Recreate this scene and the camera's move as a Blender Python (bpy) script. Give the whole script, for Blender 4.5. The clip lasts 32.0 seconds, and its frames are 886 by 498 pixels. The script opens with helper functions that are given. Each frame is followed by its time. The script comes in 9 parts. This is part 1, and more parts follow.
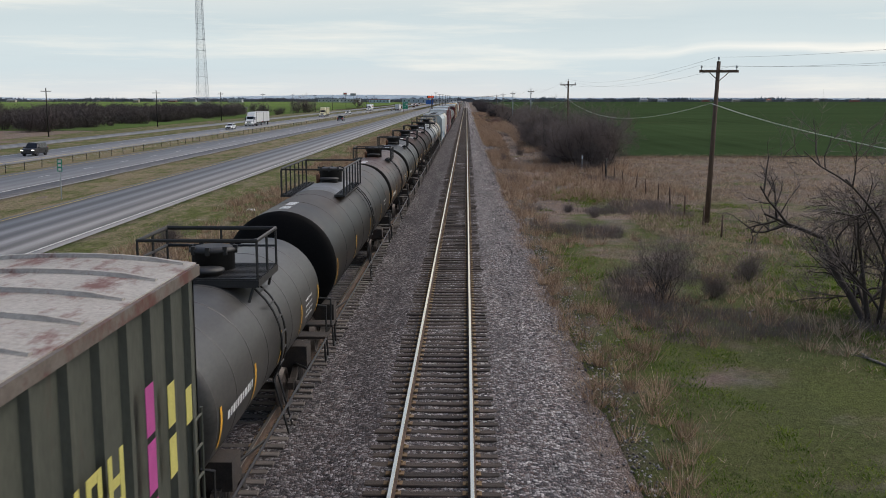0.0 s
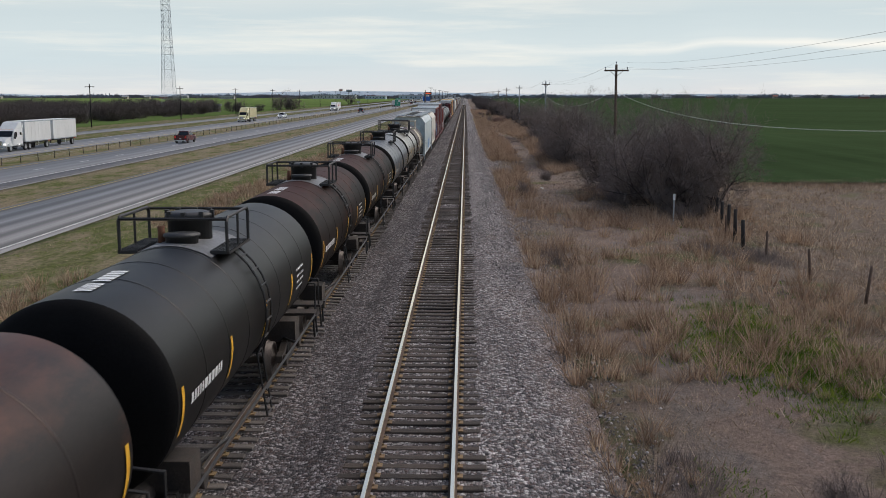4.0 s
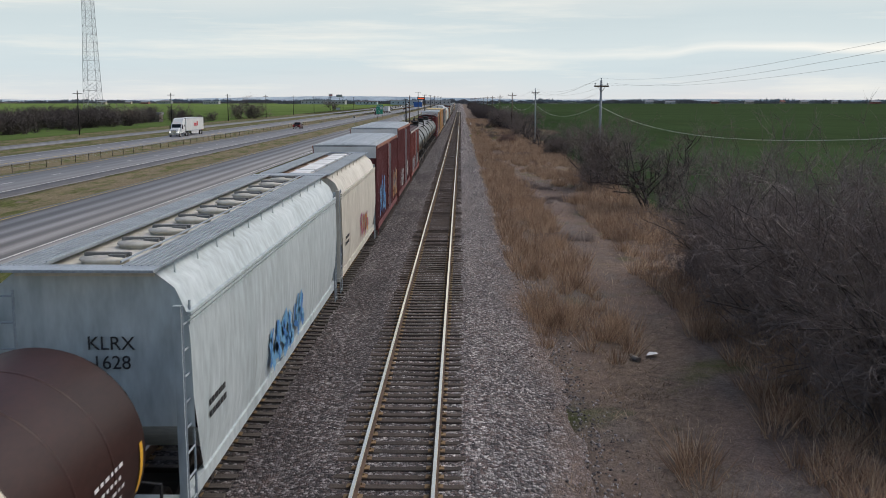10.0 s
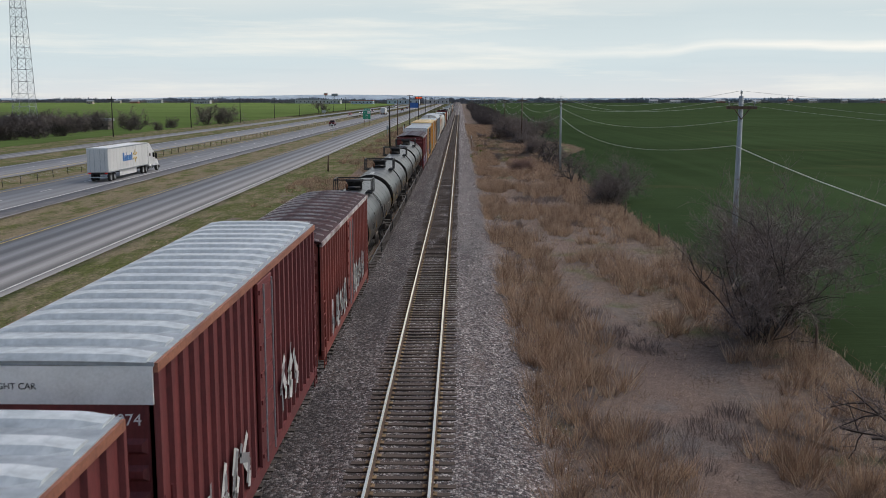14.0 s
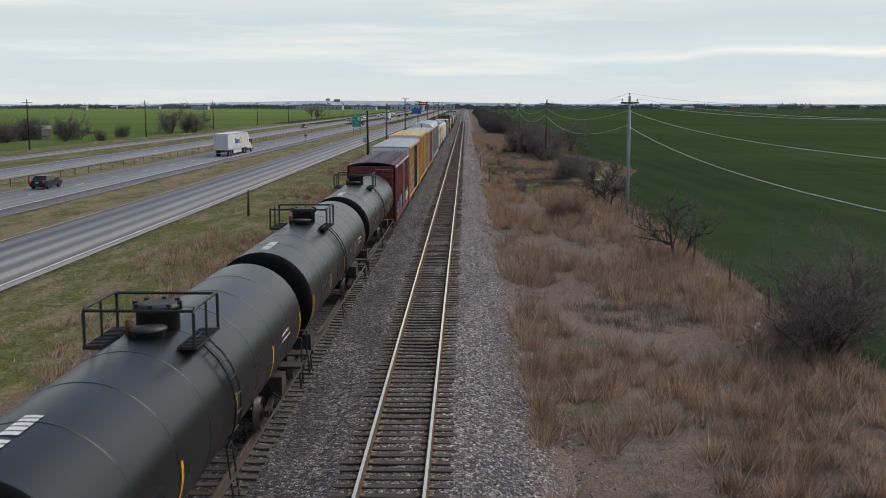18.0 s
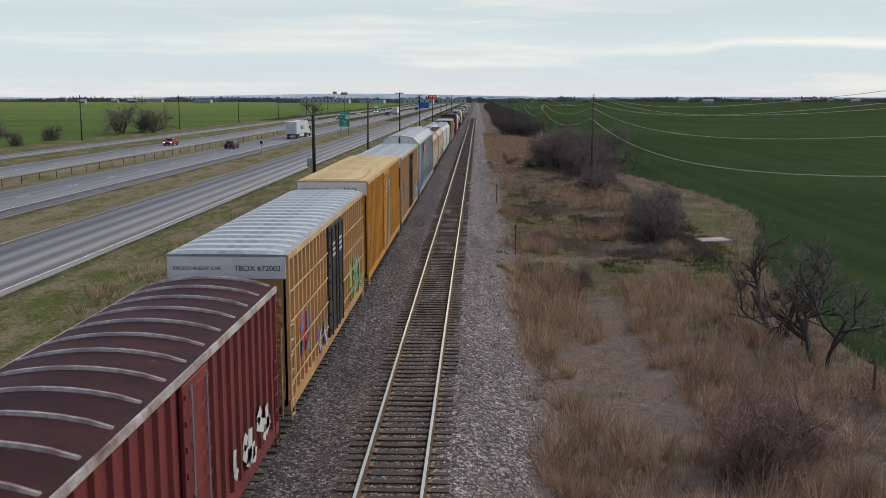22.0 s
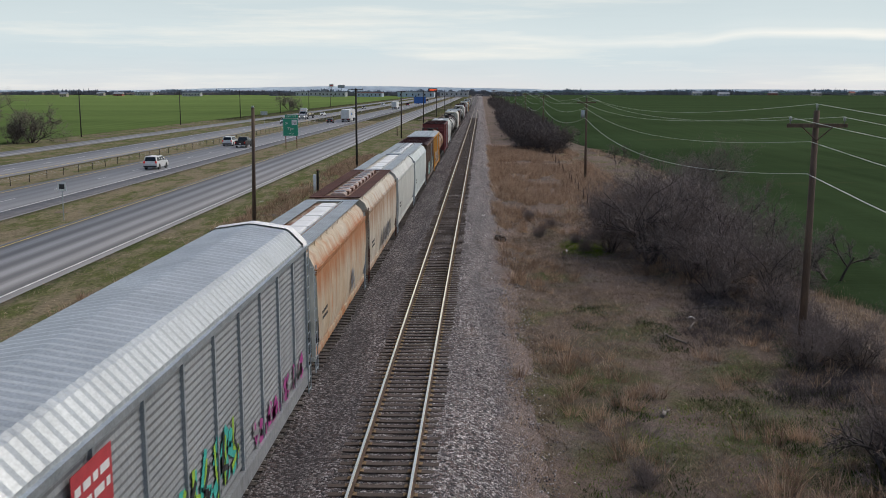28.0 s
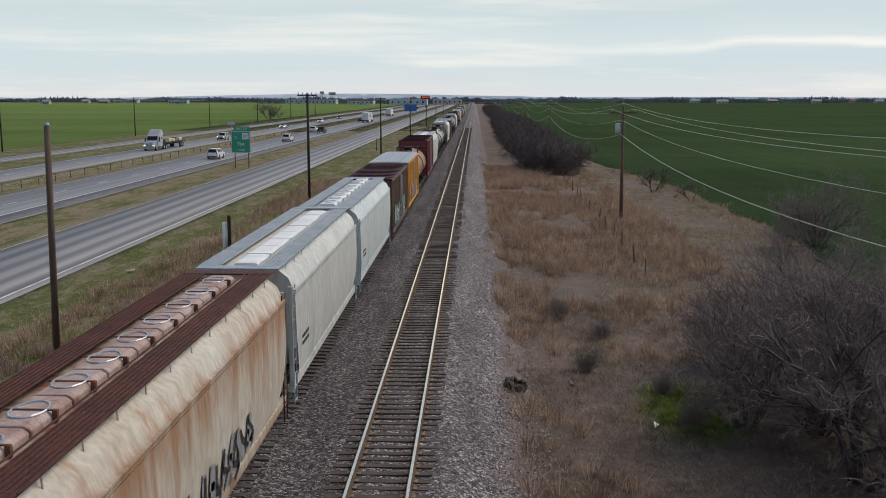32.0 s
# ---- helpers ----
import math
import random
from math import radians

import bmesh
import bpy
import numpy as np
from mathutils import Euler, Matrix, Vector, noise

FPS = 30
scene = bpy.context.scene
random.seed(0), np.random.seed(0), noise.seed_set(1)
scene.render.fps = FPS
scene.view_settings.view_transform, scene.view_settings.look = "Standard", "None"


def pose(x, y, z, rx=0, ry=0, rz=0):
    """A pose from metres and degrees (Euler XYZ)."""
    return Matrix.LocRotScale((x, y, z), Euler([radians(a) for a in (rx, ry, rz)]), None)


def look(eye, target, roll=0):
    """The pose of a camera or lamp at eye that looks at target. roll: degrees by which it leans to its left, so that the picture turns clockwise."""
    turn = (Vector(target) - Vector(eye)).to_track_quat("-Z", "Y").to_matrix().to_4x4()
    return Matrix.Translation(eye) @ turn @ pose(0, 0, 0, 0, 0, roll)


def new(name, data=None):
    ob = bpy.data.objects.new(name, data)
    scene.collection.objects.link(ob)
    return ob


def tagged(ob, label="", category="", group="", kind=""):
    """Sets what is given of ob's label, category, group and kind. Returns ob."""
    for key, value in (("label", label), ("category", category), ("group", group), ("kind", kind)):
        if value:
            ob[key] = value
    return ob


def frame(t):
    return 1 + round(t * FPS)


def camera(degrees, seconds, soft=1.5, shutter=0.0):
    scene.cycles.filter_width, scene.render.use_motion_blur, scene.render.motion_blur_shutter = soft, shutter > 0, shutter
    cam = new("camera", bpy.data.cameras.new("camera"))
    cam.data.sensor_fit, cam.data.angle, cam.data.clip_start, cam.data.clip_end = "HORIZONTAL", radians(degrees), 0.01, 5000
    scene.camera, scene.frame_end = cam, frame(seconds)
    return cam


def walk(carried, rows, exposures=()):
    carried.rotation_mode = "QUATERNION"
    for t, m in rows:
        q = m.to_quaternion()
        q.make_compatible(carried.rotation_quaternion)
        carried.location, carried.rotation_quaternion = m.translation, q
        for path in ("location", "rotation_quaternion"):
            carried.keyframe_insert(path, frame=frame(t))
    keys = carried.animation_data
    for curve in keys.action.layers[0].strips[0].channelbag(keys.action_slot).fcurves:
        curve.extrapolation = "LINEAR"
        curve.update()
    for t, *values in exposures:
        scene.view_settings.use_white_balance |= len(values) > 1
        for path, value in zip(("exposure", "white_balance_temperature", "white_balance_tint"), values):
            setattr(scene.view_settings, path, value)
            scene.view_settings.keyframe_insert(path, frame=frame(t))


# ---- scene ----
# World: x to the right of the running track's centre line, y along it, z up from the rail tops.
cam = camera(48.5, 32.0, soft=0.9, shutter=0.1)
ROWS = [
    (0, pose(0.617, -3.095, 7.073, 81.263, 0, 1.347)),
    (0.5, pose(0.665, 2.570, 7.045, 81.176, 0, 1.325)),
    (1, pose(0.728, 8.303, 7.067, 81.054, 0, 1.335)),
    (1.5, pose(0.799, 14.197, 7.066, 80.968, 0, 1.357)),
    (2, pose(0.862, 20.246, 7.063, 80.899, 0, 1.367)),
    (2.5, pose(0.909, 26.487, 7.045, 80.873, 0, 1.363)),
    (3, pose(0.936, 32.852, 6.972, 80.889, 0, 1.344)),
    (3.5, pose(0.948, 39.283, 6.837, 80.951, 0, 1.318)),
    (4, pose(0.954, 45.769, 6.672, 81.070, 0, 1.292)),
    (4.5, pose(0.967, 52.312, 6.536, 81.229, 0, 1.272)),
    (5, pose(0.989, 58.887, 6.506, 81.350, 0, 1.261)),
    (5.5, pose(1.018, 65.406, 6.619, 81.341, 0, 1.256)),
    (6, pose(1.046, 71.848, 6.756, 81.304, 0, 1.246)),
    (6.5, pose(1.071, 78.455, 6.796, 81.342, 0, 1.216)),
    (7, pose(1.099, 85.004, 6.855, 81.360, 0, 1.186)),
    (7.5, pose(1.135, 91.600, 6.965, 81.301, 0, 1.178)),
    (8, pose(1.174, 98.223, 7.008, 81.348, 0, 1.186)),
    (8.5, pose(1.205, 104.734, 7.075, 81.348, 0, 1.179)),
    (9, pose(1.227, 111.460, 7.006, 81.484, 0, 1.146)),
    (9.5, pose(1.241, 118.003, 7.119, 81.432, 0, 1.089)),
    (10, pose(1.246, 124.506, 7.168, 81.348, 0, 1.023)),
    (10.5, pose(1.242, 131.086, 6.813, 81.597, 0, 0.966)),
    (10.75, pose(1.242, 134.244, 6.746, 81.735, 0, 0.947)),
    (11, pose(1.246, 137.237, 6.939, 81.774, 0, 0.937)),
    (11.25, pose(1.255, 140.116, 7.412, 81.681, 0, 0.934)),
    (11.5, pose(1.268, 143.078, 7.993, 81.518, 0, 0.935)),
    (11.75, pose(1.283, 146.277, 8.475, 81.364, 0, 0.937)),
    (12, pose(1.297, 149.628, 8.774, 81.256, 0, 0.937)),
    (12.25, pose(1.311, 152.972, 8.902, 81.193, 0, 0.936)),
    (12.5, pose(1.325, 156.227, 8.937, 81.158, 0, 0.935)),
    (13, pose(1.356, 162.571, 8.975, 81.136, 0, 0.936)),
    (13.5, pose(1.391, 169.104, 8.967, 81.209, 0, 0.939)),
    (14, pose(1.433, 175.581, 8.974, 81.241, 0, 0.964)),
    (14.5, pose(1.471, 182.007, 8.915, 81.313, 0, 1.006)),
    (15, pose(1.496, 188.378, 8.774, 81.448, 0, 1.052)),
    (15.5, pose(1.504, 194.766, 8.620, 81.582, 0, 1.088)),
    (16, pose(1.502, 201.326, 8.528, 81.645, 0, 1.110)),
    (16.5, pose(1.501, 208.150, 8.524, 81.614, 0, 1.126)),
    (17, pose(1.519, 215.131, 8.524, 81.566, 0, 1.156)),
    (17.5, pose(1.564, 222.012, 8.410, 81.596, 0, 1.223)),
    (18, pose(1.623, 228.837, 8.309, 81.592, 0, 1.317)),
    (18.5, pose(1.681, 235.700, 8.391, 81.556, 0, 1.425)),
    (19, pose(1.730, 242.493, 8.712, 81.435, 0, 1.532)),
    (19.5, pose(1.762, 249.253, 8.978, 81.311, 0, 1.614)),
    (20, pose(1.793, 256.142, 9.022, 81.225, 0, 1.693)),
    (20.5, pose(1.840, 262.847, 9.002, 81.189, 0, 1.787)),
    (21, pose(1.891, 269.409, 8.941, 81.197, 0, 1.874)),
    (21.5, pose(1.927, 275.885, 8.906, 81.201, 0, 1.931)),
    (22, pose(1.963, 282.583, 8.861, 81.188, 0, 1.984)),
    (22.5, pose(2.015, 289.082, 8.837, 81.159, 0, 2.057)),
    (23, pose(2.080, 295.356, 8.821, 81.110, 0, 2.140)),
    (23.5, pose(2.142, 301.665, 8.782, 81.034, 0, 2.211)),
    (24, pose(2.196, 308.243, 8.698, 80.986, 0, 2.261)),
    (24.5, pose(2.246, 314.925, 8.764, 80.935, 0, 2.296)),
    (25, pose(2.292, 321.024, 9.065, 80.864, 0, 2.319)),
    (25.5, pose(2.329, 327.185, 9.391, 80.846, 0, 2.337)),
    (26, pose(2.352, 333.722, 9.529, 80.771, 0, 2.340)),
    (26.5, pose(2.367, 340.448, 9.472, 80.766, 0, 2.326)),
    (27, pose(2.384, 346.923, 9.457, 80.767, 0, 2.292)),
    (27.5, pose(2.407, 353.078, 9.558, 80.741, 0, 2.246)),
    (28, pose(2.434, 359.161, 9.669, 80.753, 0, 2.201)),
    (28.5, pose(2.460, 365.396, 9.672, 80.863, 0, 2.171)),
    (29, pose(2.481, 371.643, 9.595, 81.021, 0, 2.156)),
    (29.5, pose(2.494, 377.384, 9.598, 81.089, 0, 2.140)),
    (30, pose(2.488, 382.462, 9.639, 81.105, 0, 2.094)),
    (30.5, pose(2.467, 386.939, 9.698, 81.120, 0, 2.023)),
    (31, pose(2.434, 390.475, 9.663, 81.126, 0, 1.947)),
    (31.5, pose(2.390, 392.802, 9.549, 81.129, 0, 1.886)),
    (32, pose(2.334, 393.979, 9.441, 81.181, 0, 1.849)),
]
walk(cam, ROWS)

# ---- light ----
world = bpy.data.worlds.new("overcast_sky")
scene.world = world
world.use_nodes = True
wn = world.node_tree.nodes
sky = wn.new("ShaderNodeTexSky")
sky.sky_type, sky.sun_disc = "NISHITA", False
sky.sun_elevation, sky.sun_rotation = radians(48), radians(52)
sky.air_density, sky.dust_density, sky.ozone_density = 1.0, 3.0, 1.0
wn["Background"].inputs["Strength"].default_value = 0.122
world.node_tree.links.new(sky.outputs[0], wn["Background"].inputs["Color"])
sun = new("sun", bpy.data.lights.new("sun", "SUN"))
sun.data.energy, sun.data.angle, sun.data.color = 1.1, radians(40), (1.0, 0.95, 0.88)
sun.matrix_world = look((0, 0, 0), (-math.sin(radians(52)) * math.cos(radians(48)), -math.cos(radians(52)) * math.cos(radians(48)), -math.sin(radians(48))))
scene.view_settings.exposure = 0.14


# ---- material helpers ----
def nodes_of(m):
    m.use_nodes = True
    nt = m.node_tree
    return nt.nodes, nt.links, nt.nodes["Principled BSDF"]


def coords(N, L, scale, kind="Object"):
    tc, mp = N.new("ShaderNodeTexCoord"), N.new("ShaderNodeMapping")
    mp.inputs["Scale"].default_value = scale if hasattr(scale, "__len__") else (scale,) * 3
    L.new(tc.outputs[kind], mp.inputs[0])
    return mp.outputs[0]


def noise_node(N, L, vec, scale, detail=4.0, rough=0.6):
    n = N.new("ShaderNodeTexNoise")
    n.inputs["Scale"].default_value, n.inputs["Detail"].default_value, n.inputs["Roughness"].default_value = scale, detail, rough
    L.new(vec, n.inputs["Vector"])
    return n.outputs["Fac"]


def ramp(N, L, fac, stops):
    r = N.new("ShaderNodeValToRGB")
    while len(r.color_ramp.elements) < len(stops):
        r.color_ramp.elements.new(0.5)
    for e, (p, c) in zip(r.color_ramp.elements, stops):
        e.position, e.color = p, (*c, 1) if hasattr(c, "__len__") else (c, c, c, 1)
    L.new(fac, r.inputs[0])
    return r.outputs[0]


def mixed(N, L, fac, a, b, mode="MIX"):
    x = N.new("ShaderNodeMix")
    x.data_type, x.blend_type = "RGBA", mode
    for sock, v in ((x.inputs[0], fac), (x.inputs[6], a), (x.inputs[7], b)):
        if isinstance(v, (int, float)):
            sock.default_value = v
        elif hasattr(v, "__len__"):
            sock.default_value = (*v, 1)
        else:
            L.new(v, sock)
    return x.outputs[2]


def bumped(N, L, B, height, strength, dist=0.02):
    b = N.new("ShaderNodeBump")
    b.inputs["Strength"].default_value, b.inputs["Distance"].default_value = strength, dist
    L.new(height, b.inputs["Height"])
    L.new(b.outputs[0], B.inputs["Normal"])


def surf(name, base, dark=None, rough=0.6, metal=0.0, grain=18.0, blotch=0.9, stretch=(1, 1, 1), spot=None, spot_at=0.62, bump=0.15, vary=0.0, spot_stretch=None, spot_scale=1.3, spec=0.5):
    """A weathered surface: base colour, darker blotches, fine grain, and optional spots (rust, dirt) of their own colour."""
    m = bpy.data.materials.new(name)
    N, L, B = nodes_of(m)
    vec = coords(N, L, stretch)
    big, fine = noise_node(N, L, vec, blotch, 5), noise_node(N, L, vec, grain, 3)
    dark = dark or tuple(c * 0.62 for c in base)
    col = mixed(N, L, ramp(N, L, big, ((0.38, 0.0), (0.68, 1.0))), base, dark)
    col = mixed(N, L, 0.35, col, ramp(N, L, fine, ((0.3, 0.25), (0.7, 0.8))), "OVERLAY")
    if spot:
        sv = coords(N, L, spot_stretch or stretch)
        sp = noise_node(N, L, sv, spot_scale, 6, 0.7)
        col = mixed(N, L, ramp(N, L, sp, ((spot_at - 0.05, 0.0), (spot_at + 0.07, 1.0))), col, spot)
    if vary:
        oi = N.new("ShaderNodeObjectInfo")
        col = mixed(N, L, vary, col, ramp(N, L, oi.outputs["Random"], ((0.0, 0.2), (1.0, 0.85))), "OVERLAY")
    L.new(col, B.inputs["Base Color"])
    B.inputs["Metallic"].default_value = metal
    rr = N.new("ShaderNodeMapRange")
    rr.inputs[3].default_value, rr.inputs[4].default_value = max(rough - 0.12, 0.03), min(rough + 0.12, 1)
    L.new(big, rr.inputs[0])
    L.new(rr.outputs[0], B.inputs["Roughness"])
    B.inputs["Specular IOR Level"].default_value = spec
    bumped(N, L, B, fine, bump)
    return m


def plain(name, col, rough=0.5, metal=0.0):
    return surf(name, col, tuple(c * 0.85 for c in col), rough, metal, 40, 2.5, bump=0.05)


def glow(name, col, strength):
    m = bpy.data.materials.new(name)
    N, L, B = nodes_of(m)
    B.inputs["Base Color"].default_value = (*col, 1)
    B.inputs["Emission Color"].default_value = (*col, 1)
    B.inputs["Emission Strength"].default_value = strength
    return m


# ---- mesh helpers ----
def box(bm, x0, x1, y0, y1, z0, z1):
    v = [bm.verts.new(p) for p in ((x0, y0, z0), (x1, y0, z0), (x1, y1, z0), (x0, y1, z0), (x0, y0, z1), (x1, y0, z1), (x1, y1, z1), (x0, y1, z1))]
    for f in ((3, 2, 1, 0), (4, 5, 6, 7), (0, 1, 5, 4), (1, 2, 6, 5), (2, 3, 7, 6), (3, 0, 4, 7)):
        bm.faces.new([v[i] for i in f])


def cyl(bm, a, b, r, n=8, r2=None, caps=True):
    a, b = Vector(a), Vector(b)
    d = (b - a).normalized()
    u = d.orthogonal().normalized()
    w = d.cross(u)
    ring = [[bm.verts.new(p + (u * math.cos(k * math.tau / n) + w * math.sin(k * math.tau / n)) * q) for k in range(n)] for p, q in ((a, r), (b, r if r2 is None else r2))]
    for k in range(n):
        bm.faces.new((ring[0][k], ring[0][(k + 1) % n], ring[1][(k + 1) % n], ring[1][k])).smooth = n > 6
    if caps:
        bm.faces.new(ring[0][::-1])
        bm.faces.new(ring[1])


def pipe(bm, pts, r, n=6):
    """One bent tube through the points."""
    pts = [Vector(p) for p in pts]
    rings = []
    u = (pts[1] - pts[0]).orthogonal().normalized()
    for k, p in enumerate(pts):
        a = (p - pts[k - 1]).normalized() if k else (pts[1] - p).normalized()
        b = (pts[k + 1] - p).normalized() if k < len(pts) - 1 else a
        d = (a + b).normalized() if (a + b).length > 0.1 else a
        u = (u - d * u.dot(d))
        u = u.normalized() if u.length > 0.05 else d.orthogonal().normalized()
        w = d.cross(u)
        g = r / max(0.5, a.dot(d))
        rings.append([bm.verts.new(p + (u * math.cos(i * math.tau / n) + w * math.sin(i * math.tau / n)) * g) for i in range(n)])
    for p, q in zip(rings, rings[1:]):
        for i in range(n):
            bm.faces.new((p[i], p[(i + 1) % n], q[(i + 1) % n], q[i]))
    bm.faces.new(rings[0][::-1])
    bm.faces.new(rings[-1])


def prism(bm, prof, y0, y1, smooth=False):
    """A closed outline of (x, z) run along y."""
    a = [bm.verts.new((x, y0, z)) for x, z in prof]
    b = [bm.verts.new((x, y1, z)) for x, z in prof]
    n = len(prof)
    for k in range(n):
        bm.faces.new((a[k], a[(k + 1) % n], b[(k + 1) % n], b[k])).smooth = smooth
    bm.faces.new(a[::-1])
    bm.faces.new(b)


def strip(bm, prof, y0, y1, smooth=True):
    """An open outline of (x, z) run along y: a sheet."""
    a = [bm.verts.new((x, y0, z)) for x, z in prof]
    b = [bm.verts.new((x, y1, z)) for x, z in prof]
    for k in range(len(prof) - 1):
        bm.faces.new((a[k], a[k + 1], b[k + 1], b[k])).smooth = smooth


def lathe_y(bm, prof, cx, cz, n=40):
    """Outline of (radius, y) turned round an axis along y."""
    rings = []
    for r, y in prof:
        rings.append([bm.verts.new((cx + r * math.sin(k * math.tau / n), y, cz + r * math.cos(k * math.tau / n))) for k in range(n)] if r > 1e-4 else [bm.verts.new((cx, y, cz))])
    for p, q in zip(rings, rings[1:]):
        for k in range(n):
            j = (k + 1) % n
            vs = [p[k % len(p)], p[j % len(p)], q[j % len(q)], q[k % len(q)]]
            vs = [v for i, v in enumerate(vs) if v not in vs[:i]]
            bm.faces.new(vs).smooth = True


def lathe_z(bm, prof, cx, cy, n=24):
    rings = [[bm.verts.new((cx + r * math.cos(k * math.tau / n), cy + r * math.sin(k * math.tau / n), z)) for k in range(n)] for r, z in prof]
    for p, q in zip(rings, rings[1:]):
        for k in range(n):
            bm.faces.new((p[k], p[(k + 1) % n], q[(k + 1) % n], q[k])).smooth = True
    bm.faces.new(rings[0][::-1])
    bm.faces.new(rings[-1])


def mesh_of(bm, name, mat):
    bmesh.ops.recalc_face_normals(bm, faces=bm.faces)
    me = bpy.data.meshes.new(name)
    bm.to_mesh(me)
    bm.free()
    me.materials.append(mat)
    return me


def part(name, bm, mat, parent, label="", bevel=0.0):
    """Links a bmesh (or a ready mesh) as one mesh object under a thing or a part."""
    me = bm if isinstance(bm, bpy.types.Mesh) else mesh_of(bm, name, mat)
    ob = new(name, me)
    ob.parent = parent
    if bevel:
        b = ob.modifiers.new("bevel", "BEVEL")
        b.width, b.segments, b.limit_method = bevel, 2, "ANGLE"
    if label:
        ob["label"] = label
    return ob


def thing(name, m, label, category, group="", kind=""):
    ob = new(name)
    ob.matrix_basis = m
    return tagged(ob, label, category, group, kind)


def solid(name, bm, mat, label, category, group="", kind="", m=None):
    ob = new(name, bm if isinstance(bm, bpy.types.Mesh) else mesh_of(bm, name, mat))
    if m is not None:
        ob.matrix_basis = m
    return tagged(ob, label, category, group, kind)


def raw_mesh(name, verts, faces, mat, smooth=False):
    me = bpy.data.meshes.new(name)
    me.from_pydata(verts, [], faces)
    me.materials.append(mat)
    if smooth:
        me.polygons.foreach_set("use_smooth", [True] * len(me.polygons))
    return me


def quick_mesh(name, verts, tri, mat):
    """A triangle mesh from numpy arrays."""
    me = bpy.data.meshes.new(name)
    me.vertices.add(len(verts))
    me.vertices.foreach_set("co", np.asarray(verts, np.float32).ravel())
    me.loops.add(tri.size)
    me.loops.foreach_set("vertex_index", tri.astype(np.int32).ravel())
    me.polygons.add(len(tri))
    me.polygons.foreach_set("loop_start", np.arange(0, tri.size, 3, dtype=np.int32))
    me.update(calc_edges=True)
    me.validate()
    me.materials.append(mat)
    return me


def lettering(name, words, size, m, mat, parent, spread=1.0):
    cu = bpy.data.curves.new(name, "FONT")
    cu.body, cu.size, cu.extrude, cu.align_x, cu.align_y = words, size, 0.003, "CENTER", "CENTER"
    cu.space_character = spread
    ob = new(name, cu)
    ob.data.materials.append(mat)
    ob.parent = parent
    ob.matrix_basis = m
    return ob


# ---- materials ----
def scaled(N, L, value, a, b):
    r = N.new("ShaderNodeMapRange")
    r.inputs[1].default_value, r.inputs[2].default_value = a, b
    L.new(value, r.inputs[0])
    return r.outputs[0]


def times(N, L, a, b):
    k = N.new("ShaderNodeMath")
    k.operation = "MULTIPLY"
    L.new(a, k.inputs[0])
    L.new(b, k.inputs[1])
    return k.outputs[0]


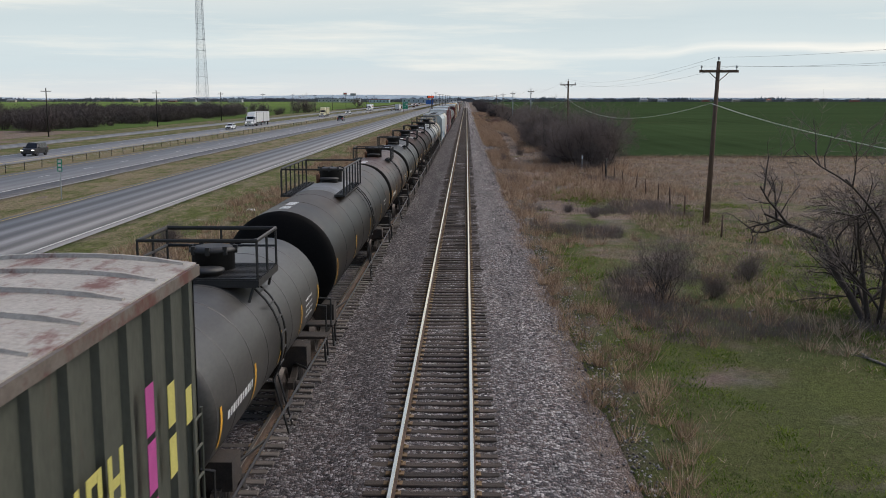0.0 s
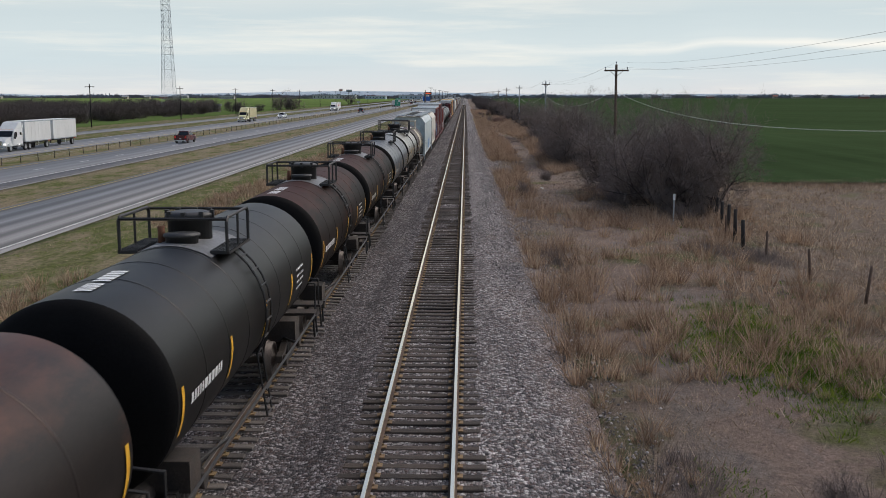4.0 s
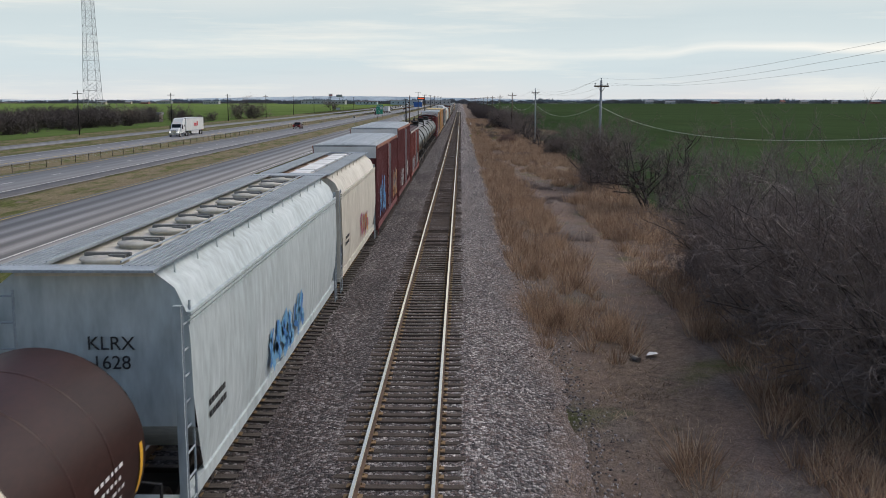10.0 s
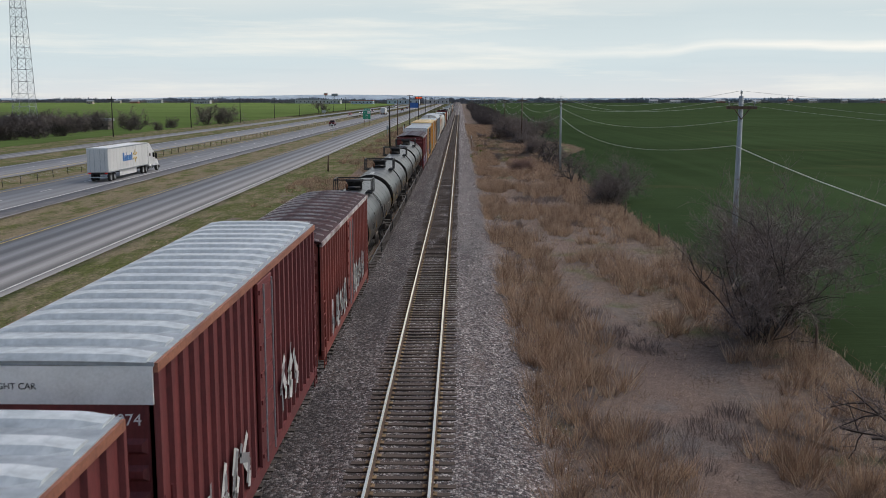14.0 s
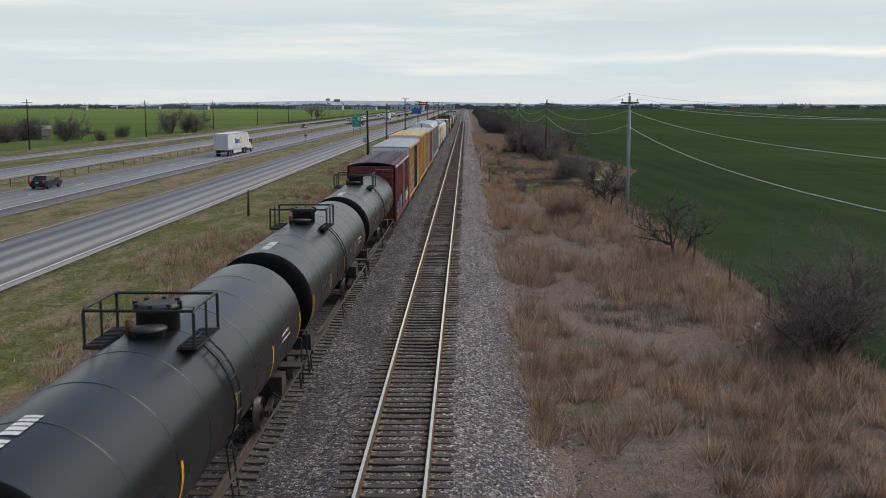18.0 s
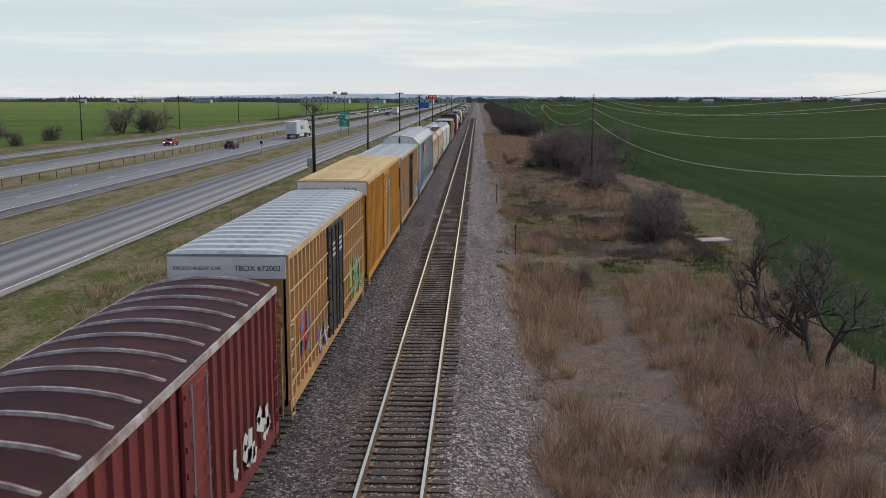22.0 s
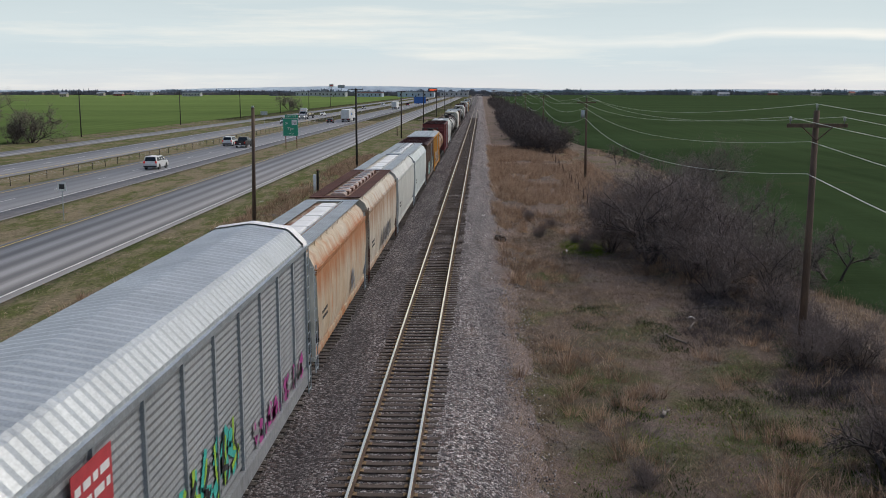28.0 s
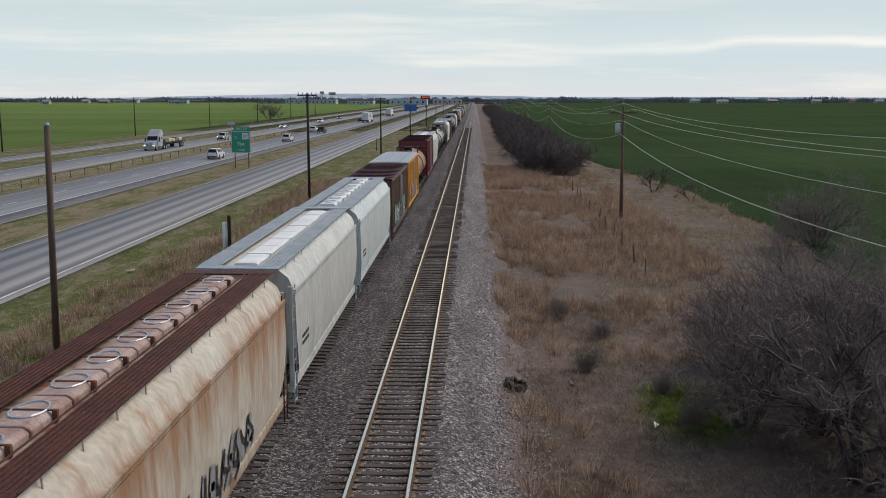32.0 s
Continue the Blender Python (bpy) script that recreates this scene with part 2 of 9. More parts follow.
def ballast_material():
    m = bpy.data.materials.new("crushed_stone_ballast")
    N, L, B = nodes_of(m)
    v = coords(N, L, 1.0)
    vo = N.new("ShaderNodeTexVoronoi")
    vo.inputs["Scale"].default_value = 15.0
    L.new(v, vo.inputs["Vector"])
    gap = N.new("ShaderNodeTexVoronoi")
    gap.feature, gap.inputs["Scale"].default_value = "DISTANCE_TO_EDGE", 15.0
    L.new(v, gap.inputs["Vector"])
    sep = N.new("ShaderNodeSeparateColor")
    L.new(vo.outputs["Color"], sep.inputs[0])
    stone = ramp(N, L, sep.outputs[0], ((0.0, (0.035, 0.032, 0.034)), (0.35, (0.125, 0.117, 0.118)), (0.65, (0.31, 0.288, 0.282)), (0.85, (0.56, 0.525, 0.51)), (1.0, (0.78, 0.74, 0.72))))
    tint = mixed(N, L, ramp(N, L, sep.outputs[1], ((0.55, 0.0), (0.9, 0.6))), stone, (0.2, 0.13, 0.11))
    dirt = ramp(N, L, noise_node(N, L, coords(N, L, (0.8, 0.12, 1)), 1.0, 4), ((0.4, 0.0), (0.7, 0.55)))
    col = mixed(N, L, dirt, tint, (0.075, 0.07, 0.075))
    # the stones are unevenly darker along the siding, fading towards the running track
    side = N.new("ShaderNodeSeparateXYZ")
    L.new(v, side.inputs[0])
    siding_dark = times(N, L, ramp(N, L, scaled(N, L, side.outputs[0], -7.0, 1.0), ((0.0, 0.3), (0.2, 0.8), (0.5, 0.8), (0.7, 0.66), (0.84, 0.3), (0.93, 0.05), (1.0, 0.0))), ramp(N, L, noise_node(N, L, coords(N, L, (0.9, 0.2, 1)), 1.0, 5, 0.65), ((0.25, 0.45), (0.6, 1.0))))
    col = mixed(N, L, siding_dark, col, (0.36, 0.355, 0.385), "MULTIPLY")
    # reddish soil works up between the stones along the outer edges of the bed
    pos = N.new("ShaderNodeSeparateXYZ")
    L.new(v, pos.inputs[0])
    soil = noise_node(N, L, coords(N, L, (0.7, 0.3, 1)), 1.0, 6, 0.7)
    edge = N.new("ShaderNodeMath")
    L.new(ramp(N, L, scaled(N, L, pos.outputs[0], 1.5, 5.0), ((0.0, 0.0), (0.35, 0.05), (0.6, 0.22), (0.75, 0.36), (1.0, 0.6))), edge.inputs[0])
    L.new(soil, edge.inputs[1])
    fine = noise_node(N, L, v, 9, 4, 0.7)
    col = mixed(N, L, ramp(N, L, edge.outputs[0], ((0.6, 0.0), (0.85, 0.75))), col, mixed(N, L, fine, (0.15, 0.105, 0.085), (0.36, 0.27, 0.225)))
    col = mixed(N, L, ramp(N, L, gap.outputs["Distance"], ((0.0, 1.0), (0.1, 0.0))), col, (0.025, 0.022, 0.022))
    L.new(col, B.inputs["Base Color"])
    B.inputs["Roughness"].default_value, B.inputs["Specular IOR Level"].default_value = 0.92, 0.2
    h = N.new("ShaderNodeMath")
    h.operation = "MULTIPLY_ADD"
    L.new(gap.outputs["Distance"], h.inputs[0])
    h.inputs[1].default_value = 1.6
    L.new(sep.outputs[2], h.inputs[2])
    bumped(N, L, B, h.outputs[0], 0.9, 0.05)
    return m


def ground_material():
    """Verge soil with dry and green grass; tilled green crop beyond the fence lines; pinkish bare earth by the ballast."""
    m = bpy.data.materials.new("grassy_ground")
    N, L, B = nodes_of(m)
    v = coords(N, L, 1.0)
    n1, n2 = noise_node(N, L, v, 0.22, 5), noise_node(N, L, v, 3.4, 7, 0.8)
    n3 = noise_node(N, L, coords(N, L, (0.5, 0.12, 1)), 0.35, 4)
    dry = mixed(N, L, ramp(N, L, n2, ((0.3, 0.0), (0.7, 1.0))), (0.07, 0.054, 0.044), (0.32, 0.25, 0.195))
    earth = mixed(N, L, n2, (0.135, 0.1, 0.083), (0.36, 0.27, 0.225))
    grey = noise_node(N, L, coords(N, L, (0.4, 0.22, 1)), 1.0, 5, 0.65)
    earth = mixed(N, L, ramp(N, L, grey, ((0.5, 0.0), (0.62, 0.8))), earth, mixed(N, L, n2, (0.1, 0.092, 0.088), (0.3, 0.275, 0.26)))
    pos = N.new("ShaderNodeSeparateXYZ")
    L.new(v, pos.inputs[0])
    strip_of = ramp(N, L, scaled(N, L, pos.outputs[0], 3.0, 18.0), ((0.0, 0.5), (0.25, 0.72), (0.35, 1.0), (0.45, 0.72), (0.7, 0.4), (0.85, 0.0)))
    dry = mixed(N, L, times(N, L, ramp(N, L, n3, ((0.36, 0.1), (0.5, 0.95))), strip_of), dry, earth)
    green = mixed(N, L, n2, (0.022, 0.04, 0.006), (0.14, 0.19, 0.03))
    # lusher grass along the first sixty metres and again past the dead tree
    lush = ramp(N, L, scaled(N, L, pos.outputs[1], 0, 500), ((0.0, 0.24), (0.08, 0.2), (0.13, 0.1), (0.2, 0.0), (0.64, 0.0), (0.68, 0.16), (0.77, 0.14), (0.83, 0.0)))
    lift = N.new("ShaderNodeMath")
    L.new(n1, lift.inputs[0])
    L.new(lush, lift.inputs[1])
    col = mixed(N, L, ramp(N, L, lift.outputs[0], ((0.57, 0.0), (0.7, 0.8))), dry, green)
    litter = noise_node(N, L, coords(N, L, (0.2, 0.16, 1)), 1.0, 7, 0.75)
    col = mixed(N, L, times(N, L, ramp(N, L, litter, ((0.36, 0.0), (0.54, 0.85))), ramp(N, L, scaled(N, L, pos.outputs[1], 0, 500), ((0.0, 0.25), (0.2, 0.2), (0.66, 0.15), (0.77, 0.5)))), col, mixed(N, L, n2, (0.03, 0.024, 0.02), (0.13, 0.098, 0.075)))
    grit = noise_node(N, L, v, 16.0, 6, 0.8)
    col = mixed(N, L, 0.55, col, ramp(N, L, grit, ((0.34, 0.12), (0.5, 0.5), (0.66, 0.9))), "OVERLAY")
    L.new(col, B.inputs["Base Color"])
    B.inputs["Roughness"].default_value, B.inputs["Specular IOR Level"].default_value = 0.97, 0.05
    bumped(N, L, B, n2, 0.9, 0.15)
    return m


def crop_material(name, a, b):
    m = bpy.data.materials.new(name)
    N, L, B = nodes_of(m)
    rows = noise_node(N, L, coords(N, L, (0.25, 1.2, 1)), 1.0, 5, 0.7)
    big = noise_node(N, L, coords(N, L, (0.006, 0.02, 1)), 1.0, 5)
    col = mixed(N, L, rows, a, b)
    col = mixed(N, L, ramp(N, L, big, ((0.35, 0.0), (0.75, 0.6))), col, tuple(0.5 * c for c in a))
    drill = noise_node(N, L, coords(N, L, (0.35, 0.008, 1)), 1.0, 3, 0.5)
    col = mixed(N, L, ramp(N, L, drill, ((0.35, 0.0), (0.75, 0.3))), col, tuple(1.3 * c for c in b))
    bare = noise_node(N, L, coords(N, L, (0.03, 0.09, 1)), 1.0, 6, 0.65)
    col = mixed(N, L, ramp(N, L, bare, ((0.6, 0.0), (0.75, 0.45))), col, (0.12, 0.095, 0.05))
    L.new(col, B.inputs["Base Color"])
    B.inputs["Roughness"].default_value, B.inputs["Specular IOR Level"].default_value = 0.95, 0.0
    bumped(N, L, B, rows, 0.7, 0.15)
    return m


def verge_material(name, green):
    """Mown roadside grass: green and straw patches, drawn out along the road."""
    m = bpy.data.materials.new(name)
    N, L, B = nodes_of(m)
    v = coords(N, L, 1.0)
    n2 = noise_node(N, L, v, 5.0, 5, 0.75)
    n1 = noise_node(N, L, coords(N, L, (0.5, 0.16, 1)), 1.0, 8, 0.75)
    tone = ramp(N, L, n2, ((0.3, 0.0), (0.7, 1.0)))
    straw = mixed(N, L, tone, (0.085, 0.069, 0.043), (0.33, 0.27, 0.175))
    grass = mixed(N, L, tone, (0.03, 0.044, 0.012), (0.15, 0.165, 0.05))
    col = mixed(N, L, ramp(N, L, n1, ((0.53 - green * 0.3, 0.0), (0.67 - green * 0.3, 1.0))), straw, grass)
    worn = noise_node(N, L, coords(N, L, (1.1, 0.6, 1)), 1.0, 5, 0.7)
    L.new(mixed(N, L, ramp(N, L, worn, ((0.5, 0.0), (0.68, 0.6))), col, straw), B.inputs["Base Color"])
    B.inputs["Roughness"].default_value, B.inputs["Specular IOR Level"].default_value = 0.97, 0.05
    bumped(N, L, B, n2, 0.8, 0.08)
    return m


def road_material(name, base, streak, wheel, lanes):
    """Pavement with pale and dark wheel tracks along each lane."""
    m = bpy.data.materials.new(name)
    N, L, B = nodes_of(m)
    v = coords(N, L, 1.0)
    sx = N.new("ShaderNodeSeparateXYZ")
    L.new(v, sx.inputs[0])
    wob = noise_node(N, L, coords(N, L, (0.05, 0.02, 1)), 1.0, 2)
    add = N.new("ShaderNodeMath")
    add.operation = "MULTIPLY_ADD"
    L.new(wob, add.inputs[0])
    add.inputs[1].default_value = 0.35
    L.new(sx.outputs[0], add.inputs[2])
    wave = N.new("ShaderNodeMath")
    wave.operation = "MULTIPLY"
    L.new(add.outputs[0], wave.inputs[0])
    wave.inputs[1].default_value = math.tau / wheel
    sn = N.new("ShaderNodeMath")
    sn.operation = "SINE"
    L.new(wave.outputs[0], sn.inputs[0])
    mr = N.new("ShaderNodeMapRange")
    mr.inputs[1].default_value, mr.inputs[2].default_value = -0.9, 0.9
    L.new(sn.outputs[0], mr.inputs[0])
    grit = noise_node(N, L, v, 30, 3)
    patch = noise_node(N, L, coords(N, L, (1.2, 0.03, 1)), 1.0, 5, 0.7)
    col = mixed(N, L, mr.outputs[0], base, streak)
    col = mixed(N, L, ramp(N, L, patch, ((0.42, 0.0), (0.72, 0.5))), col, tuple(c * 0.6 for c in base))
    col = mixed(N, L, 0.3, col, ramp(N, L, grit, ((0.3, 0.3), (0.7, 0.75))), "OVERLAY")
    L.new(col, B.inputs["Base Color"])
    B.inputs["Roughness"].default_value = 0.75
    bumped(N, L, B, grit, 0.25, 0.01)
    return m


def sky_material():
    """High overcast with long streaks of thinner cloud."""
    m = bpy.data.materials.new("overcast_cloud")
    m.use_nodes = True
    N, L = m.node_tree.nodes, m.node_tree.links
    N.remove(N["Principled BSDF"])
    e = N.new("ShaderNodeEmission")
    L.new(e.outputs[0], N["Material Output"].inputs[0])
    v = coords(N, L, 1.0)
    sx = N.new("ShaderNodeSeparateXYZ")
    L.new(v, sx.inputs[0])
    warp = noise_node(N, L, coords(N, L, (0.0006, 0.0006, 0.0)), 1.0, 4)
    lift = N.new("ShaderNodeMath")
    lift.operation = "MULTIPLY_ADD"
    L.new(warp, lift.inputs[0])
    lift.inputs[1].default_value = 220.0
    L.new(sx.outputs[2], lift.inputs[2])
    high = scaled(N, L, lift.outputs[0], 110, 650)
    base = ramp(N, L, high, ((0.0, (0.70, 0.695, 0.70)), (0.1, (0.66, 0.695, 0.71)), (0.3, (0.60, 0.685, 0.715)), (0.5, (0.62, 0.70, 0.72)), (0.7, (0.58, 0.665, 0.69)), (1.0, (0.72, 0.745, 0.725))))
    long = noise_node(N, L, coords(N, L, (0.0007, 0.0007, 0.009)), 1.0, 7, 0.6)
    thin = noise_node(N, L, coords(N, L, (0.0016, 0.0016, 0.024)), 1.0, 6, 0.62)
    col = mixed(N, L, ramp(N, L, long, ((0.52, 0.0), (0.74, 0.7))), base, (0.9, 0.87, 0.79))
    col = mixed(N, L, ramp(N, L, thin, ((0.52, 0.0), (0.85, 0.3))), col, (0.52, 0.60, 0.64))
    # one brighter warm bank to the east of the line
    bank = ramp(N, L, scaled(N, L, lift.outputs[0], 225, 450), ((0.0, 0.0), (0.38, 0.0), (0.5, 1.0), (0.62, 0.15), (0.8, 0.0)))
    east = ramp(N, L, scaled(N, L, sx.outputs[0], -900, 2300), ((0.0, 0.0), (0.35, 0.25), (1.0, 0.9)))
    k = N.new("ShaderNodeMath")
    k.operation = "MULTIPLY"
    L.new(bank, k.inputs[0])
    L.new(east, k.inputs[1])
    col = mixed(N, L, k.outputs[0], col, (0.97, 0.93, 0.85))
    L.new(col, e.inputs[0])
    e.inputs[1].default_value = 0.98
    return m


BALLAST, GROUND = ballast_material(), ground_material()
CROP = crop_material("young_green_wheat", (0.035, 0.057, 0.024), (0.06, 0.092, 0.04))
CROP_WEST = crop_material("pale_green_wheat", (0.085, 0.135, 0.045), (0.145, 0.2, 0.068))
VERGE, MEDIAN = verge_material("verge_grass", 0.42), verge_material("median_grass", 0.24)
CONCRETE = road_material("streaked_pavement", (0.1, 0.101, 0.105), (0.245, 0.246, 0.252), 1.85, 2)
ASPHALT = road_material("worn_asphalt", (0.142, 0.147, 0.158), (0.182, 0.187, 0.198), 1.8, 2)
SHOULDER = surf("dark_shoulder_asphalt", (0.105, 0.106, 0.114), rough=0.85, grain=40)
PAINT_WHITE = surf("worn_white_line", (0.62, 0.62, 0.6), rough=0.6, grain=30)
PAINT_YELLOW = surf("worn_yellow_line", (0.6, 0.42, 0.06), rough=0.6, grain=30)
RAIL_TOP = surf("polished_rail_head", (1.0, 0.88, 0.67), (0.92, 0.78, 0.56), 0.16, 1.0, 60, 3, stretch=(1, 0.05, 1), bump=0.0)
RAIL_DULL = surf("dull_rail_head", (0.3, 0.27, 0.24), (0.2, 0.17, 0.15), 0.4, 0.8, 60, 3, stretch=(1, 0.05, 1), bump=0.02)
RAIL_SIDE = surf("rusty_rail_web", (0.10, 0.06, 0.038), (0.05, 0.03, 0.02), 0.9, 0.0, 30, 3)
TIE = surf("weathered_creosote_tie", (0.062, 0.046, 0.036), (0.034, 0.026, 0.021), 0.93, 0, 22, 2, (1, 6, 1), spot=(0.11, 0.09, 0.08), spot_at=0.66, bump=0.5, vary=0.55)
TIE_DUSTY = surf("dusty_grey_tie", (0.125, 0.107, 0.094), (0.075, 0.064, 0.056), 0.93, 0, 22, 2, (1, 6, 1), spot=(0.08, 0.07, 0.062), spot_at=0.66, bump=0.5, vary=0.5)
PLATE = surf("rusty_tie_plate", (0.25, 0.165, 0.075), (0.14, 0.085, 0.045), 0.85, 0.0, 40, 3)
BLACK_STEEL = surf("black_painted_steel", (0.018, 0.018, 0.019), (0.03, 0.027, 0.025), 0.55, 0, 25, 1.5, bump=0.08)
GRIME = surf("grimy_underframe", (0.028, 0.024, 0.022), (0.06, 0.045, 0.035), 0.85, 0, 25, 2, bump=0.3)
WHEEL = surf("worn_wheel_steel", (0.09, 0.075, 0.065), (0.05, 0.035, 0.03), 0.55, 0.5, 30, 3)
RUST = surf("bright_rust", (0.17, 0.07, 0.035), (0.07, 0.035, 0.022), 0.9, 0, 25, 1.5, bump=0.3)
WHITE = surf("dusty_white_paint", (0.8, 0.8, 0.78), (0.68, 0.68, 0.65), 0.55, 0, 20, 1.2, spot=(0.36, 0.32, 0.27), spot_at=0.7)
STENCIL = plain("white_stencil_paint", (0.72, 0.73, 0.72), 0.6)
DECAL_BLACK = plain("black_stencil_paint", (0.03, 0.03, 0.032), 0.6)
ORANGE_STRIPE = plain("orange_reflective_stripe", (0.75, 0.4, 0.03), 0.45)
GALV = surf("galvanised_steel", (0.42, 0.46, 0.49), (0.3, 0.335, 0.36), 0.42, 0.55, 25, 1.4, bump=0.06)
WOOD_POLE = surf("weathered_pole_wood", (0.135, 0.088, 0.062), (0.062, 0.042, 0.031), 0.93, 0, 9, 1.0, (5, 5, 0.5), bump=0.5)
BARK = surf("grey_brown_bark", (0.075, 0.06, 0.051), (0.04, 0.032, 0.028), 0.95, 0, 20, 2, (2, 2, 0.7), bump=0.6)
TWIG = surf("bare_grey_twigs", (0.235, 0.19, 0.168), (0.155, 0.122, 0.108), 0.95, 0, 12, 0.6)

# ---- setting ----
FAR = 4600.0


def right_level(y):
    """Height of the land right of the track, which falls gently along the line."""
    return float(np.interp(y, (-100, 40, 110, 200, 300, 420, 520, 700), (-0.25, -0.2, -0.5, -0.7, -0.85, -1.1, -1.25, -1.1)))


def land(x, y):
    r = noise.noise(Vector((x * 0.13, y * 0.13, 0))) * 0.16 + noise.noise(Vector((x * 0.6, y * 0.6, 5))) * 0.05
    if x > 3.5:
        rough = min(1, (x - 3.5) / 3) * (1 if x < 30 else 0.4)
        return right_level(y) - 0.12 + r * rough
    if x > -8.5:
        return -1.25
    if x > -21:
        return -1.12 + r * min(1, (x + 21) / 3) * 0.9
    dip = {(-37.5, -30.9): 0.22, (-57, -48.5): 0.4, (-74, -65.5): 0.25}
    for (a, b), d in dip.items():
        if a < x < b:
            return -1.12 - d * math.sin((x - a) / (b - a) * math.pi) + r * 0.3
    return -1.12 if x > -82 else -1.15 + r * 0.5


def ground_sheet():
    xs = sorted({*np.arange(-130, -82, 8.0), *np.arange(-82, -21, 1.7), *np.arange(-21, -8.4, 0.9), -8.4, 3.4, *np.arange(4.0, 30, 0.9), *np.arange(30, 70, 6.0), 90, 130, 200, 320, 520, 900, 1600, 2600, FAR, -180, -260, -400, -700, -1200, -2200, -FAR})
    ys = sorted({-60, -30, *np.arange(-12, 620, 1.6), *np.arange(620, 1000, 12.0), 1100, 1300, 1600, 2000, 2600, 3400, FAR, -300, -1400})
    verts = [(x, y, land(x, y) if abs(x) < 130 and -60 < y < 1200 else -1.15) for y in ys for x in xs]
    nx = len(xs)
    faces = [(j * nx + i, j * nx + i + 1, (j + 1) * nx + i + 1, (j + 1) * nx + i) for j in range(len(ys) - 1) for i in range(nx - 1)]
    return solid("ground", raw_mesh("ground", verts, faces, GROUND, True), None, "rough grassy ground with dry straw and bare reddish earth", "ground", kind="structure")


ground_sheet()


def sheet(name, mat, label, x0, x1, y0, y1, z, thick=0.3, kind="structure", dx=None, category="", level=None, dy=None):
    """A slab laid on the ground, split finely enough to follow it."""
    xs = np.linspace(x0, x1, 2 if not dx else int(max(1, (x1 - x0) / dx)) + 1)
    ys = np.linspace(y0, y1, 2 if not dy else int(max(1, (y1 - y0) / dy)) + 1)
    top = [(x, y, level(x, y) if level else z) for y in ys for x in xs]
    nx = len(xs)
    f = [(j * nx + i, j * nx + i + 1, (j + 1) * nx + i + 1, (j + 1) * nx + i) for j in range(len(ys) - 1) for i in range(nx - 1)]
    n = len(top)
    edge = [j * nx for j in range(len(ys))][::-1] + list(range(nx)) + [j * nx + nx - 1 for j in range(len(ys))] + list(range(n - nx, n))[::-1]
    low = {}
    for e in edge:
        if e not in low:
            low[e] = len(top)
            top.append((top[e][0], top[e][1], top[e][2] - thick))
    for a, b in zip(edge, edge[1:]):
        if a != b:
            f.append((a, low[a], low[b], b))
    return solid(name, raw_mesh(name, top, f, mat, True), None, label, category or name.replace("_", " "), kind=kind)


# roads west of the line
sheet("frontage_road", CONCRETE, "two-lane frontage road with pale and dark wheel streaks", -30.9, -22.0, -1300, 1640, -1.05, category="road")
sheet("highway_near_carriageway", ASPHALT, "grey two-lane divided highway carriageway", -48.6, -37.4, -1300, 1640, -1.05, category="road")
sheet("highway_far_carriageway", ASPHALT, "grey two-lane highway carriageway beyond the median", -65.6, -56.6, -1300, 1640, -1.05, category="road")
sheet("west_frontage_road", CONCRETE, "narrow paved frontage road beside the western field", -80.0, -74.2, -1300, 1640, -1.05, category="road")
for name, label, x0, x1, green in (("verge", "mown green and straw verge along the frontage road", -21.96, -13.0, 1), ("median_strip", "brown-green grass strip between road and highway", -37.36, -30.94, 0), ("highway_median", "brown grassy highway median with a cable fence", -56.56, -48.64, 0), ("west_verge", "green grass verge beyond the highway", -74.16, -65.64, 1), ("field_verge", "rough grass verge before the western field", -92.0, -80.04, 1)):
    sheet(name, VERGE if green else MEDIAN, label, x0, x1, -250, 700, 0, dx=0.9, dy=3.0, level=lambda x, y: land(x, y) + 0.02, category="grass verge")
    sheet(name, VERGE if green else MEDIAN, label, x0, x1, 700, FAR, -1.11, category="grass verge")
for name, x, w, mat in (("edge_line", -22.55, 0.14, PAINT_WHITE), ("edge_line", -30.4, 0.13, PAINT_YELLOW), ("edge_line", -39.9, 0.16, PAINT_WHITE), ("edge_line", -47.6, 0.16, PAINT_YELLOW), ("edge_line", -57.6, 0.16, PAINT_YELLOW), ("edge_line", -65.0, 0.16, PAINT_WHITE)):
    sheet(name, mat, "worn painted line along the pavement edge", x - w / 2, x + w / 2, -1300, 1640, -1.044, 0.004, category="road line")
bm = bmesh.new()
for x in (-43.7, -61.2):
    for k in range(-105, 130):
        box(bm, x - 0.07, x + 0.07, k * 12.2, k * 12.2 + 3.05, -1.05, -1.044)
solid("lane_line", bm, PAINT_WHITE, "broken white lane lines on the highway", "road line", kind="structure")
sheet("shoulder", SHOULDER, "dark asphalt shoulder beside the highway lane", -39.7, -37.42, -1300, 1640, -1.046, 0.004, category="road shoulder")

# fields
FIELD_EDGE = ((118, 15.8), (190, 15.6), (250, 15.7), (300, 16.2), (325, 16.7), (340, 18.5), (348, 20.4), (364, 25.0), (376, 25.4), (390, 24.4), (404, 22.0), (420, 20.2), (440, 22.5), (463, 26.0), (505, 26.5), (560, 21.5), (700, 19.0), (FAR, 19.0))


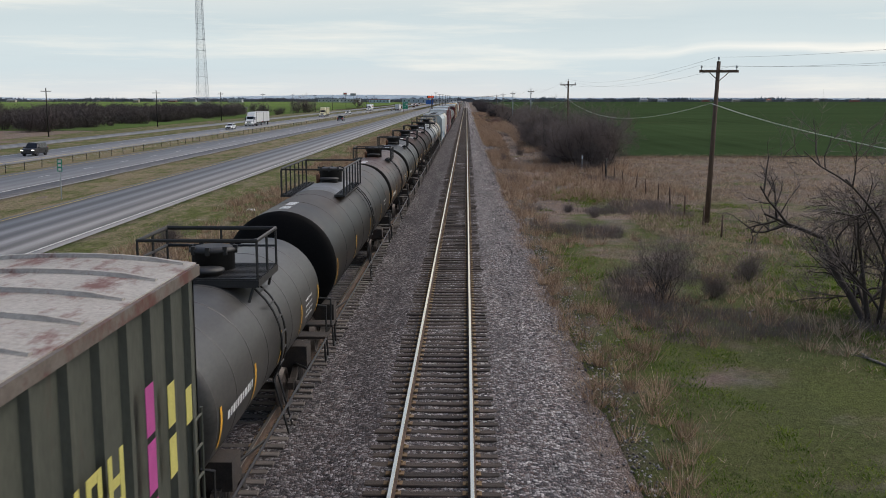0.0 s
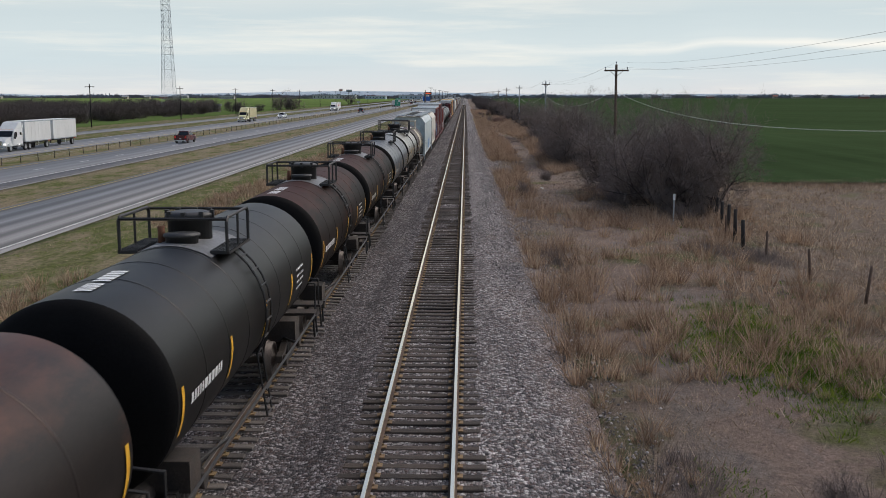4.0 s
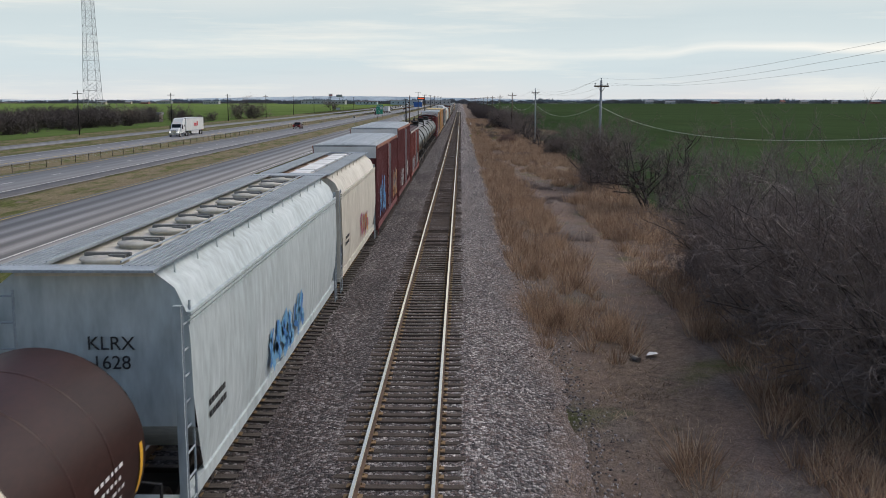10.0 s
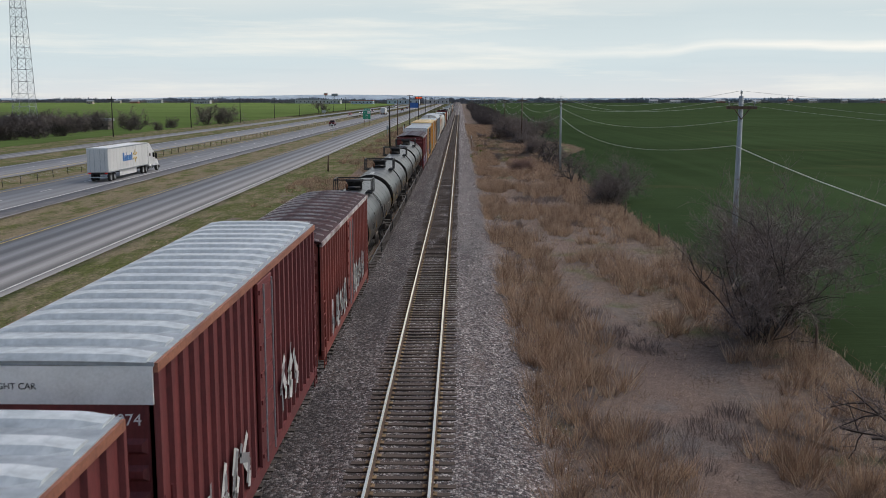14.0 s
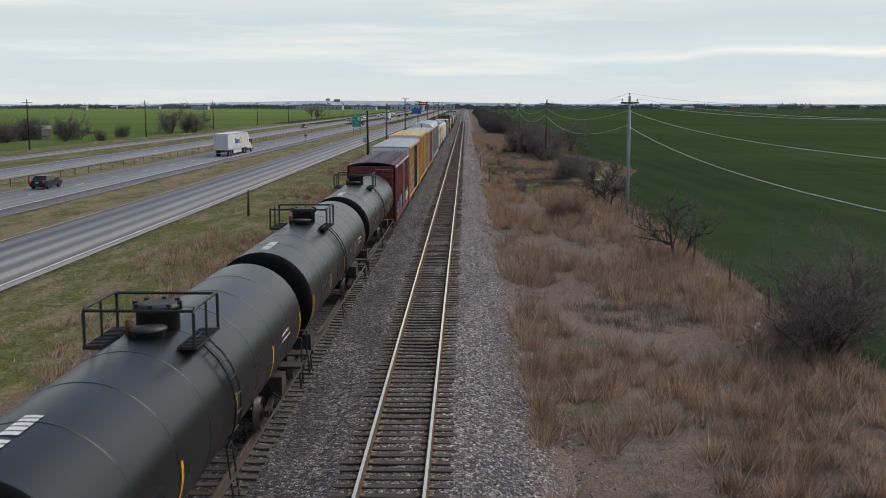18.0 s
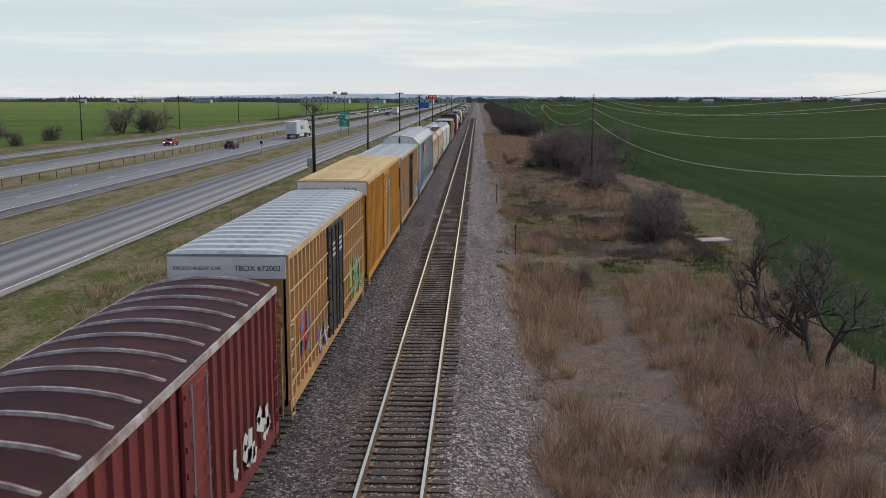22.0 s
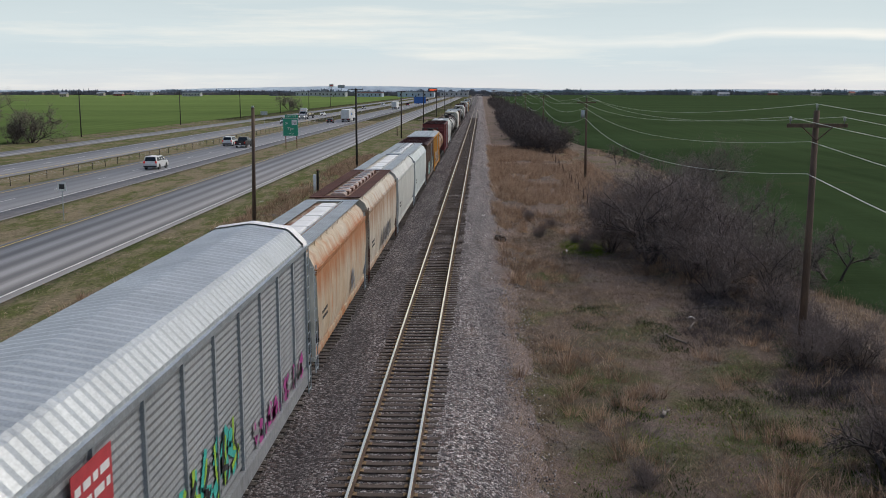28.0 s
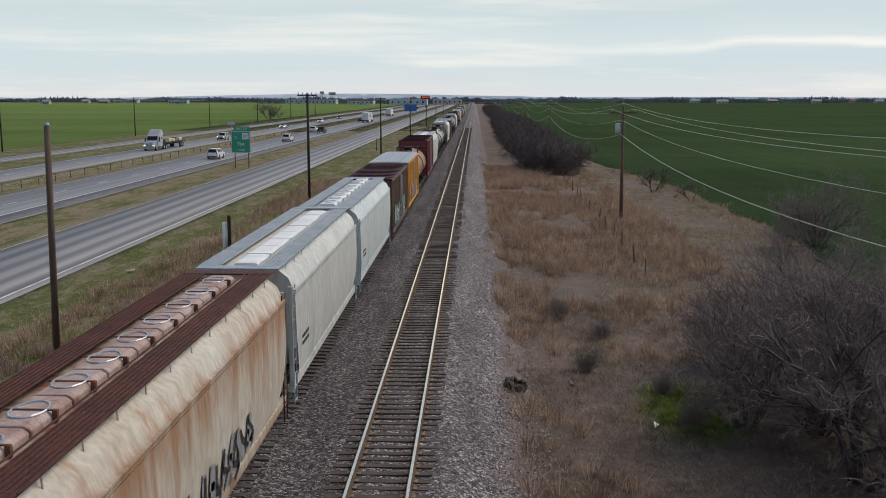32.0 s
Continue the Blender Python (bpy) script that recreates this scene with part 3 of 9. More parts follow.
def crop_field():
    ys = sorted({*np.arange(126, 640, 3.0), 700, 900, 1300, 2000, 3000, 4400})
    verts, faces = [], []
    for y in ys:
        e = float(np.interp(y, [p[0] for p in FIELD_EDGE], [p[1] for p in FIELD_EDGE])) + noise.noise(Vector((y * 0.11, 0, 3))) * 1.2
        z = right_level(y)
        verts += [(e, y, z - 0.25), (e + 0.5, y, z + 0.16), (e + 40, y, z + 0.18), (e + 150, y, z + 0.1), (e + 600, y, -0.9), (3200, y, -0.9)]
    for j in range(len(ys) - 1):
        faces += [(j * 6 + i, j * 6 + i + 1, j * 6 + i + 7, j * 6 + i + 6) for i in range(5)]
    return solid("wheat_field", raw_mesh("wheat_field", verts, faces, CROP, True), None, "broad field of short dark green winter wheat", "crop field", kind="structure")


crop_field()
sheet("western_wheat_field", CROP_WEST, "broad field of pale green winter wheat", -2400, -92, 245, 2100, -0.98, 0.3, category="crop field")
sheet("western_wheat_field", CROP_WEST, "pale green wheat field behind the scrub", -2400, -190, -100, 230, -0.98, 0.3, category="crop field")


# sky ring far beyond everything
bm = bmesh.new()
ring = []
for z in (-40, 0, 60, 150, 300, 520, 800, 1150):
    ring.append([bm.verts.new(((FAR + 150) * math.sin(k * math.tau / 96), (FAR + 150) * math.cos(k * math.tau / 96), z)) for k in range(96)])
for a, b in zip(ring, ring[1:]):
    for k in range(96):
        bm.faces.new((a[k], a[(k + 1) % 96], b[(k + 1) % 96], b[k])).smooth = True
solid("backdrop", bm, sky_material(), "pale overcast sky with long streaks of cloud", "sky", kind="structure")

# ---- tracks ----
TRAIN_X = -4.4


BED_X = [-9.0, -8.3, -7.6, -6.9, -6.3, -6.0, -5.7, -5.0, -4.4, -3.8, -3.1, -2.9, -2.6, -2.3, -2.0, -1.7, -1.45, -1.2, -0.8, -0.3, 0.3, 0.8, 1.2, 1.45, 1.7, 2.1, 2.5, 2.9, 3.3, 3.7, 4.1, 4.6]
BED_Z = [-1.3, -1.08, -0.8, -0.5, -0.27, -0.215, -0.205, -0.205, -0.205, -0.205, -0.24, -0.25, -0.28, -0.3, -0.27, -0.22, -0.19, -0.212, -0.225, -0.222, -0.222, -0.225, -0.212, -0.19, -0.23, -0.3, -0.42, -0.55, -0.67, -0.78, -0.9, -1.2]


def ballast_bed():
    xs, zs = BED_X, BED_Z
    ys = [*np.arange(-12, 640, 0.8), *np.arange(640, 1200, 10.0), 1500, 2000, 3000, 4400]
    verts = []
    for y in ys:
        fall = right_level(y) + 0.85
        for x, z in zip(xs, zs):
            k = max(0, min(1, (x - 1.6) / 2.6))
            wob = noise.noise(Vector((x * 0.9, y * 0.5, 1))) * 0.05 + noise.noise(Vector((x * 3, y * 2.5, 7))) * 0.025
            verts.append((x + (noise.noise(Vector((y * 0.22, 0, 3))) * 0.7 + noise.noise(Vector((y * 0.9, x, 6))) * 0.35 if x > 3 else 0), y, z + fall * k * 0.8 + (wob if abs(abs(x) - 0.75) > 0.2 else 0)))
    nx = len(xs)
    faces = [(j * nx + i, j * nx + i + 1, (j + 1) * nx + i + 1, (j + 1) * nx + i) for j in range(len(ys) - 1) for i in range(nx - 1)]
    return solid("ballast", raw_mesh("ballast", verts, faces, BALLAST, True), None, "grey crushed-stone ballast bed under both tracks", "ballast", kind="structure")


ballast_bed()


def bed_height(x, y):
    return float(np.interp(x, BED_X, BED_Z)) + (right_level(y) + 0.85) * max(0, min(1, (x - 1.6) / 2.6)) * 0.8


def loose_stones(count, seed):
    """Single stones strewn over the shoulder of the ballast and beyond its foot."""
    r = np.random.default_rng(seed)
    x = np.concatenate([2.2 + r.random(count // 2) * 2.4, 4.0 + np.abs(r.normal(0, 0.55, count - count // 2))])
    y = r.uniform(8, 470, count)
    z = []
    for a, b in zip(x, y):
        z.append(max(bed_height(a, b), land(a, b)))
    c = np.stack([x, y, np.array(z) + 0.012], 1)
    size = r.uniform(0.022, 0.052, (count, 1, 1)) * r.uniform(0.65, 1.25, (count, 6, 1))
    unit = np.array([(1, 0, 0), (-1, 0, 0), (0, 1, 0), (0, -1, 0), (0, 0, 0.8), (0, 0, -0.8)], float)
    a = r.uniform(0, math.tau, count)
    ca, sa, zero, one = np.cos(a), np.sin(a), np.zeros(count), np.ones(count)
    turn = np.stack([ca, -sa, zero, sa, ca, zero, zero, zero, one], 1).reshape(-1, 3, 3)
    verts = c[:, None, :] + np.einsum("nij,nkj->nki", turn, unit[None] * size)
    face = np.array([(0, 2, 4), (2, 1, 4), (1, 3, 4), (3, 0, 4), (2, 0, 5), (1, 2, 5), (3, 1, 5), (0, 3, 5)])
    tri = (np.arange(count)[:, None, None] * 6 + face[None]).reshape(-1, 3)
    m = bpy.data.materials.new("loose_ballast_stone")
    N, L, B = nodes_of(m)
    g = N.new("ShaderNodeNewGeometry")
    tone = ramp(N, L, g.outputs["Random Per Island"], ((0.0, (0.06, 0.054, 0.054)), (0.4, (0.19, 0.172, 0.168)), (0.75, (0.4, 0.365, 0.35)), (1.0, (0.66, 0.61, 0.58))))
    fine = noise_node(N, L, coords(N, L, 60.0), 1.0, 3)
    L.new(mixed(N, L, 0.3, tone, ramp(N, L, fine, ((0.3, 0.25), (0.7, 0.8))), "OVERLAY"), B.inputs["Base Color"])
    B.inputs["Roughness"].default_value = 0.92
    bumped(N, L, B, fine, 0.4, 0.01)
    return solid("loose_stones", quick_mesh("loose_stones", verts.reshape(-1, 3), tri, m), None, "loose grey stones spilled over the foot of the ballast", "stones", kind="stuff")


loose_stones(26000, 8)


def rail_pair(cx, name, shine):
    t = thing(name, pose(cx, 0, 0), "straight railway track with worn shiny rails on dark wooden ties" if shine else "siding track with dull rails under the parked train", "railway track", kind="structure")
    for s in (-0.7525, 0.7525):
        bm = bmesh.new()
        prism(bm, ((s - 0.075, -0.185), (s + 0.075, -0.185), (s + 0.075, -0.17), (s + 0.012, -0.15), (s + 0.012, -0.045), (s + 0.037, -0.035), (s + 0.037, -0.012), (s - 0.037, -0.012), (s - 0.037, -0.035), (s - 0.012, -0.045), (s - 0.012, -0.15), (s - 0.075, -0.17)), -12, 4300)
        rail = part("rail", bm, RAIL_SIDE, t)
        bm = bmesh.new()
        prism(bm, ((s - 0.037, -0.012), (s + 0.037, -0.012), (s + 0.037, -0.003), (s + 0.033, 0.0), (s - 0.033, 0.0), (s - 0.037, -0.003)), -12, 4300)
        part("rail_head", bm, RAIL_TOP if shine else RAIL_DULL, rail, "polished steel running surface" if shine else "dull steel running surface")
    return t


MAIN_TRACK = rail_pair(0.0, "main_track", True)
SIDING = rail_pair(TRAIN_X - 0.12, "siding_track", False)
MOVING = []

# ---- freight cars ----


def wheel_mesh():
    bm = bmesh.new()
    lathe = ((0.02, 0.09), (0.16, 0.09), (0.2, 0.05), (0.36, 0.04), (0.38, 0.08), (0.43, 0.08), (0.45, -0.05), (0.48, -0.06), (0.48, -0.08), (0.2, -0.03), (0.02, -0.06))
    n = 22
    rings = [[bm.verts.new((x, r * math.cos(k * math.tau / n), r * math.sin(k * math.tau / n))) for k in range(n)] for r, x in lathe]
    for p, q in zip(rings, rings[1:]):
        for k in range(n):
            bm.faces.new((p[k], p[(k + 1) % n], q[(k + 1) % n], q[k])).smooth = True
    return mesh_of(bm, "wheel", WHEEL)


def side_frame_mesh():
    bm = bmesh.new()
    prism(bm, ((-0.07, 0.28), (0.07, 0.28), (0.07, 0.40), (-0.07, 0.40)), -0.42, 0.42)
    for s in (-1, 1):
        pts = ((s * 0.40, 0.28), (s * 0.86, 0.42), (s * 1.12, 0.44), (s * 1.12, 0.60), (s * 0.80, 0.64), (s * 0.40, 0.80), (s * 0.40, 0.68), (s * 0.72, 0.52), (s * 0.40, 0.40))
        a = [bm.verts.new((-0.07, y, z)) for y, z in pts]
        b = [bm.verts.new((0.07, y, z)) for y, z in pts]
        for k in range(len(pts)):
            bm.faces.new((a[k], a[(k + 1) % len(pts)], b[(k + 1) % len(pts)], b[k]))
        bm.faces.new(a)
        bm.faces.new(b)
        cyl(bm, (0.05, s * 0.9, 0.46), (0.16, s * 0.9, 0.46), 0.13, 12)
    box(bm, -0.07, 0.07, -0.44, 0.44, 0.68, 0.8)
    for y in (-0.2, 0.0, 0.2):
        cyl(bm, (0, y, 0.38), (0, y, 0.7), 0.07, 10)
    return mesh_of(bm, "side_frame", GRIME)


def bolster_mesh():
    bm = bmesh.new()
    box(bm, -0.95, 0.95, -0.2, 0.2, 0.45, 0.72)
    for y in (-0.9, 0.9):
        cyl(bm, (-0.8, y, 0.46), (0.8, y, 0.46), 0.085, 10)
    return mesh_of(bm, "bolster", GRIME)


WHEEL_ME, FRAME_ME, BOLSTER_ME = wheel_mesh(), side_frame_mesh(), bolster_mesh()


def coupler_mesh():
    bm = bmesh.new()
    box(bm, -0.1, 0.1, 0.0, 0.55, 0.74, 0.96)
    box(bm, -0.17, 0.17, 0.5, 0.78, 0.68, 1.0)
    pipe(bm, ((0.35, 0.1, 0.8), (0.32, 0.4, 0.55), (0.3, 0.75, 0.5)), 0.03)
    return mesh_of(bm, "coupler", GRIME)


COUPLER_ME = coupler_mesh()


def running_gear(car, half, inset=2.2):
    for s in (-1, 1):
        tr = part("truck", BOLSTER_ME, None, car)
        tr.matrix_basis = pose(0, s * (half - inset), 0)
        for x in (-1, 1):
            f = part("side_frame", FRAME_ME, None, tr)
            f.matrix_basis = pose(x * 1.0, 0, 0, 0, 0, 0 if x > 0 else 180)
            for y in (-0.9, 0.9):
                w = part("wheel", WHEEL_ME, None, tr)
                w.matrix_basis = pose(x * 0.76, y, 0.46, 0, 0, 0 if x > 0 else 180)
        c = part("coupler", COUPLER_ME, None, car)
        c.matrix_basis = pose(0, s * (half - 0.1), 0, 0, 0, 0 if s > 0 else 180)


def ladder(car, mat, x, y, z0, z1, across=(0, 0.42, 0), out=0.07, step=0.4):
    """Rungs between two rails, on a side (across along y) or an end (across along x)."""
    bm = bmesh.new()
    a = Vector((x, y, z0))
    d = Vector(across)
    for p in (a, a + d):
        cyl(bm, p, p + Vector((0, 0, z1 - z0)), 0.022, 6)
    z = z0 + 0.1
    while z < z1:
        cyl(bm, a + Vector((0, 0, z - z0)), a + d + Vector((0, 0, z - z0)), 0.018, 6)
        z += step
    return part("ladder", bm, mat, car)


def bars(name, car, mat, x, y0, y1, z0, z1, rows, rng, label="", vertical=False):
    """Unreadable stencilled writing: rows of short plates on a side at x."""
    bm = bmesh.new()
    hz = (z1 - z0) / rows
    for k in range(rows):
        y = y0
        zz = z1 - (k + 0.75) * hz
        while y < y1 - 0.05:
            w = rng.uniform(0.5, 1.5) * hz
            box(bm, x - 0.002, x + 0.006, y, min(y1, y + w), zz, zz + hz * 0.5)
            y += w + hz * 0.35
    o = part(name, bm, mat, car, label)
    o["kind"] = "stuff"
    return o


def graffiti(car, x, y0, y1, z0, z1, cols, rng, side=0.012):
    """Fat bent letter-like strokes painted on the flank, one mesh a colour."""
    for ci, mat in enumerate(cols):
        bm = bmesh.new()
        n = max(2, int((y1 - y0) / 0.75))
        xo = x + side * 0.5 + 0.004 * ci
        for k in range(n):
            cy = y0 + (k + 0.5) * (y1 - y0) / n + rng.uniform(-0.15, 0.15)
            cz = (z0 + z1) / 2 + rng.uniform(-0.1, 0.1) * (z1 - z0)
            hh = (z1 - z0) * rng.uniform(0.32, 0.5)
            pts = [(cy + rng.uniform(-0.3, 0.3), cz + hh), (cy + rng.uniform(-0.4, 0.1), cz + rng.uniform(-0.2, 0.3)), (cy + rng.uniform(-0.1, 0.4), cz - rng.uniform(0, 0.3)), (cy + rng.uniform(-0.3, 0.3), cz - hh)]
            w = rng.uniform(0.10, 0.2) * (1.0 if ci == 0 else 0.5)
            for (ya, za), (yb, zb) in zip(pts, pts[1:]):
                dy, dz = yb - ya, zb - za
                ln = math.hypot(dy, dz) or 1
                ny, nz = -dz / ln * w, dy / ln * w
                q = [(ya + ny - dy / ln * w * 0.5, za + nz), (ya - ny - dy / ln * w * 0.5, za - nz), (yb - ny, zb - nz), (yb + ny, zb + nz)]
                bm.faces.new([bm.verts.new((xo, p[0], max(z0 - 0.1, min(z1 + 0.1, p[1])))) for p in q])
        part("graffiti", bm, mat, car, "spray-painted graffiti")["kind"] = "stuff"


def block_letters(car, x, y0, y1, z0, z1, mat, rng, label="neat yellow block lettering too worn to read"):
    """Unreadable painted capitals as upright blocks with a bite taken out."""
    bm = bmesh.new()
    y = y0
    while y < y1 - 0.3:
        w = rng.uniform(0.32, 0.46)
        t = 0.11
        box(bm, x, x + 0.006, y, y + t, z0, z1)
        if rng.random() < 0.7:
            box(bm, x, x + 0.006, y + w - t, y + w, z0, z1)
        for z in rng.sample((z0, (z0 + z1) / 2 - t / 2, z1 - t), 2):
            box(bm, x, x + 0.005, y + t, y + w - t * 0.5, z, z + t)
        y += w + 0.16
    part("graffiti", bm, mat, car, label)["kind"] = "stuff"


def spray(name, c):
    return plain(name, c, 0.5)


SPRAY = {k: spray(k + "_spray_paint", c) for k, c in dict(yellow=(0.62, 0.56, 0.16), pink=(0.5, 0.08, 0.3), blue=(0.05, 0.2, 0.5), sky=(0.16, 0.38, 0.62), green=(0.3, 0.5, 0.05), teal=(0.05, 0.42, 0.36), white=(0.6, 0.6, 0.58), grey=(0.25, 0.25, 0.26), black=(0.025, 0.025, 0.03), orange=(0.62, 0.28, 0.06), purple=(0.22, 0.12, 0.45), magenta=(0.4, 0.05, 0.25), red=(0.45, 0.05, 0.06), lime=(0.4, 0.6, 0.05)).items()}


# --- tank cars ---
def tank_car(y0, y1, shell, head, label, R=1.47, cz=2.5, style="low", band=None, dome_mat=None, gear_mat=None, number="", seed=0, fitting=None, top=None, rail_h=0.5, flank=True):
    rng = random.Random(seed)
    half = (y1 - y0) / 2
    car = thing("tank_car", pose(TRAIN_X, (y0 + y1) / 2, 0), label, "tank car", "freight cars of the train")
    gm = gear_mat or BLACK_STEEL
    e = 0.42  # depth of the dished heads
    body = half - 0.42
    bm = bmesh.new()
    ys = np.linspace(-body + e, body - e, 9)
    pr = []
    for a in ys[:-1]:
        pr += [(R, a)]
    pr += [(R, ys[-1])]
    lathe_y(bm, pr, 0, cz, 56)
    part("shell", bm, shell, car)
    for s, nm in ((-1, head), (1, head)):
        bm = bmesh.new()
        lathe_y(bm, [(R * math.cos(a), s * (body - e + e * math.sin(a))) for a in np.linspace(0, math.pi / 2, 9)], 0, cz, 56)
        part("tank_head", bm, nm, car, "dished end of the tank")
    # weld seams
    for k, yy in enumerate(ys[1:-1]):
        bm = bmesh.new()
        lathe_y(bm, [(R + 0.001, yy - 0.035), (R + 0.008, yy - 0.02), (R + 0.008, yy + 0.02), (R + 0.001, yy + 0.035)], 0, cz, 56)
        part("weld_seam", bm, shell, car)
    if band:
        mat, ya, yb = band
        bm = bmesh.new()
        lathe_y(bm, [(R + 0.002, ya), (R + 0.011, ya + 0.01), (R + 0.011, yb - 0.01), (R + 0.002, yb)], 0, cz, 56)
        part("band", bm, mat, car, "cream painted band round the tank")
    # sills, bolsters and running boards
    for x in (-0.35, 0.35):
        bm = bmesh.new()
        box(bm, x - 0.1, x + 0.1, -half + 0.1, half - 0.1, 0.78, 1.06)
        part("centre_sill", bm, GRIME, car)
    for s in (-1, 1):
        bm = bmesh.new()
        box(bm, -1.25, 1.25, s * (half - 2.2) - 0.3, s * (half - 2.2) + 0.3, 0.75, 1.25)
        part("saddle", bm, GRIME, car)
        bm = bmesh.new()
        box(bm, -1.45, 1.45, min(s * (half - 0.2), s * (half - 0.75)), max(s * (half - 0.2), s * (half - 0.75)), 1.0, 1.06)
        part("end_platform", bm, GRIME, car)
        bm = bmesh.new()
        pts = ((-1.4, s * (half - 0.25), 1.06), (-1.4, s * (half - 0.25), 1.75), (-0.55, s * (half - 0.25), 1.85), (0.55, s * (half - 0.25), 1.85), (1.4, s * (half - 0.25), 1.75), (1.4, s * (half - 0.25), 1.06))
        pipe(bm, pts, 0.025)
        part("end_handrail", bm, gm, car)
        for x in (-1, 1):
            bm = bmesh.new()
            pipe(bm, ((x * 1.42, s * (half - 0.35), 1.0), (x * 1.45, s * (half - 0.35), 0.45), (x * 1.45, s * (half - 0.75), 0.45), (x * 1.42, s * (half - 0.75), 1.0)), 0.022)
            part("sill_step", bm, gm, car)
    for x in (-1, 1):
        bm = bmesh.new()
        pipe(bm, ((x * 1.47, -half + 0.8, 1.02), (x * 1.47, half - 0.8, 1.02)), 0.028)
        part("side_rail", bm, gm, car)
        for s in (-1, 1):
            bm = bmesh.new()
            pipe(bm, ((x * 0.9, s * (half - 2.3), 0.8), (x * 1.44, s * (half - 3.6), 1.02)), 0.03)
            part("brace", bm, gm, car)
    # brake gear below
    bm = bmesh.new()
    cyl(bm, (0.5, -half + 1.2, 0.75), (0.5, -half + 1.9, 0.75), 0.22, 14)
    part("brake_cylinder", bm, GRIME, car)
    bm = bmesh.new()
    cyl(bm, (-0.9, 0.4, 0.8), (-0.9, 1.5, 0.8), 0.2, 14)
    part("air_tank", bm, GRIME, car)
    bm = bmesh.new()
    lathe_z(bm, ((0.3, 0.55), (0.34, 0.6), (0.34, 0.95), (0.5, 1.06)), 0, 0, 18)
    part("bottom_outlet", bm, GRIME, car)
    # ladder to the dome
    dome_y = 0.3 if style == "long" else -0.2
    fm = fitting or BLACK_STEEL
    lad = bmesh.new()
    for yy in (dome_y - 0.22, dome_y + 0.22):
        pts = [(math.sin(a) * (R + 0.1), yy, cz + math.cos(a) * (R + 0.1)) for a in np.linspace(0.5, 2.1, 9)]
        pipe(lad, [*pts, (1.5, yy, 0.5)], 0.022)
    for a in np.linspace(0.55, 2.1, 8):
        p = (math.sin(a) * (R + 0.1), 0, cz + math.cos(a) * (R + 0.1))
        cyl(lad, (p[0], dome_y - 0.22, p[2]), (p[0], dome_y + 0.22, p[2]), 0.02, 6)
    for z in (1.0, 0.72, 0.48):
        cyl(lad, (1.5, dome_y - 0.22, z), (1.5, dome_y + 0.22, z), 0.02, 6)
    part("ladder", lad, band[0] if band else gm, car)
    T = cz + R
    dm = dome_mat or fm
    # pressure patch on the crown
    if top:
        bm = bmesh.new()
        w = 0.75
        prof = [(math.sin(a) * (R + 0.012), cz + math.cos(a) * (R + 0.012)) for a in np.linspace(-0.55, 0.55, 13)]
        strip(bm, prof, dome_y - (3.6 if style == "long" else 1.15), dome_y + 1.15)
        part("crown_plate", bm, top, car, "scuffed bare plate on the crown")
    if style == "platform":
        bm = bmesh.new()
        box(bm, -1.15, 1.15, dome_y - 0.95, dome_y + 0.95, T - 0.06, T + 0.08)
        part("platform", bm, fm, car, "black grating platform")
        bm = bmesh.new()
        for k in range(14):
            box(bm, -1.15, 1.15, dome_y - 0.93 + k * 0.135, dome_y - 0.88 + k * 0.135, T + 0.08, T + 0.11)
        part("platform_grating", bm, fm, car)["kind"] = "stuff"
        for x in (-1, 1):
            for yy in (-0.85, 0.85):
                bm = bmesh.new()
                pipe(bm, ((x * 1.05, dome_y + yy, T + 0.02), (x * 0.95, dome_y + yy * 1.1, T - 0.35)), 0.03)
                part("platform_leg", bm, fm, car)
        rails = [(-1.12, -0.92), (-1.12, 0.92), (1.12, 0.92), (1.12, -0.92)]
        bm = bmesh.new()
        pipe(bm, [(x, dome_y + y, T + 0.82) for x, y in rails] + [(rails[0][0], dome_y + rails[0][1], T + 0.82)], 0.03)
        pipe(bm, [(x, dome_y + y, T + 0.46) for x, y in rails[:3]], 0.024)
        part("guard_rail", bm, fm, car)
        for x, y in rails + [(-1.12, 0), (1.12, 0), (0, 0.92)]:
            bm = bmesh.new()
            cyl(bm, (x, dome_y + y, T + 0.06), (x, dome_y + y, T + 0.82), 0.027, 6)
            part("rail_post", bm, fm, car)
        dz = T + 0.02
    else:
        L0, L1 = (dome_y - 4.1, dome_y + 0.95) if style == "long" else (dome_y - 0.9, dome_y + 0.85)
        h = rail_h if style != "long" else 0.74
        for x in (-1, 1):
            a = 0.58
            px, pz = math.sin(a) * R, cz + math.cos(a) * R
            bm = bmesh.new()
            box(bm, min(x * (px - 0.12), x * (px + 0.24)), max(x * (px - 0.12), x * (px + 0.24)), L0, L1, pz + 0.06, pz + 0.1)
            for k in range(int((L1 - L0) / 0.11)):
                box(bm, min(x * (px - 0.12), x * (px + 0.24)), max(x * (px - 0.12), x * (px + 0.24)), L0 + k * 0.11, L0 + k * 0.11 + 0.03, pz + 0.1, pz + 0.13)
            part("walkway", bm, fm, car, "narrow grating walkway")
            zt = T + h
            bm = bmesh.new()
            pipe(bm, ((x * (px + 0.2), L0, pz + 0.1), (x * (px + 0.2), L0, zt - 0.08), (x * (px + 0.2), L0 + 0.1, zt), (x * (px + 0.2), L1 - 0.1, zt), (x * (px + 0.2), L1, zt - 0.08), (x * (px + 0.2), L1, pz + 0.1)), 0.032)
            part("guard_rail", bm, fm, car)
            n = 2 if style != "long" else 6
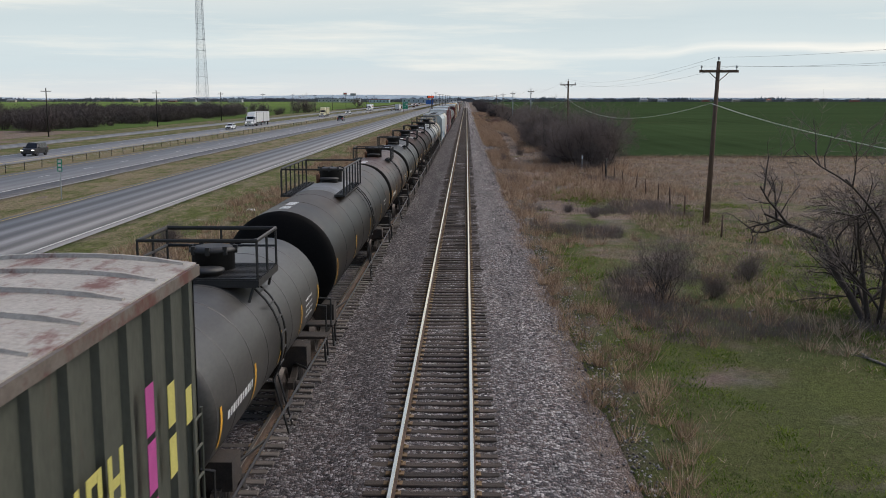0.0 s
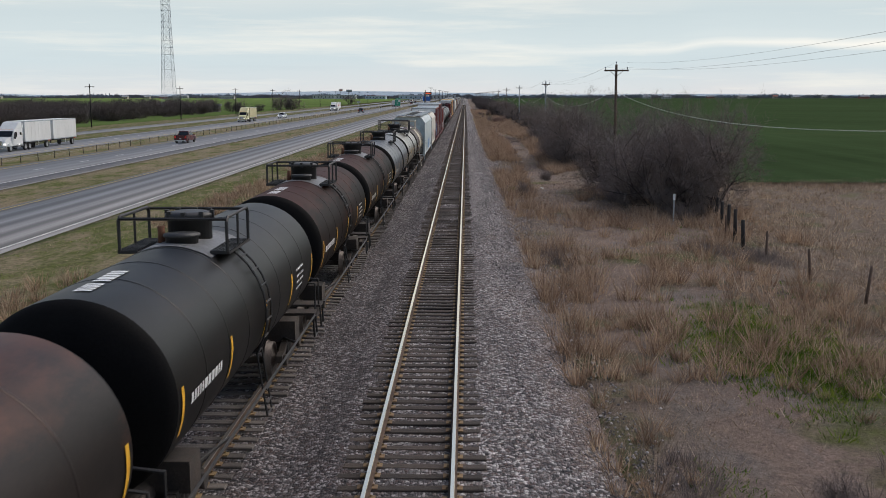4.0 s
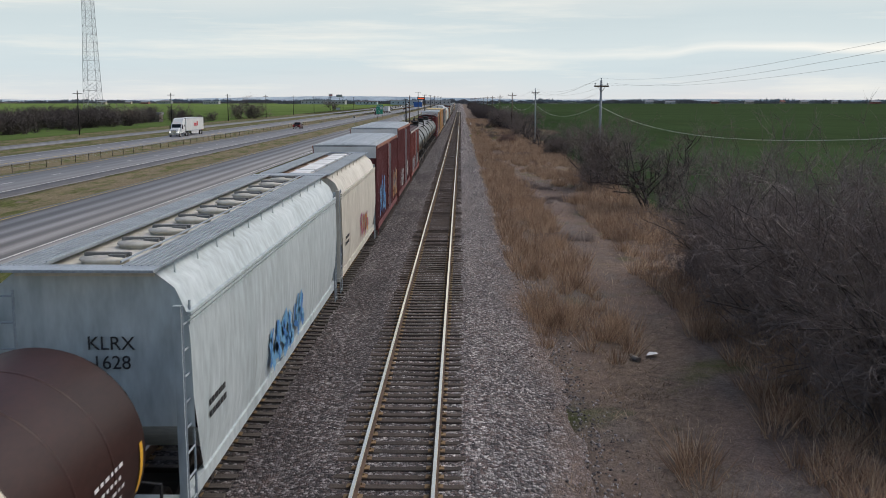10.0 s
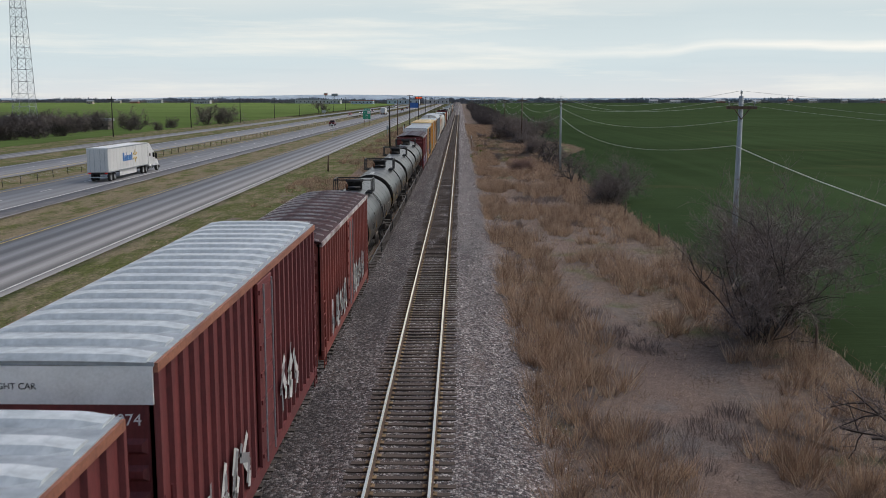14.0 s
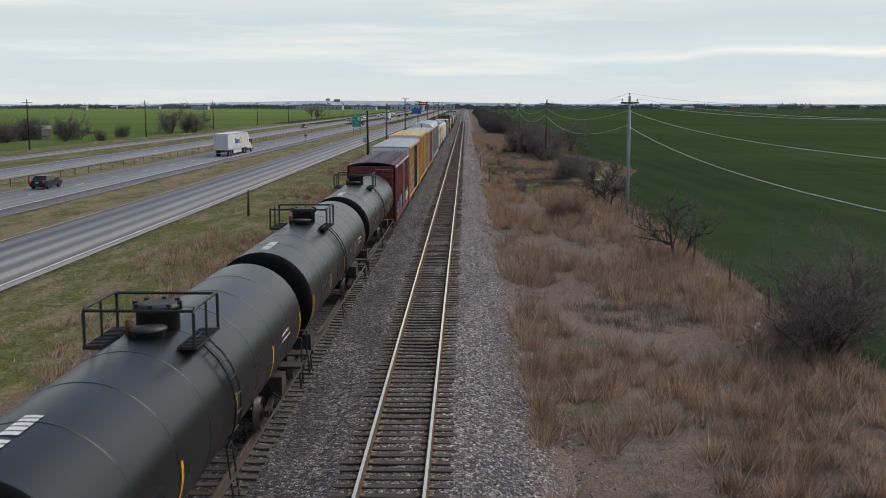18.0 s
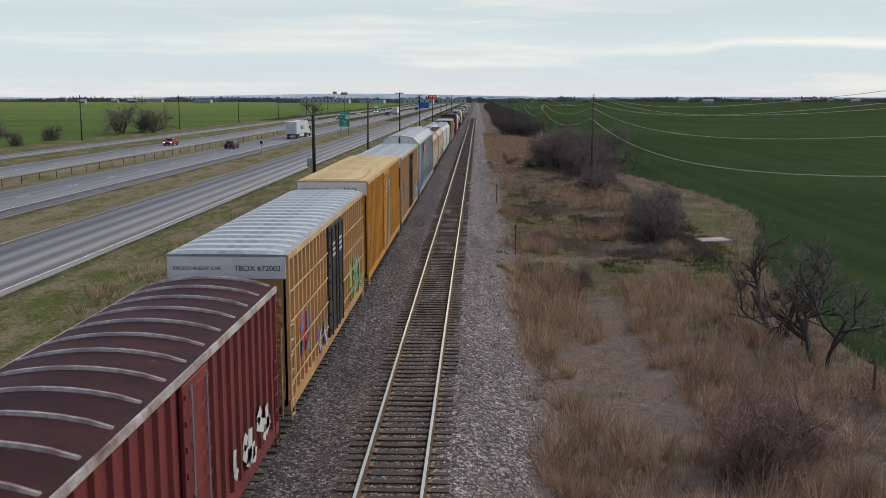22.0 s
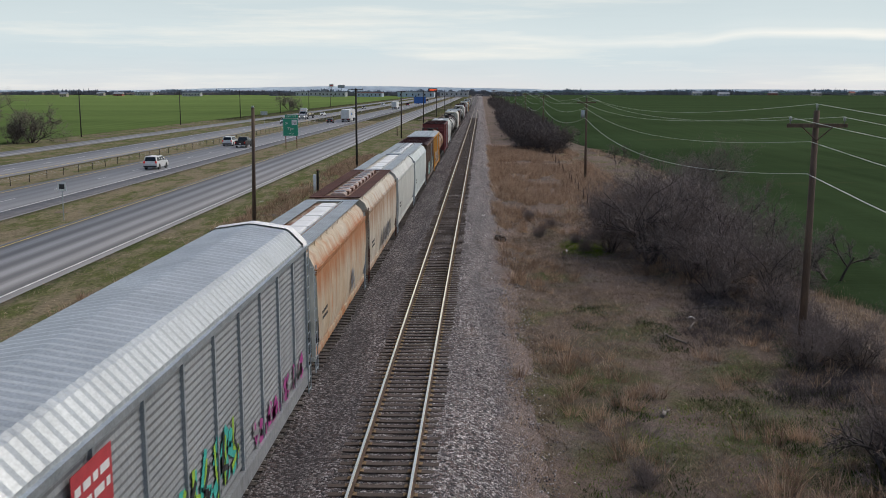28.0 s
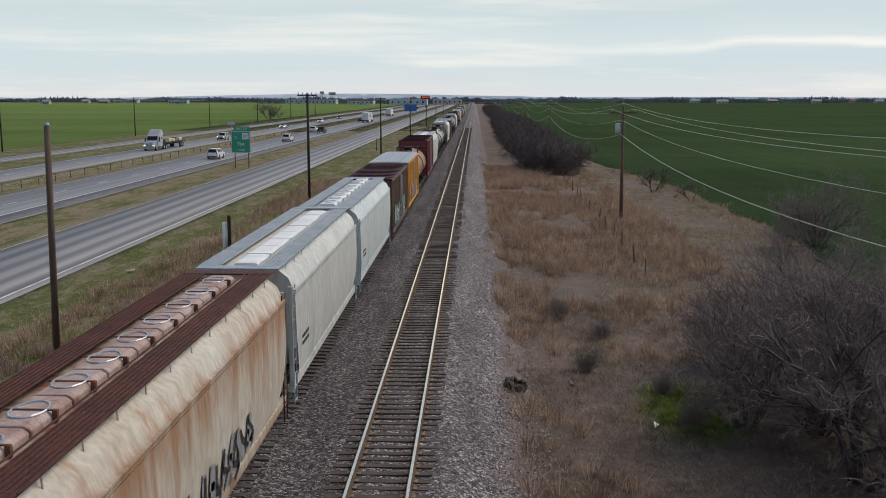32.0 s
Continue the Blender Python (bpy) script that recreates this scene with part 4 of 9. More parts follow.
            for k in range(1, n):
                yy = L0 + (L1 - L0) * k / n
                bm = bmesh.new()
                cyl(bm, (x * (px + 0.2), yy, pz + 0.1), (x * (px + 0.2), yy, zt), 0.027, 6)
                part("rail_post", bm, fm, car)
        for yy in (L0, L1):
            bm = bmesh.new()
            pw = math.sin(0.58) * R + 0.2
            pipe(bm, ((-pw, yy, T + h - 0.03), (pw, yy, T + h - 0.03)), 0.032)
            part("cross_rail", bm, fm, car)
        dz = T - 0.05
    bm = bmesh.new()
    lathe_z(bm, ((0.42, dz - 0.1), (0.42, dz + 0.42), (0.46, dz + 0.43), (0.46, dz + 0.5), (0.3, dz + 0.54)), 0, dome_y + 0.25, 22)
    dome = part("dome", bm, dm, car)
    bm = bmesh.new()
    for k in range(8):
        a = k * math.tau / 8
        box(bm, 0.44 * math.cos(a) - 0.04, 0.44 * math.cos(a) + 0.04, dome_y + 0.25 + 0.44 * math.sin(a) - 0.04, dome_y + 0.25 + 0.44 * math.sin(a) + 0.04, dz + 0.4, dz + 0.56)
    part("bolts", bm, dm, dome)["kind"] = "stuff"
    bm = bmesh.new()
    lathe_z(bm, ((0.3, dz), (0.3, dz + 0.14), (0.34, dz + 0.15), (0.34, dz + 0.2), (0.1, dz + 0.22)), 0.05, dome_y - 0.5, 18)
    part("manway", bm, dm, car, "round hinged manway cover")
    bm = bmesh.new()
    cyl(bm, (-0.38, dome_y - 0.35, dz), (-0.38, dome_y - 0.35, dz + 0.32), 0.07, 10)
    part("valve", bm, RUST, car)
    # reflective strips on the flank
    for yy in np.linspace(-body + e + 0.2, body - e - 0.2, 5):
        bm = bmesh.new()
        prof = [(math.sin(a) * (R + 0.014), cz + math.cos(a) * (R + 0.014)) for a in np.linspace(1.45, 1.95, 7)]
        strip(bm, prof, yy - 0.06, yy + 0.06)
        part("reflective_strip", bm, ORANGE_STRIPE, car, "orange reflective strip")
    # stencilled writing on the crown and flank
    bm = bmesh.new()
    y = -body + e + 0.5
    for k in range(10):
        w = rng.uniform(0.08, 0.16)
        if k != 4:
            strip(bm, [(math.sin(a) * (R + 0.014), cz + math.cos(a) * (R + 0.014)) for a in np.linspace(-0.09, 0.09, 4)], y, y + w)
        y += w + 0.05
    part("stencil", bm, STENCIL, car, "white stencilled marks")["kind"] = "stuff"
    bm = bmesh.new()
    for base, rows in ((-body + e + 0.6, 1), (body * 0.55, 4)) if flank else ((body * 0.6, 2),):
        for r in range(rows):
            y = base
            while y < base + (1.8 if rows == 1 else 0.9):
                w = rng.uniform(0.06, 0.16)
                a0 = 1.6 if rows == 1 else 1.45 + r * 0.1
                strip(bm, [(math.sin(a) * (R + 0.014), cz + math.cos(a) * (R + 0.014)) for a in np.linspace(a0, a0 + (0.11 if rows == 1 else 0.035), 3)], y, y + w)
                y += w + 0.06
    part("stencil", bm, STENCIL, car, "white stencilled marks")["kind"] = "stuff"
    if number:
        lettering("car_number", number, 0.2, pose(-0.1, -body + 0.005, cz + 0.38, 90, 0, 0), STENCIL, car)
        bm = bmesh.new()
        for k, w in enumerate((0.62, 0.36)):
            box(bm, -0.2 - w / 2, -0.2 + w / 2, -body - 0.008, -body + 0.04, cz + 0.16 - k * 0.13, cz + 0.22 - k * 0.13)
        part("capacity_bars", bm, STENCIL, car, "small unreadable capacity lines")["kind"] = "stuff"
    running_gear(car, half)
    return car


def tank_paint(name, base, dark, spot=None, spot_at=0.6, rough=0.42, crown=None, spec=0.2):
    """Weathered tank paint; crown is the colour of rust and dust lying in broken bands along the top."""
    m = surf(name, base, dark, rough, 0, 14, 0.55, (1, 0.35, 1), spot=spot, spot_at=spot_at, bump=0.05, spot_stretch=(1.2, 0.35, 1.2), spot_scale=0.8, spec=spec)
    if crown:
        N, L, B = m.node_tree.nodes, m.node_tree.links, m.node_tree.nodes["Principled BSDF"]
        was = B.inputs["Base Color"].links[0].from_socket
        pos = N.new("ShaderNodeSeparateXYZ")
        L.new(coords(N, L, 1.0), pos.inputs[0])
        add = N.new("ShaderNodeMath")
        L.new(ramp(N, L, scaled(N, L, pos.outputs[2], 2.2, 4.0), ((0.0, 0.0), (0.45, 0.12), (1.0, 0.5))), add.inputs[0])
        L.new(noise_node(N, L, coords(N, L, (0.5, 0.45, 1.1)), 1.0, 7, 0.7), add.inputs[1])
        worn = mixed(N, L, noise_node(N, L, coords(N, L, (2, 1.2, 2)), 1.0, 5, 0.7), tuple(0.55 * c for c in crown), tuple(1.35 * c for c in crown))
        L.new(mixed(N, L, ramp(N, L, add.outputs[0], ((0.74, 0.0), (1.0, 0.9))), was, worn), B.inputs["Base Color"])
    return m


HEAD_BLACK = surf("black_tank_end", (0.0055, 0.0055, 0.0058), (0.008, 0.0076, 0.0076), 0.7, 0, 25, 1.2, spec=0.06)
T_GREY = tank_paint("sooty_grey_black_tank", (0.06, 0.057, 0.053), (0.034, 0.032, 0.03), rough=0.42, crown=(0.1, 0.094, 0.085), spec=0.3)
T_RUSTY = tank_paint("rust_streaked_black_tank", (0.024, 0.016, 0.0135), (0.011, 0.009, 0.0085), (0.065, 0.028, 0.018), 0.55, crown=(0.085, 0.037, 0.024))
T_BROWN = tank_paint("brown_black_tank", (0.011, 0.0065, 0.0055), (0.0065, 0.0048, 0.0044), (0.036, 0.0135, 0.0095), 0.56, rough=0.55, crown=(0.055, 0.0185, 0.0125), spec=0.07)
T_SLATE = tank_paint("slate_grey_tank", (0.046, 0.053, 0.067), (0.033, 0.038, 0.048), rough=0.34, spec=0.4)
T_SILVER = surf("bare_silver_tank", (0.29, 0.272, 0.24), (0.17, 0.16, 0.145), 0.3, 0.6, 14, 0.55, (1, 0.35, 1), bump=0.04, spec=0.5)
T_MAROON = tank_paint("maroon_black_tank", (0.038, 0.015, 0.012), (0.02, 0.010, 0.009), rough=0.45)
T_MATT = surf("clean_satin_black_tank", (0.0085, 0.0095, 0.0115), (0.006, 0.0066, 0.008), 0.3, 0, 14, 0.55, (1, 0.35, 1), bump=0.02, spec=0.36)
CREAM = surf("cream_paint", (0.58, 0.53, 0.43), (0.48, 0.42, 0.33), 0.6, 0, 20, 1.2, spot=(0.35, 0.27, 0.18), spot_at=0.68)
CROWN = surf("bare_scuffed_crown", (0.16, 0.16, 0.165), (0.09, 0.09, 0.09), 0.5, 0.0, 20, 1.2)

tank_car(10.1, 22.0, T_GREY, T_GREY, "short sooty grey tank car with a black grating platform", style="platform", seed=1, R=1.32, cz=2.3)
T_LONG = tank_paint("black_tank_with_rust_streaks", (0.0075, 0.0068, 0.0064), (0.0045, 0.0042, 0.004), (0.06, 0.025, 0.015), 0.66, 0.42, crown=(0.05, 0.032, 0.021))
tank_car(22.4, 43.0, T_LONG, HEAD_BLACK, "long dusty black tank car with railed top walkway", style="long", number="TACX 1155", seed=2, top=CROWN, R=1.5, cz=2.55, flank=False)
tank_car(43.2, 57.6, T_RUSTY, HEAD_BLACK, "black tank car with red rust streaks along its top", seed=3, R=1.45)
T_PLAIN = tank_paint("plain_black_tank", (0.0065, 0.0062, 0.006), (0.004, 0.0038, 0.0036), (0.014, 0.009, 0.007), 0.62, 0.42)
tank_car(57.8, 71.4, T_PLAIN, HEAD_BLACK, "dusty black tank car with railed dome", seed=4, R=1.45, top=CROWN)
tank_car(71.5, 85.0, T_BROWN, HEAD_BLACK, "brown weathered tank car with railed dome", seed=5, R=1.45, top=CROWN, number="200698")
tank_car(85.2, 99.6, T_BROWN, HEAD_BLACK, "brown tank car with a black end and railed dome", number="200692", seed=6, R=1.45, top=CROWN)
tank_car(99.8, 113.6, T_SLATE, HEAD_BLACK, "slate grey tank car with dark end and railed dome", seed=7, R=1.45, band=None)
tank_car(113.9, 126.8, T_SILVER, HEAD_BLACK, "silver-grey tank car with a black railed platform", style="platform", seed=8, R=1.42)
tank_car(127.0, 138.0, T_MAROON, HEAD_BLACK, "maroon-black tank car with a cream band and cream railing", seed=9, R=1.4, band=(CREAM, -1.15, 1.15), fitting=CREAM, dome_mat=CREAM, number="3530")
for k, (a, b) in enumerate(((221.6, 238.6), (239.0, 256.1), (256.5, 273.6), (274.0, 291.0))):
    tank_car(a, b, T_MATT, HEAD_BLACK, "clean matt black tank car with railed dome", seed=20 + k, R=1.5, cz=2.48, rail_h=0.58, flank=False, number="12406" if k == 2 else "")


# --- covered hoppers ---
HOP = [(-1.06, 4.42), (-1.36, 4.2), (-1.53, 3.82), (-1.565, 3.45), (-1.58, 2.6), (-1.55, 1.75), (-1.45, 1.15)]


def hopper_car(y0, y1, side, roof, label, walk_mat, hatch="trough", hatch_mat=WHITE, marks="", mark_mat=DECAL_BLACK, seed=0, tags=(), high=4.5, end_mat=None):
    rng = random.Random(seed)
    half = (y1 - y0) / 2
    car = thing("hopper_car", pose(TRAIN_X, (y0 + y1) / 2, 0), label, "hopper car", "freight cars of the train")
    s = (high - 1.15) / (4.42 - 1.15)
    P = [(x, 1.15 + (z - 1.15) * s) for x, z in HOP]
    b = half - 0.55
    for sg in (-1, 1):
        prof = [(x * -sg, z) for x, z in P]
        bm = bmesh.new()
        # flank, with its ends cut back towards the bottom
        n = len(prof)
        rows = []
        for q in (-1, 1):
            rows.append([bm.verts.new((x, q * (b - (0 if z > 2.2 else 0.9 * (2.2 - z) / 1.05)), z)) for x, z in prof[2:]])
        for k in range(n - 3):
            bm.faces.new((rows[0][k], rows[0][k + 1], rows[1][k + 1], rows[1][k])).smooth = True
        part("side_sheet", bm, side, car)
        bm = bmesh.new()
        strip(bm, prof[:3], -b, b)
        part("roof_slope", bm, side, car)
        # rail along the eave and side sill
        x, z = prof[2]
        for dz, d in ((-0.16, 0.04), (-0.085, 0.045), (-0.01, 0.055)):
            bm = bmesh.new()
            box(bm, x - d, x + d, -b, b, z + dz, z + dz + 0.045)
            part("eave_rail", bm, side, car)
        bm = bmesh.new()
        box(bm, min(sg * 1.38, sg * 1.5), max(sg * 1.38, sg * 1.5), -half + 0.25, half - 0.25, 0.98, 1.2)
        part("side_sill", bm, side, car)
        # carlines that hold the walkway
        k = -b + 0.6
        while k < b:
            bm = bmesh.new()
            cyl(bm, (sg * 1.18, k, P[0][1] + 0.09), (sg * 1.2, k, P[1][1] + 0.03), 0.016, 5)
            part("walkway_bracket", bm, side, car)
            k += 1.35
        bm = bmesh.new()
        x0, x1 = sorted((sg * 0.62, sg * 1.2))
        box(bm, x0, x1, -b - 0.1, b + 0.1, P[0][1] + 0.08, P[0][1] + 0.1)
        part("roof_walkway", bm, walk_mat, car, "long grating walkway on the roof")
        bm = bmesh.new()
        for q in np.linspace(x0, x1, 7):
            box(bm, q - 0.012, q + 0.012, -b - 0.1, b + 0.1, P[0][1] + 0.1, P[0][1] + 0.13)
        part("walkway_grating", bm, walk_mat, car)["kind"] = "stuff"
    bm = bmesh.new()
    box(bm, -1.06, 1.06, -b, b, P[0][1] - 0.06, P[0][1])
    part("roof", bm, roof, car)
    R = P[0][1]
    for q in (-1, 1):
        bm = bmesh.new()
        box(bm, -1.2, 1.2, min(q * b, q * (b + 0.5)), max(q * b, q * (b + 0.5)), R + 0.08, R + 0.12)
        part("end_walkway", bm, walk_mat, car)
        # end sheet, sloping in towards the bottom
        bm = bmesh.new()
        pr = [(x, z) for x, z in P[:5]] + [(P[4][0], 2.2)]
        outline = [(x, z) for x, z in pr] + [(-x, z) for x, z in pr[::-1]]
        bm.faces.new([bm.verts.new((x, q * (b - 0.01), z)) for x, z in outline])
        w = P[4][0]
        sl = [bm.verts.new(p) for p in ((w, q * (b - 0.01), 2.2), (-w, q * (b - 0.01), 2.2), (-w * 0.9, q * (b - 2.2), 1.1), (w * 0.9, q * (b - 2.2), 1.1))]
        bm.faces.new(sl)
        part("end_sheet", bm, end_mat or side, car)
        for x in (-1, 1):
            bm = bmesh.new()
            box(bm, x * 1.46 - 0.06, x * 1.46 + 0.06, q * (half - 0.3) - 0.06, q * (half - 0.3) + 0.06, 0.95, R - 0.45)
            part("corner_post", bm, end_mat or side, car)
            bm = bmesh.new()
            box(bm, x * 0.5 - 0.05, x * 0.5 + 0.05, q * (half - 0.35) - 0.05, q * (half - 0.35) + 0.05, 1.0, 2.9)
            part("end_post", bm, end_mat or side, car)
        bm = bmesh.new()
        box(bm, -1.5, 1.5, min(q * (half - 0.2), q * (half - 0.6)), max(q * (half - 0.2), q * (half - 0.6)), 0.95, 1.08)
        part("end_platform", bm, end_mat or side, car)
        ladder(car, walk_mat, -1.4, q * (half - 0.22), 0.6, R - 0.2, (0.45, 0, 0))
        ladder(car, walk_mat, 1.52, q * (half - 0.3) - (0.45 if q > 0 else 0), 0.55, R - 0.45)
    # discharge hoppers below
    for k in (-1, 0, 1):
        bm = bmesh.new()
        c = k * half * 0.45
        a = [bm.verts.new(p) for p in ((-1.3, c - 1.6, 1.15), (1.3, c - 1.6, 1.15), (1.3, c + 1.6, 1.15), (-1.3, c + 1.6, 1.15), (-0.5, c - 0.45, 0.45), (0.5, c - 0.45, 0.45), (0.5, c + 0.45, 0.45), (-0.5, c + 0.45, 0.45))]
        for f in ((0, 1, 5, 4), (1, 2, 6, 5), (2, 3, 7, 6), (3, 0, 4, 7), (4, 5, 6, 7)):
            bm.faces.new([a[i] for i in f])
        part("hopper_outlet", bm, GRIME if k else side, car)
    # hatches
    if hatch == "round":
        n = 10
        for k in range(n):
            y = -b + 0.9 + k * (2 * b - 1.8) / (n - 1)
            bm = bmesh.new()
            lathe_z(bm, ((0.36, R), (0.36, R + 0.05), (0.4, R + 0.06), (0.38, R + 0.1), (0.12, R + 0.13)), 0, y, 20)
            h = part("hatch_cover", bm, roof, car)
            bm = bmesh.new()
            box(bm, -0.32, 0.42, y - 0.04, y + 0.04, R + 0.11, R + 0.17)
            box(bm, 0.1, 0.36, y - 0.14, y + 0.14, R + 0.09, R + 0.15)
            part("hatch_bar", bm, hatch_mat, h)
    else:
        n = 4 if hatch == "trough" else 9
        ln = (2 * b - 1.2) / n
        for k in range(n):
            y = -b + 0.6 + k * ln
            bm = bmesh.new()
            h1 = 0.07 if hatch == "trough" else 0.12
            h2 = 0.1 if hatch == "trough" else 0.19
            prof = ((-0.36, R), (-0.36, R + h1), (-0.26, R + h2), (0.26, R + h2), (0.36, R + h1), (0.36, R))
            prism(bm, prof, y + 0.03, y + ln - 0.03)
            h = part("hatch_cover", bm, hatch_mat, car, bevel=0.03)
            m = 1
            for j in range(m):
                yy = y + ln * (j + 0.5) / m
                bm = bmesh.new()
                box(bm, -0.38, 0.42, yy - 0.022, yy + 0.022, R + h2 - 0.005, R + h2 + 0.02)
                box(bm, 0.36, 0.44, yy - 0.035, yy + 0.035, R + 0.02, R + h2 + 0.01)
                part("hatch_clamp", bm, RUST if hatch == "low" and walk_mat is RED_GRATE else hatch_mat, h)
            if hatch == "low":
                bm = bmesh.new()
                pipe(bm, [(0.27 * math.cos(a), y + ln * 0.5 + 0.42 * math.sin(a), R + 0.2) for a in np.linspace(0, math.tau, 15)], 0.02, 5)
                part("hatch_rim", bm, GALV, h)
    for x in (-0.56, 0.56):
        bm = bmesh.new()
        pipe(bm, ((x, -b, R + 0.16), (x, b, R + 0.16)), 0.018, 5)
        part("hatch_rail", bm, walk_mat, car)
    if marks:
        lettering("car_mark", marks, 0.3, pose(0.35, -b - 0.012, 3.35, 90, 0, 0), mark_mat, car)
    bars("stencil", car, mark_mat, 1.585, -b + 0.9, -b + 2.0, 2.0, 2.4, 2, rng, "dark stencilled marks")
    for cols, ya, yb, za, zb in tags:
        graffiti(car, 1.585, ya, yb, za, zb, [SPRAY[c] for c in cols], rng)
    running_gear(car, half)
    return car


H_BLUE = surf("pale_blue_grey_paint", (0.5, 0.56, 0.57), (0.4, 0.46, 0.47), 0.5, 0, 5, 0.6, (1, 1, 0.3), spot=(0.2, 0.19, 0.17), spot_at=0.72, spot_stretch=(1, 1, 0.2), bump=0.03)
H_CREAM = surf("dirty_cream_paint", (0.62, 0.59, 0.51), (0.5, 0.47, 0.4), 0.55, 0, 5, 0.6, (1, 1, 0.3), spot=(0.22, 0.17, 0.12), spot_at=0.7, spot_stretch=(1, 1, 0.2), bump=0.03)


def eave_rusted(name, base, dark, rust, reach):
    """Paint with rust that spreads from the eave and the sill and runs down in streaks."""
    m = surf(name, base, dark, 0.65, 0, 6, 0.6, (1, 1, 0.3), bump=0.05, spot=rust, spot_at=0.64, spot_stretch=(1, 1.6, 0.35), spot_scale=1.0)
    N, L, B = m.node_tree.nodes, m.node_tree.links, m.node_tree.nodes["Principled BSDF"]
    was = B.inputs["Base Color"].links[0].from_socket
    v = coords(N, L, 1.0)
    pos = N.new("ShaderNodeSeparateXYZ")
    L.new(v, pos.inputs[0])
    band = ramp(N, L, scaled(N, L, pos.outputs[2], 1.0, 4.6), ((0.0, 0.3), (0.1, 0.05), (0.45, 0.06), (0.72, reach), (0.8, reach * 1.1), (0.86, reach * 0.35), (1.0, 0.04)))
    streak = noise_node(N, L, coords(N, L, (1, 2.2, 0.3)), 1.0, 7, 0.7)
    add = N.new("ShaderNodeMath")
    L.new(band, add.inputs[0])
    L.new(streak, add.inputs[1])
    deep = mixed(N, L, noise_node(N, L, v, 5, 4), rust, tuple(0.55 * c for c in rust))
    L.new(mixed(N, L, ramp(N, L, add.outputs[0], ((0.56, 0.0), (0.86, 0.92))), was, deep), B.inputs["Base Color"])
    return m


H_ORANGE = eave_rusted("rust_stained_orange_cream_paint", (0.46, 0.4, 0.31), (0.42, 0.33, 0.22), (0.44, 0.155, 0.04), 0.36)
H_RUSTY = eave_rusted("rust_stained_grey_cream_paint", (0.5, 0.47, 0.4), (0.42, 0.37, 0.29), (0.36, 0.175, 0.075), 0.28)
H_WHITE = surf("off_white_hopper_paint", (0.52, 0.53, 0.49), (0.42, 0.43, 0.4), 0.5, 0, 5, 0.6, (1, 1, 0.3), spot=(0.3, 0.26, 0.2), spot_at=0.7, spot_stretch=(1, 1, 0.2), bump=0.03)
H_MINT = surf("pale_mint_white_paint", (0.5, 0.55, 0.54), (0.42, 0.47, 0.46), 0.5, 0, 5, 0.6, (1, 1, 0.3), spot=(0.33, 0.32, 0.28), spot_at=0.72, bump=0.03)
ROOF_RUST = surf("rusty_hopper_roof", (0.40, 0.33, 0.26), (0.22, 0.11, 0.06), 0.8, 0, 16, 1.4, spot=(0.2, 0.08, 0.035), spot_at=0.55)
RED_GRATE = surf("rust_red_grating", (0.085, 0.024, 0.015), (0.05, 0.018, 0.014), 0.9, 0, 25, 1.2, bump=0.3)
PINK_HATCH = surf("pinkish_rusted_hatch", (0.42, 0.33, 0.29), (0.28, 0.16, 0.12), 0.7, 0, 14, 1.2, spot=(0.2, 0.09, 0.05), spot_at=0.62)
HATCH_GREY = surf("grey_hatch_steel", (0.22, 0.22, 0.21), (0.15, 0.15, 0.14), 0.6, 0.2, 25, 1.5)

WALK_GREY = surf("grey_steel_grating", (0.34, 0.385, 0.42), (0.26, 0.295, 0.325), 0.5, 0.1, 30, 1.5)
hopper_car(138.4, 157.0, H_BLUE, H_CREAM, "pale blue-grey covered hopper with round roof hatches", WALK_GREY, "round", HATCH_GREY, "KLRX\n1628", seed=31, high=4.6, tags=((("sky", "blue"), -3.0, 1.8, 1.35, 2.3),))
hopper_car(157.5, 171.9, H_CREAM, ROOF_RUST, "dirty cream covered hopper with white trough hatch", WALK_GREY, "trough", WHITE, seed=32, high=4.55, tags=((("magenta", "orange"), -0.5, 2.6, 1.5, 2.5),))
hopper_car(389.6, 404.2, H_ORANGE, ROOF_RUST, "cream covered hopper heavily stained with orange rust", WALK_GREY, "trough", WHITE, seed=33, high=4.5, end_mat=H_WHITE, tags=((("grey",), 1.2, 2.6, 1.5, 2.4),))
hopper_car(404.7, 420.7, H_RUSTY, ROOF_RUST, "rust-stained cream covered hopper with rust-red roof gratings", RED_GRATE, "low", PINK_HATCH, "CRDX\n9 230", seed=34, high=4.55, end_mat=H_RUSTY, tags=((("grey", "black"), -2.2, 3.2, 1.3, 2.3),))
hopper_car(421.2, 437.0, H_WHITE, H_CREAM, "off-white covered hopper with long white roof hatch", WALK_GREY, "trough", WHITE, seed=35, high=4.5)
hopper_car(437.5, 454.4, H_MINT, H_MINT, "pale mint-white covered hopper with narrow hatches", WALK_GREY, "low", WHITE, seed=36, high=4.4)


